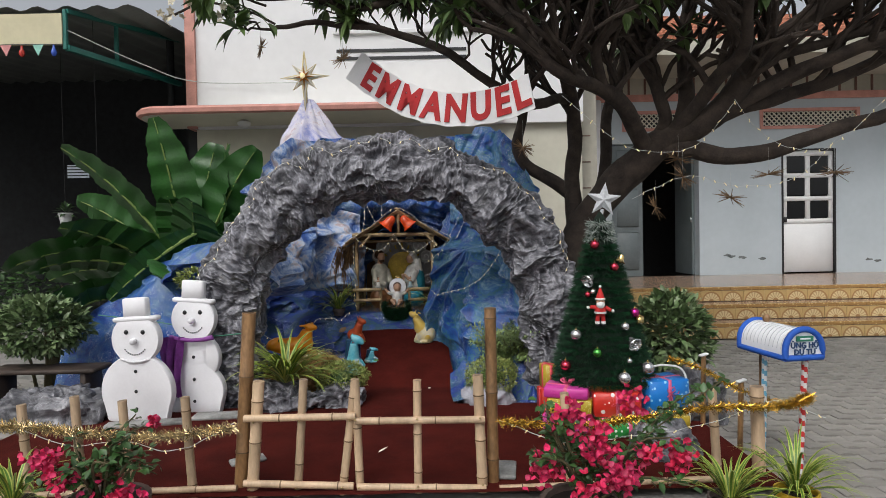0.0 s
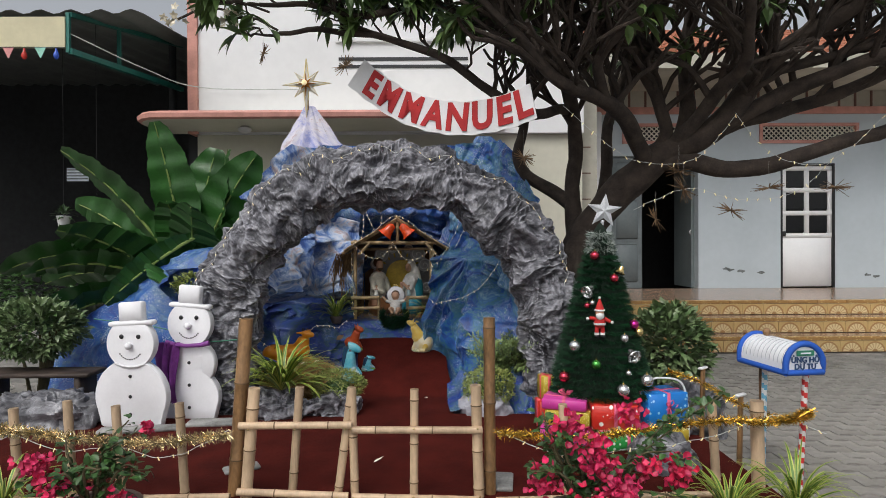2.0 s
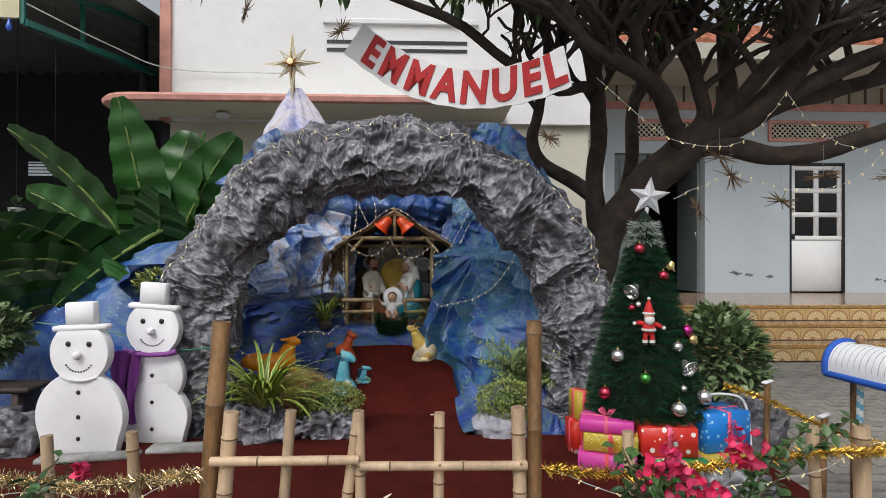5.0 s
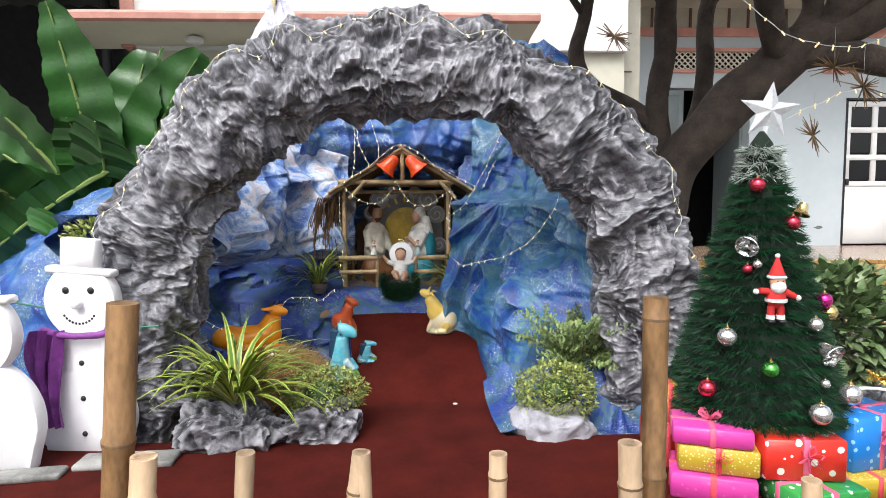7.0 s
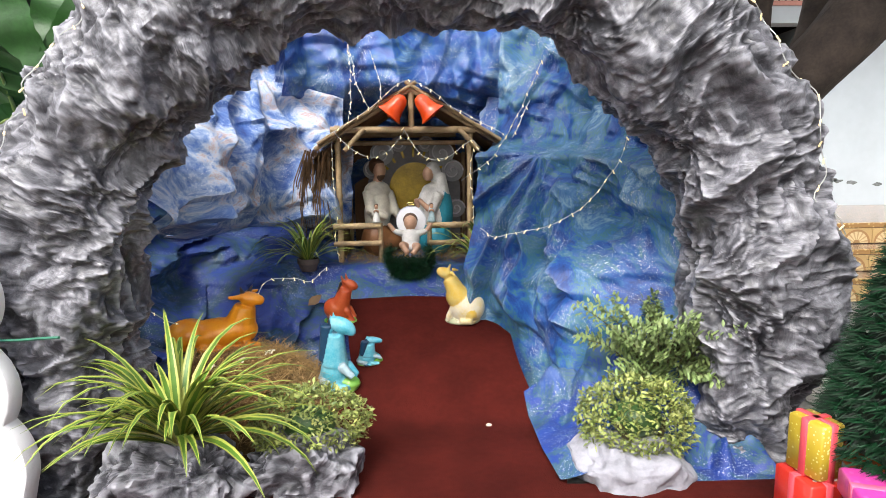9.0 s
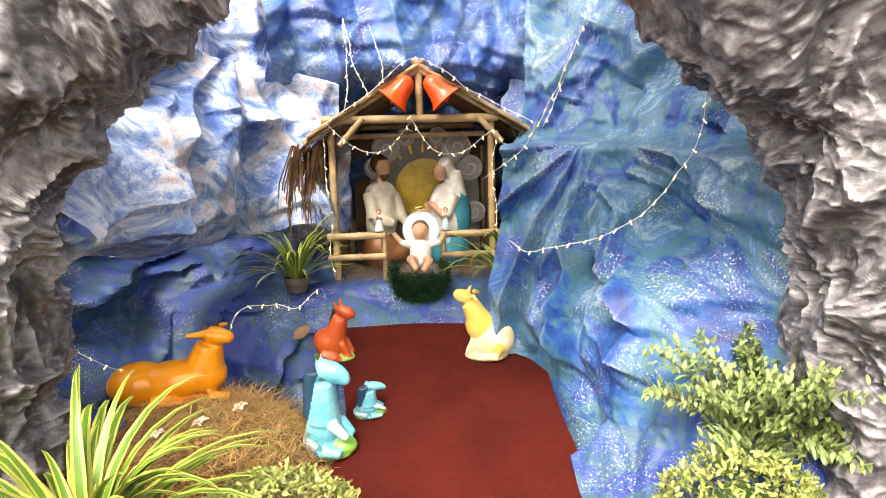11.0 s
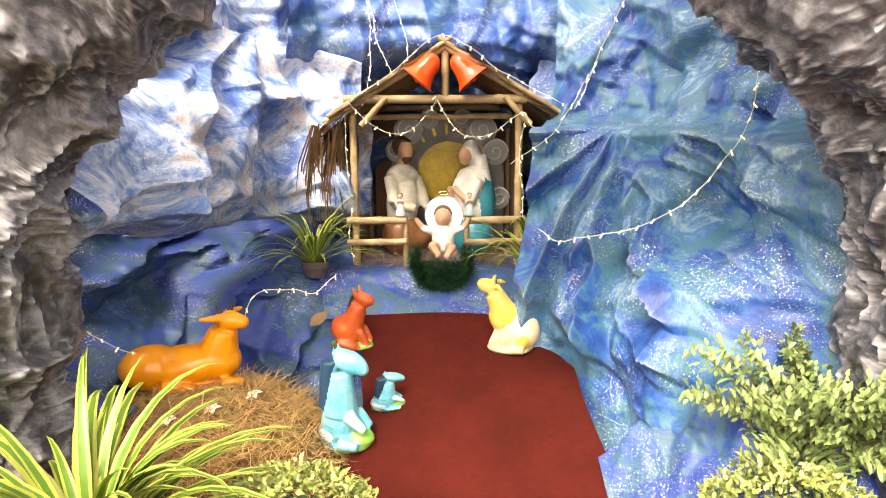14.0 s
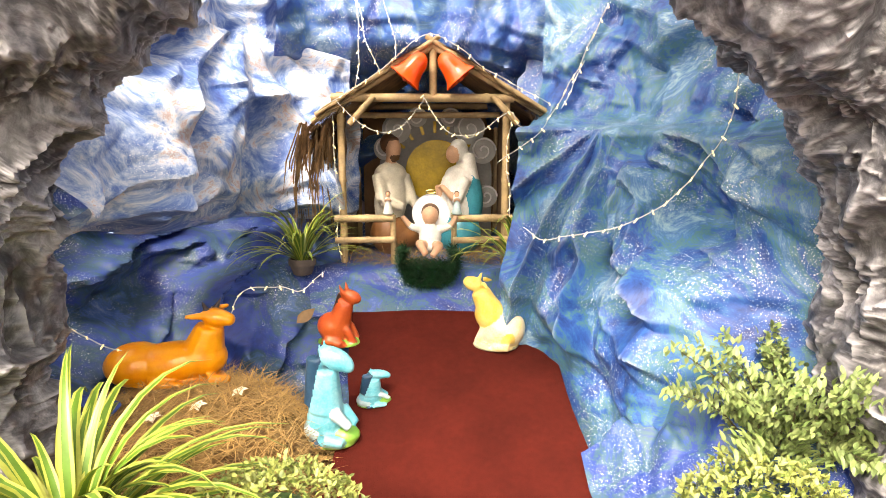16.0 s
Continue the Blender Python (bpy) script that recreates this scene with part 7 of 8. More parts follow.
BUSH_Y = mat("yellow_green_variegated_leaf", (0.40, 0.42, 0.13), 0.5, var=0.2, scale=30, island=0.45, col2=(0.10, 0.17, 0.035))
BUSH_C = mat("cream_variegated_leaf", (0.22, 0.27, 0.10), 0.5, var=0.2, scale=25, island=0.4, col2=(0.12, 0.2, 0.06))
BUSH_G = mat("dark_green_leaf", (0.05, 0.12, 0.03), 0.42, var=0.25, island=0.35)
BUSH_E = mat("pale_edged_leaf", (0.045, 0.10, 0.025), 0.4, var=0.3, island=0.35, col2=(0.20, 0.26, 0.13))
STEM = mat("green_brown_stem", (0.10, 0.085, 0.04), 0.8)
def bush(name, label, c, r, n, size, m, seed, group="", stems=0, up=0.3, shell=0.55):
    """A crown of single leaves round c."""
    rr = random.Random(seed)
    t = thing(name, label, "plant", group=group)
    g = Mesh()
    for i in range(n):
        d = Vector((rr.gauss(0, 1), rr.gauss(0, 1), rr.gauss(0, 1))).normalized()
        lump = 1 + 0.16 * noise.noise(d * 2.4 + Vector((seed, 0, 0)))
        k = (shell + (1 - shell) * rr.random() ** 0.5) * lump
        p = Vector(c) + Vector((d.x * r[0], d.y * r[1], d.z * r[2])) * k
        v = (d * (0.35 if shell > 0.6 else 1.0) + Vector((rr.gauss(0, 0.6), rr.gauss(0, 0.6), rr.gauss(0, 0.5) + up)))
        if p.z < 0.02:
            continue
        g.leaf(p, v, Vector((rr.gauss(0, .4), rr.gauss(0, .4), 1)), size * rr.uniform(0.7, 1.25), size * rr.uniform(0.4, 0.6), curl=0.2, n=2)
    o = g.ob("crown", m, t)
    o["kind"] = "stuff"
    # added dark ellipsoid fills the hollow crown and stands for its shaded inside
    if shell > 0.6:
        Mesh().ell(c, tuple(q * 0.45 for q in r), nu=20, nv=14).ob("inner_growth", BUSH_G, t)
    for i in range(stems):
        a = rr.uniform(0, 6.28)
        p0 = Vector((c[0] + 0.03 * math.cos(a), c[1] + 0.03 * math.sin(a), 0.0))
        p1 = Vector(c) + Vector((r[0] * 0.5 * math.cos(a), r[1] * 0.5 * math.sin(a), 0))
        Mesh().tube([p0, p0.lerp(p1, 0.5) + Vector((0.02, 0, 0.03)), p1], [0.016, 0.012, 0.008], 6).ob("stem", STEM, t)
    return t
bush("round_bush", "clipped round yellow-green variegated bush in a wrapped pot", (0.37, 4.66, 0.22), (0.215, 0.19, 0.15), 3600, 0.021, BUSH_Y, 21, "small clipped bushes", 3, shell=0.72)
bush("round_bush", "low spreading yellow-green variegated bush in the trough", (-0.84, 4.66, 0.23), (0.22, 0.16, 0.14), 3200, 0.021, BUSH_Y, 22, "small clipped bushes", 3, shell=0.7)
bush("topiary_bush", "round green potted shrub with pale-edged leaves", (-3.40, 4.9, 0.66), (0.36, 0.32, 0.24), 2000, 0.072, BUSH_E, 23, "", 7, shell=0.5)
bush("hedge_bush", "leafy green shrub with pale leaf edges behind the Christmas tree", (1.76, 4.5, 0.54), (0.29, 0.26, 0.34), 1900, 0.08, BUSH_E, 24, "", 6, shell=0.45)
bush("small_bush", "small yellow-green bush behind the snowman's hat", (-2.12, 4.95, 1.02), (0.15, 0.1, 0.10), 420, 0.04, BUSH_Y, 25, "", 0)
bush("dark_bush", "dark green shrub in the shade of the shed", (-5.3, 8.2, 0.75), (0.9, 0.6, 0.55), 1500, 0.10, BUSH_G, 26, "shaded shrubs", 4)
bush("dark_bush", "dark green shrub in the shade of the shed", (-4.3, 7.6, 0.55), (0.6, 0.5, 0.5), 1200, 0.09, BUSH_G, 27, "shaded shrubs", 4)
# arching shrub with small pale leaves in pairs
sh = thing("arching_shrub", "arching shrub with small cream variegated leaves", "plant")
rr = random.Random(8)
lm2 = Mesh()
for i in range(88):
    a = rr.uniform(0, 6.2832)
    base = Vector((0.56, 4.92, 0.12))
    reach = rr.uniform(0.08, 0.36)
    top = base + Vector((math.cos(a) * reach, math.sin(a) * reach * 0.7 - 0.04, rr.uniform(0.20, 0.50)))
    L = curve([base, base.lerp(top, 0.5) + Vector((0, 0, 0.09)), top], 14)
    Mesh().tube(L, [0.005 - 0.0003 * k for k in range(15)], 5).ob("stem", STEM, sh)
    for k in range(4, 15):
        d = (L[min(14, k + 1)] - L[k - 1]).normalized()
        for s in (-1, 1):
            for q in range(4):
                v = d * 0.5 + d.orthogonal() * s * rr.uniform(0.5, 1) + Vector((rr.uniform(-.5, .5), rr.uniform(-.5, .5), rr.uniform(-0.1, 0.5)))
                lm2.leaf(L[k] + Vector((rr.gauss(0, 0.012), rr.gauss(0, 0.012), rr.gauss(0, 0.01))), v, (0, 0, 1), rr.uniform(0.022, 0.036), rr.uniform(0.010, 0.015), n=2)
o = lm2.ob("leaves", BUSH_C, sh)
o["kind"] = "stuff"

# bougainvillea
BRACT = [mat("magenta_bract", (0.50, 0.008, 0.045), 0.55, var=0.2, island=0.4, col2=(0.55, 0.03, 0.13)), BUSH_G, STEM]
def bougainvillea(label, c, r, pot_c, clusters, seed, leaves_n):
    rr = random.Random(seed)
    t = thing("bougainvillea", label, "plant", group="potted bougainvilleas")
    pot(t, pot_c, 0.19, 0.20, mat("rough_clay_pot", (0.17, 0.12, 0.10), 0.9, var=0.2))
    P0 = Vector(pot_c) + Vector((0, 0, 0.17))
    fl, lv = Mesh(), Mesh()
    for i in range(16):
        d = Vector((rr.uniform(-1, 1) * r[0], rr.uniform(-1, 1) * r[1], rr.uniform(-0.6, 1) * r[2]))
        e = Vector(c) + d
        L = curve([P0, P0.lerp(e, 0.5) + Vector((rr.uniform(-.05, .05), rr.uniform(-.05, .05), 0.10)), e], 12)
        Mesh().tube(L, [0.009 - 0.0005 * k for k in range(13)], 5).ob("branch", STEM, t)
        for k in range(3, 13):
            for q in range(leaves_n):
                v = Vector((rr.gauss(0, 1), rr.gauss(0, 1), rr.gauss(0, 0.7)))
                lv.leaf(L[k] + v * 0.012, v, (rr.gauss(0, .3), rr.gauss(0, .3), 1), rr.uniform(0.03, 0.055), rr.uniform(0.022, 0.036), n=2)
    for cc, n, rad in clusters:
        for i in range(int(n * 1.35)):
            d = Vector((rr.gauss(0, 1), rr.gauss(0, 1), rr.gauss(0, 1)))
            p = Vector(cc) + d * rad * 0.36
            f = Vector((rr.gauss(0, 1), rr.gauss(0, 1) - 0.5, rr.gauss(0, 1))).normalized()
            o1 = f.orthogonal().normalized()
            o2 = f.cross(o1)
            for a in (0, 2.09, 4.19):
                v = (o1 * math.cos(a) + o2 * math.sin(a)) + f * 0.55
                fl.leaf(p, v, f, rr.uniform(0.022, 0.032), rr.uniform(0.02, 0.028), curl=-0.25, n=2)
    o = lv.ob("leaves", BUSH_G, t)
    o["kind"] = "stuff"
    o = fl.ob("blossom", BRACT[0], t, "papery magenta bracts")
    o["kind"] = "stuff"
bougainvillea("bougainvillea with magenta bracts in a clay pot before the fence", (0.68, 2.52, 0.42), (0.34, 0.18, 0.24), (0.60, 2.48, 0.0),
              [((0.52, 2.42, 0.60), 34, 0.09), ((0.62, 2.40, 0.47), 46, 0.10), ((0.40, 2.42, 0.36), 34, 0.09), ((0.70, 2.36, 0.36), 46, 0.10), ((0.80, 2.48, 0.62), 22, 0.08), ((0.98, 2.44, 0.40), 30, 0.09), ((0.84, 2.42, 0.42), 20, 0.07), ((0.56, 2.34, 0.30), 26, 0.09)], 31, 3)
bougainvillea("bougainvillea with magenta bracts before the picket fence", (-1.58, 2.60, 0.36), (0.30, 0.15, 0.2), (-1.55, 2.58, 0.0),
              [((-1.74, 2.52, 0.40), 40, 0.09), ((-1.66, 2.52, 0.33), 34, 0.09), ((-1.42, 2.50, 0.24), 40, 0.10), ((-1.52, 2.46, 0.20), 30, 0.08), ((-1.30, 2.56, 0.56), 8, 0.04), ((-1.34, 2.5, 0.22), 22, 0.07)], 32, 2)
br = thing("bougainvillea_spray", "long leafy bougainvillea spray leaning out over the tinsel", "plant")
sl, sf = Mesh(), Mesh()
for pts in (((0.75, 2.5, 0.3), (1.0, 2.7, 0.5), (1.25, 2.85, 0.58)), ((0.7, 2.5, 0.3), (0.95, 2.75, 0.42), (1.15, 2.95, 0.44)), ((0.75, 2.55, 0.35), (1.05, 2.6, 0.55), (1.3, 2.7, 0.66))):
    L = curve(pts, 16)
    Mesh().tube(L, 0.004, 5).ob("branch", STEM, br)
    for k in range(3, 17):
        for q in range(3):
            v = Vector((rr.gauss(0, 1), rr.gauss(0, 1), rr.gauss(0, 0.6)))
            sl.leaf(L[k], v, (0, 0, 1), rr.uniform(0.035, 0.055), rr.uniform(0.026, 0.038), n=2)
o = sl.ob("leaves", BUSH_G, br)
o["kind"] = "stuff"

# banana plant
ban = thing("banana_plant", "banana plant with broad glossy torn leaves beside the arch", "plant")
rb = random.Random(4)
BRIB = mat("pale_leaf_rib", (0.22, 0.30, 0.08), 0.5)
def banana_leaf(base, tip_dir, L, w, droop, roll, seed):
    r2 = random.Random(seed)
    d = Vector(tip_dir).normalized()
    p = Vector(base)
    side0 = d.cross(Vector((0.15, 1, 0.25))).normalized()
    nrm = side0.cross(d)
    side = (side0 * math.cos(roll) + nrm * math.sin(roll)).normalized()
    n, c = 44, 6
    pts, rows = [], []
    for i in range(n + 1):
        u = i / n
        up = side.cross(d).normalized()
        ww = 1.3 * w * (math.sin(math.pi * min(1, u * 0.93 + 0.05)) ** 0.55)
        row = []
        for j in range(-c, c + 1):
            s = j / c
            q = p + side * s * ww + up * (0.35 * ww * abs(s) - 0.22 * ww * s * s) + up * (0.005 * (-1) ** i + 0.012 * math.sin(i * 0.9 + seed))
            row.append(q)
        rows.append(row)
        pts.append(p.copy())
        p = p + d * (L / n)
        d = (d + Vector((0, 0, -droop / n))).normalized()
        side = (side - d * side.dot(d)).normalized()
    m = Mesh()
    W = 2 * c + 1
    for row in rows:
        m.v += [tuple(q) for q in row]
    for i in range(n):
        torn_l, torn_r = r2.random() < 0.0, r2.random() < 0.0
        for j in range(W - 1):
            if (torn_l and j < c - 2) or (torn_r and j > c + 1):
                continue
            m.f.append((i * W + j, i * W + j + 1, (i + 1) * W + j + 1, (i + 1) * W + j)); m.k.append(0)
    lf_ = m.ob("leaf_blade", BANANA, ban)
    Mesh().tube(pts, [0.02 * (1 - 0.8 * i / n) for i in range(n + 1)], 6).ob("leaf_rib", BRIB, lf_)
BB = Vector((-2.75, 6.25, 0.0))
for i in range(3):
    Mesh().tube([BB + Vector((0.18 * i - 0.2, 0.1 * i, 0)), BB + Vector((0.2 * i - 0.25, 0.12 * i, 1.0))], [0.11, 0.075], 12).ob("stem", mat("banana_stem", (0.16, 0.2, 0.07), 0.6, var=0.3), ban)
for base, dr, L, w, dp, roll, sd in (
        ((-2.8, 6.2, 1.1), (-0.55, -0.15, 1.0), 1.65, 0.20, 0.7, 0.5, 1), ((-2.7, 6.2, 1.1), (-0.1, -0.15, 1.0), 1.55, 0.22, 0.5, 0.1, 2), ((-2.6, 6.2, 1.0), (0.35, -0.1, 1.0), 1.5, 0.21, 0.8, -0.3, 3),
        ((-2.85, 6.1, 0.95), (-1.0, -0.3, 0.85), 1.6, 0.19, 1.3, 0.5, 4), ((-2.8, 6.0, 0.9), (-0.8, -0.55, 0.8), 1.3, 0.17, 1.2, 0.3, 5), ((-2.8, 6.0, 0.9), (-0.45, -0.6, 0.9), 1.2, 0.19, 0.9, -0.1, 6),
        ((-2.55, 6.0, 0.9), (0.2, -0.5, 0.9), 1.15, 0.22, 0.8, 0.1, 7), ((-2.4, 6.1, 0.9), (0.55, -0.3, 0.9), 1.1, 0.20, 0.7, -0.2, 8), ((-2.9, 6.0, 0.8), (-0.9, -0.3, 0.25), 1.3, 0.17, 1.0, 0.4, 9),
        ((-2.85, 5.9, 0.75), (-0.6, -0.5, 0.35), 1.1, 0.15, 1.3, 0.2, 10), ((-2.6, 5.9, 0.8), (0.1, -0.6, 0.6), 0.9, 0.2, 1.2, 0.1, 11), ((-2.5, 6.2, 1.0), (0.15, 0.0, 1.0), 1.4, 0.18, 0.3, 0.9, 12), ((-2.95, 6.2, 0.9), (-1.0, 0.1, 0.5), 1.4, 0.18, 0.9, 0.6, 13)):
    banana_leaf(base, dr, L, w, dp, roll, sd)
    banana_leaf((base[0] + rb.uniform(-0.3, 0.2), base[1] + 0.25, base[2] - 0.1), (dr[0] + rb.uniform(-0.3, 0.3), dr[1] + 0.2, dr[2]), L * rb.uniform(0.75, 1.0), w * rb.uniform(0.9, 1.2), dp, roll + rb.uniform(-0.5, 0.3), sd + 40)

banana_leaf((-2.36, 5.62, 1.44), (-0.8, -0.25, -0.50), 1.0, 0.115, 0.35, 0.5, 77)


# ---- the hut and all that stands in it or hangs on it, set on the ledge ----
HUT_PLACE = Matrix.Translation((-0.525, 6.30, 1.375)) @ Matrix.Scale(1.1, 4) @ Matrix.Translation((0.5225, -5.98, -1.42))
for o in HUT_THINGS:
    o.matrix_basis = HUT_PLACE @ o.matrix_basis


# ---- porch doors and grilles ----
door = thing("door_1", "white metal door with six dark panes, closed", "door", kind="structure")
DX0, DX1, DZ0, DZ1 = 5.93, 6.80, 0.60, 2.70
Mesh().box(*span(DX0, DX1, FY + 0.03, FY + 0.07, DZ0, 1.45), ch=0.01).ob("lower_panel", WHITE_METAL, door)
for x0, x1 in ((DX0, DX0 + 0.07), (DX1 - 0.07, DX1), ((DX0 + DX1) / 2 - 0.04, (DX0 + DX1) / 2 + 0.04)):
    Mesh().box(*span(x0, x1, FY + 0.025, FY + 0.075, 1.45, DZ1), ch=0.006).ob("stile", WHITE_METAL, door)
for z in (1.45, 1.84, 2.24, 2.62):
    Mesh().box(*span(DX0, DX1, FY + 0.022, FY + 0.072, z, z + 0.08), ch=0.006).ob("rail", WHITE_METAL, door)
for i in range(2):
    for j in range(3):
        Mesh().box(((DX0 + 0.24 + 0.40 * i), FY + 0.055, 1.72 + 0.395 * j), (0.36, 0.008, 0.34)).ob("pane", GLASS_DARK, door, smooth=False)
for x in (5.905, 6.815):
    Mesh().box((x, FY + 0.05, 1.66), (0.03, 0.12, 2.15)).ob("frame", BLACK, door, smooth=False)
Mesh().box((6.36, FY + 0.05, 2.725), (0.94, 0.12, 0.03)).ob("frame", BLACK, door, smooth=False)
Mesh().box((5.96, FY + 0.01, 1.52), (0.05, 0.03, 0.09), ch=0.006).ob("lock", BLACK, door)
GREYDOOR = mat("grey_green_door_paint", (0.16, 0.19, 0.20), 0.5, var=0.12, scale=3)
d2 = thing("door_2", "grey double door, one leaf shut and one open to a dark room", "door", kind="structure")
Mesh().box(*span(2.97, 3.49, FY + 0.04, FY + 0.09, 0.585, 2.86)).ob("shut_leaf", GREYDOOR, d2, smooth=False)
for z0, z1 in ((0.7, 1.35), (1.45, 2.1), (2.2, 2.78)):
    Mesh().box(*span(3.04, 3.42, FY + 0.025, FY + 0.05, z0, z1), ch=0.012).ob("panel", GREYDOOR, d2)
Mesh().box((4.43, FY + 0.55, 1.72), (0.045, 0.75, 2.27)).ob("open_leaf", GREYDOOR, d2, smooth=False)
Mesh().ell((4.40, FY + 0.2, 1.55), (0.02, 0.02, 0.05)).ob("door_handle", SILV_S, d2)
def grille(name, x0, x1):
    g = thing(name, "pink-framed ventilation grille of pierced concrete lattice", "grille", kind="structure")
    z0, z1 = 3.09, 3.44
    for s in (span(x0, x1, FY - 0.03, FY + 0.06, z0, z0 + 0.05), span(x0, x1, FY - 0.03, FY + 0.06, z1 - 0.05, z1), span(x0, x0 + 0.05, FY - 0.028, FY + 0.06, z0 + 0.05, z1 - 0.05), span(x1 - 0.05, x1, FY - 0.028, FY + 0.06, z0 + 0.05, z1 - 0.05)):
        Mesh().box(*s).ob("frame", PINK, g, smooth=False)
    n = int((x1 - x0) / 0.085)
    for i in range(-3, n + 3):
        for s in (-1, 1):
            xa = x0 + 0.05 + i * 0.085
            p, q = Vector((xa, FY + 0.02 + 0.004 * s, z0 + 0.05)), Vector((xa + s * 0.25, FY + 0.02 + 0.004 * s, z1 - 0.05))
            lo, hi = x0 + 0.05, x1 - 0.05
            def cut(a, b):
                if a.x < lo:
                    a = a.lerp(b, (lo - a.x) / (b.x - a.x)) if b.x > lo else None
                elif a.x > hi:
                    a = a.lerp(b, (a.x - hi) / (a.x - b.x)) if b.x < hi else None
                return a
            p2, q2 = cut(p, q), cut(q, p)
            if p2 and q2 and (p2 - q2).length > 0.03:
                Mesh().tube([p2, q2], 0.013, 4).ob("lattice_bar", WALL_CREAM, g, smooth=False)
grille("grille_1", 5.52, 7.24)
grille("grille_2", 3.14, 4.60)
FLAKE = mat("bare_grey_plaster", (0.20, 0.22, 0.22), 0.9, var=0.3, scale=30)
rg = random.Random(3)
for x, z in ((4.95, 0.92), (5.02, 0.9), (5.2, 0.88), (7.4, 0.8), (7.55, 0.78), (5.55, 0.85)):
    k = [(x + rg.uniform(0.5, 1) * 0.08 * math.cos(a), z + rg.uniform(0.4, 1) * 0.035 * math.sin(a)) for a in [i * 0.63 for i in range(10)]]
    tagged(Mesh().prism(k, FY - 0.003, FY + 0.004).ob("flaked_patch", FLAKE, smooth=False), "patch where the blue paint has flaked off", "wall patch", kind="structure")

# fan tiles on the risers
def fan_mat():
    m = bpy.data.materials.new("yellow_fan_tile")
    m.use_nodes = True
    n, l = m.node_tree.nodes, m.node_tree.links
    b = n["Principled BSDF"]
    b.inputs["Roughness"].default_value = 0.3
    tc, sep = n.new("ShaderNodeTexCoord"), n.new("ShaderNodeSeparateXYZ")
    l.new(tc.outputs["Object"], sep.inputs[0])
    def mth(op, a, c=None):
        k = n.new("ShaderNodeMath")
        k.operation = op
        for i, v in enumerate((a, c)):
            if v is None:
                continue
            if isinstance(v, (int, float)):
                k.inputs[i].default_value = v
            else:
                l.new(v, k.inputs[i])
        return k.outputs[0]
    x, z = sep.outputs[0], mth("ADD", sep.outputs[2], 0.068)
    r = mth("SQRT", mth("ADD", mth("MULTIPLY", x, x), mth("MULTIPLY", z, z)))
    ang = mth("ARCTAN2", x, z)
    ray = mth("GREATER_THAN", mth("SINE", mth("MULTIPLY", ang, 15)), 0.35)
    ringv = mth("GREATER_THAN", mth("GREATER_THAN", r, 0.108), 0.5)
    ins = mth("LESS_THAN", r, 0.128)
    core_ = mth("LESS_THAN", r, 0.032)
    f1 = mth("MULTIPLY", mth("MAXIMUM", mth("MULTIPLY", ray, 0.6), ringv), ins)
    f1 = mth("MAXIMUM", f1, core_)
    mx = n.new("ShaderNodeMix")
    mx.data_type = "RGBA"
    l.new(f1, mx.inputs[0])
    mx.inputs[6].default_value, mx.inputs[7].default_value = (0.66, 0.53, 0.30, 1), (0.36, 0.20, 0.08, 1)
    mx2 = n.new("ShaderNodeMix")
    mx2.data_type = "RGBA"
    l.new(mth("MULTIPLY", mth("GREATER_THAN", r, 0.128), 0.8), mx2.inputs[0])
    l.new(mx.outputs[2], mx2.inputs[6])
    mx2.inputs[7].default_value = (0.50, 0.32, 0.12, 1)
    l.new(mx2.outputs[2], b.inputs["Base Color"])
    return m
FAN = fan_mat()
tile_me = Mesh().box((0, 0, 0), (0.286, 0.014, 0.138), ch=0.003).data("fan_tile", FAN, smooth=False)
BORDER = gift_mat("brown_border_tile", (0.36, 0.20, 0.07), (0.58, 0.42, 0.18), 26, 0.3)
bord_me = Mesh().box((0, 0, 0), (0.394, 0.03, 0.046), ch=0.004).data("border_tile", BORDER, smooth=False)
for y, z0, z1 in STEPS:
    for i in range(26):
        o = new("fan_tile", tile_me)
        o.matrix_basis = pose(1.6 + i * 0.29, y - 0.004, z0 + 0.074)
        o.parent = steps
    for i in range(18):
        o = new("border_tile", bord_me)
        o.matrix_basis = pose(1.7 + i * 0.398, y + 0.0, z1 - 0.022)
        o.parent = steps

# yard paving: wavy interlocking pavers
def paver_shape(m, x, y, k=0, h=0.0):
    W, D, a = 0.218, 0.105, 0.022
    pts = []
    for i in range(7):
        u = i / 6
        pts.append((-W / 2 + W * u, -D / 2 + a * math.sin(u * 2 * math.pi)))
    top = [(px_, py_ + D) for px_, py_ in reversed(pts)]
    o = pts + top
    n = len(o)
    vs = [(x + q[0] * 0.975, y + q[1] * 0.95, -0.011) for q in o] + [(x + q[0] * 0.97, y + q[1] * 0.93, h) for q in o]
    m.add(vs, [tuple(range(n, 2 * n))] + [(i, (i + 1) % n, n + (i + 1) % n, n + i) for i in range(n)], k)
pv = Mesh()
paver_shape(pv, 0, 0)
paver_me = pv.data("paver", PAVER, smooth=False)
rest = Mesh()
count = 0
for r in range(50):
    for i in range(40):
        x = 1.45 + i * 0.222 + (0.111 if r % 2 else 0)
        y = 2.3 + r * 0.109
        if y > 7.2:
            continue
        h = rg.uniform(-0.003, 0.001)
        if 1.78 < x < 4.4 and 3.3 < y < 6.1 and count < 300:
            o = new("paver", paver_me)
            o.matrix_basis = pose(x, y, h, rg.uniform(-0.5, 0.5), rg.uniform(-0.5, 0.5), 0)
            o.parent = pavement
            count += 1
        elif x > 1.78 or y > 4.5:
            paver_shape(rest, x, y, 0, h)
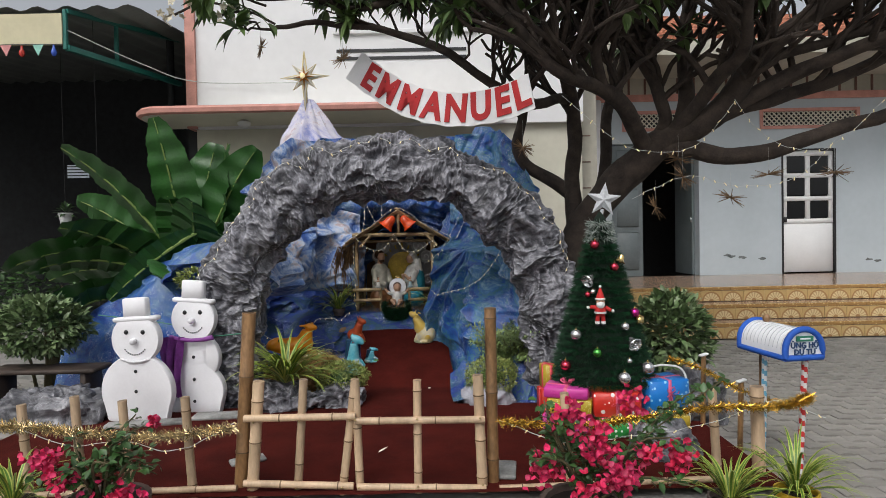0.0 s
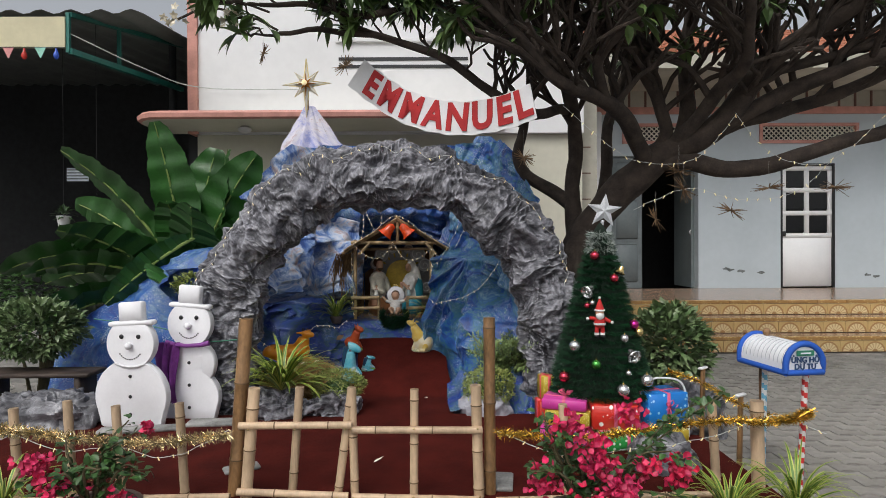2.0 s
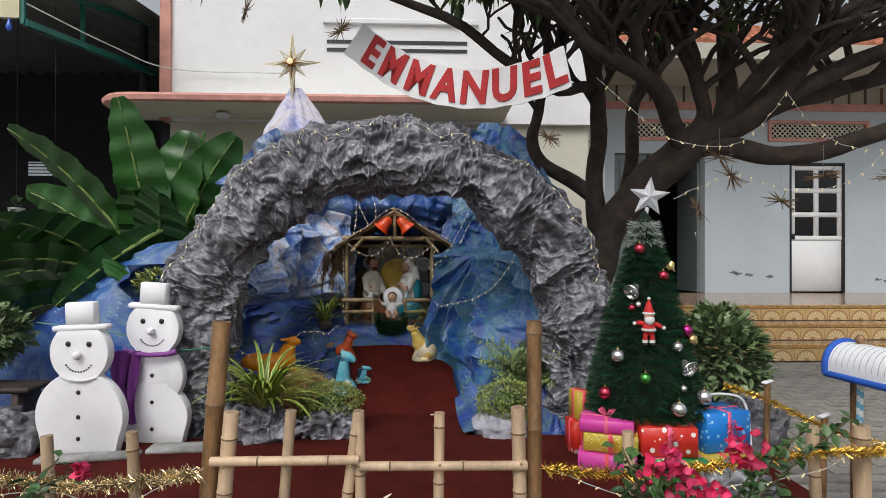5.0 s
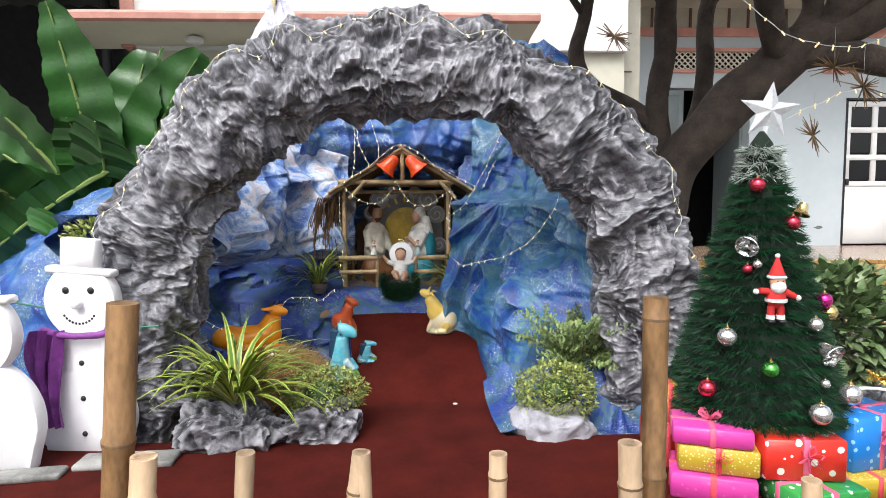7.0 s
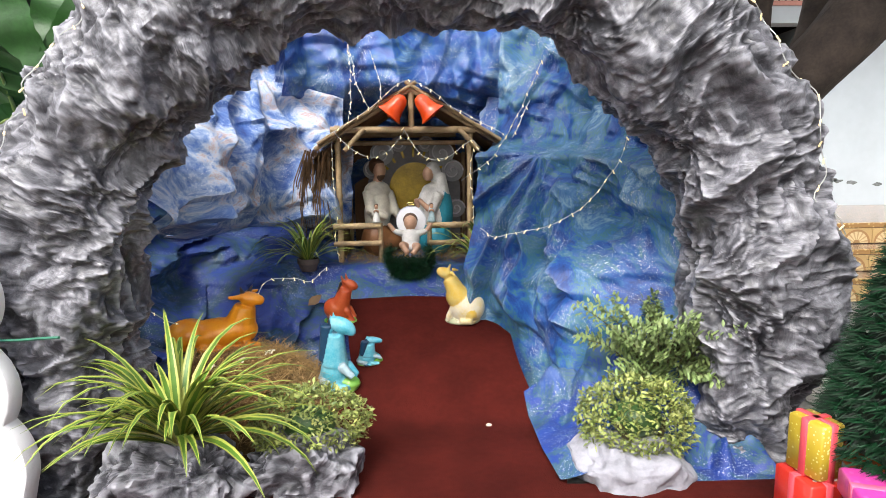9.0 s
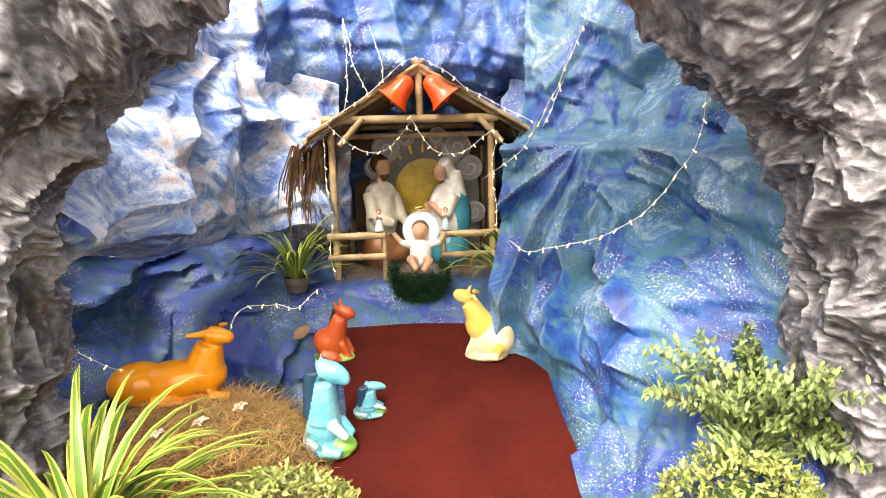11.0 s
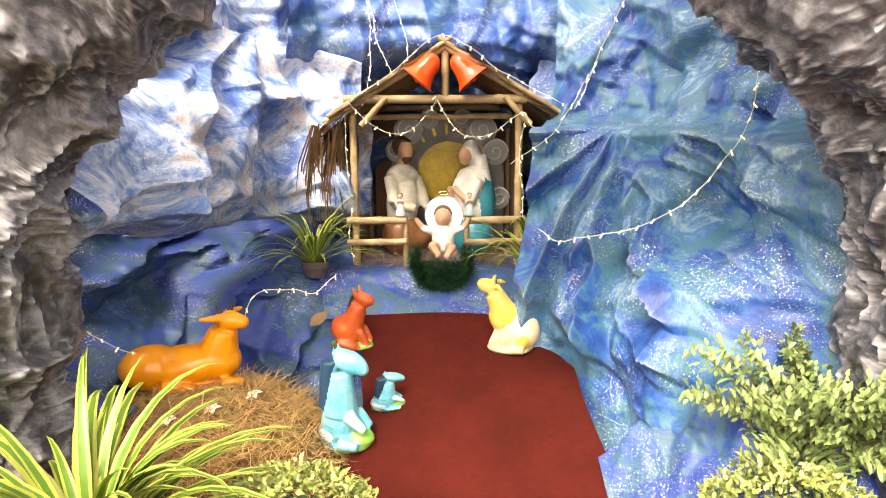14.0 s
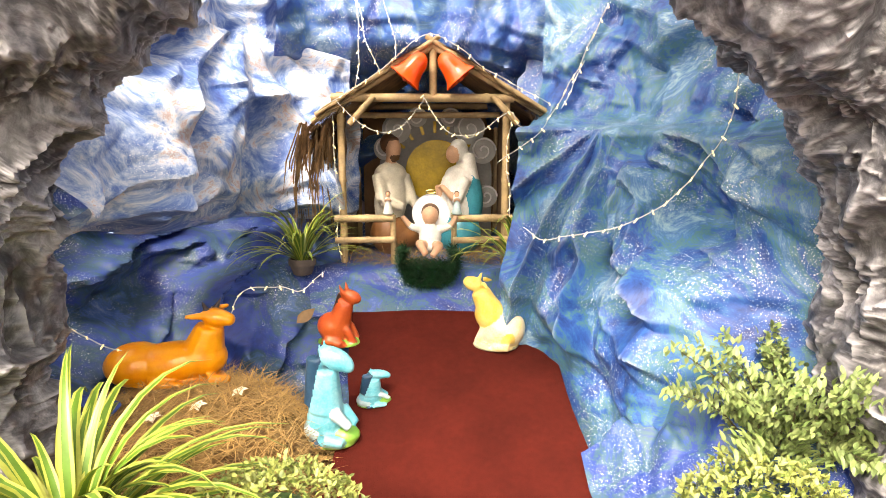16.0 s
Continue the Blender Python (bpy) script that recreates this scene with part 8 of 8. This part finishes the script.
for r in range(30):
    for i in range(20):
        x, y = -3.2 - i * 0.222 - (0.111 if r % 2 else 0), 2.6 + r * 0.109
        paver_shape(rest, x, y, 0, rg.uniform(-0.003, 0.001))
o = rest.ob("pavers", PAVER_S, pavement, smooth=False)
o["kind"] = "stuff"

# ---- small things ----
SLAB = mat("worn_grey_board", (0.34, 0.34, 0.33), 0.9, var=0.25, scale=7, bump=0.5)
for c, s, rz in (((-2.15, 4.15, 0.052), (0.55, 0.10, 0.03), 8), ((-1.66, 4.30, 0.052), (0.42, 0.14, 0.03), 4), ((-1.18, 3.42, 0.05), (0.20, 0.10, 0.02), 30), ((0.30, 3.20, 0.052), (0.16, 0.22, 0.025), -8)):
    tagged(Mesh().box((0, 0, 0), s, ch=0.006).ob("board", SLAB, m=pose(*c, 0, 0, rz)), "worn grey board lying on the red felt", "board", "loose boards")
dl = Mesh().leaf((0, 0, 0), (1, 0.2, 0.05), (0, 0, 1), 0.16, 0.03, curl=-0.2)
tagged(dl.ob("dead_leaf", DRYGRASS, m=pose(-1.35, 3.75, 0.055, 0, 0, 20)), "curled dry brown leaf on the felt", "leaf")
tagged(Mesh().leaf((0, 0, 0), (1, 0.2, 0.1), (0, 0, 1), 0.11, 0.05, curl=-0.2).ob("dead_leaf", DRYGRASS, m=pose(-1.02, 5.62, 0.44, 40, 0, 60)), "curled dry brown leaf on the blue cloth", "leaf")
tagged(Mesh().ell((0, 0, 0), (0.014, 0.01, 0.006), nu=8, nv=5).ob("petal", PETAL, m=pose(-0.141, 5.0, 0.045)), "pale fallen petal on the felt", "petal")
tagged(Mesh().leaf((0, 0, 0), (1, 0.6, 0.05), (0, 0, 1), 0.09, 0.02, curl=-0.1).ob("paper_scrap", PETAL, m=pose(-0.42, 3.5, 0.048, 0, 0, 20)), "pale scrap of paper on the felt", "paper scrap")

# bunting and bulbs under the shed's fascia
FLAGS = [mat("red_bulb_glass", (0.6, 0.04, 0.03), 0.2), mat("blue_bulb_glass", (0.05, 0.12, 0.6), 0.2), mat("white_bulb_glass", (0.75, 0.75, 0.72), 0.2), mat("teal_bulb_glass", (0.03, 0.4, 0.35), 0.2)]
FL = [mat("pink_flag", (0.7, 0.3, 0.3), 0.8), mat("mint_flag", (0.3, 0.6, 0.5), 0.8), mat("white_flag", (0.75, 0.75, 0.75), 0.8), mat("red_flag", (0.6, 0.08, 0.06), 0.8)]
bun = thing("bunting", "string of small coloured flags and bulbs under the fascia", "bunting")
Mesh().tube(curve([(-7.2, 7.33, 3.86), (-6.3, 7.33, 3.83), (-5.4, 7.33, 3.85), (-4.7, 7.33, 3.84)], 30), 0.006, 4).ob("cord", BLACK, bun)
for i in range(12):
    x = -7.0 + i * 0.2
    if i % 2 == 0:
        Mesh().add([(x - 0.07, 7.32, 3.84), (x + 0.07, 7.32, 3.84), (x + 0.01, 7.31, 3.70), (x - 0.07, 7.326, 3.84), (x + 0.07, 7.326, 3.84), (x + 0.01, 7.316, 3.70)], [(0, 2, 1), (3, 4, 5), (0, 1, 4, 3), (1, 2, 5, 4), (2, 0, 3, 5)]).ob("flag", FL[(i // 2) % 4], bun, smooth=False)
    else:
        b = Mesh().lathe([(0.012, 0), (0.016, -0.04), (0.03, -0.07), (0.034, -0.10), (0.02, -0.13), (0.004, -0.14)], 12, (x, 7.32, 3.83)).ob("bulb", FLAGS[(i // 2) % 4], bun)

# hanging pots, a small bright window and clutter in the shed
for x, y, z in ((-5.1, 7.9, 1.62), (-4.65, 7.9, 1.60), (-4.15, 7.4, 0.75), (-4.4, 9.0, 0.9)):
    h = thing("hanging_pot", "small pale plastic pot with trailing greens in the shed", "plant pot", group="shed pots")
    Mesh().lathe([(0.06, 0), (0.085, 0.13), (0.09, 0.13), (0.09, 0.15)], 14, (x, y, z)).ob("pot", POT_W, h)
    g = Mesh()
    for i in range(60):
        d = Vector((rg.gauss(0, 1), rg.gauss(0, 1), rg.gauss(0.2, 0.8)))
        g.leaf(Vector((x, y, z + 0.15)) + d * 0.04, d, (0, 0, 1), 0.09, 0.04, n=2)
    g.ob("foliage", BUSH_G, h)
    Mesh().tube([(x, y, 0.0 if z < 1 else z), (x, y, z if z < 1 else 4.4)], 0.012 if z < 1 else 0.003, 5).ob("stand" if z < 1 else "cord", BLACK, h)
sw = thing("shed_opening", "small barred opening in the shed's rear wall, a glowing pane for daylight", "opening")
# pane glows in place of daylight; the rear wall has no hole
Mesh().box((-8.55, 13.76, 3.05), (0.5, 0.02, 0.3)).ob("glowing_daylight_pane", mat("glowing_daylight_pane", (0.6, 0.65, 0.7), 0.5, emit=0.7), sw, smooth=False)
for i in range(4):
    Mesh().box((-8.55, 13.73, 2.95 + 0.07 * i), (0.5, 0.02, 0.02)).ob("bar", BLACK, sw, smooth=False)
bench = thing("wooden_bench", "low dark wooden bench on the yard", "bench")
WOOD_D = mat("dark_worn_wood", (0.06, 0.04, 0.03), 0.7, var=0.3, scale=8)
Mesh().box((-3.25, 4.75, 0.33), (0.9, 0.28, 0.035), ch=0.008).ob("seat", WOOD_D, bench)
for x in (-3.62, -2.9):
    Mesh().box((x, 4.75, 0.157), (0.05, 0.24, 0.31), ch=0.008).ob("leg", WOOD_D, bench)
cab = thing("overhead_wire", "thin slack wire running from the shed to the wall", "cable")
Mesh().tube(curve([(-4.7, 7.4, 4.05), (-4.0, 7.9, 3.75), (-3.5, 8.5, 3.66), (-2.0, 8.5, 3.62)], 30), 0.008, 5).ob("wire", WIRE, cab)
rope = thing("green_cord", "thin green cord tied across the snowmen to the arch", "cord")
Mesh().tube(curve([(-2.75, 4.62, 0.78), (-2.2, 4.62, 0.70), (-1.85, 4.5, 0.62), (-1.55, 4.42, 0.64)], 20), 0.005, 5).ob("strand", WIRE_G, rope)
hose = thing("white_pipe", "bent white cable loop beside the Christmas tree", "cable")
Mesh().tube(curve([(1.36, 3.98, 0.42), (1.5, 3.96, 0.44), (1.62, 3.95, 0.40), (1.66, 3.95, 0.20), (1.66, 3.95, 0.02)], 24), 0.007, 6).ob("cable", WHITE_METAL, hose)
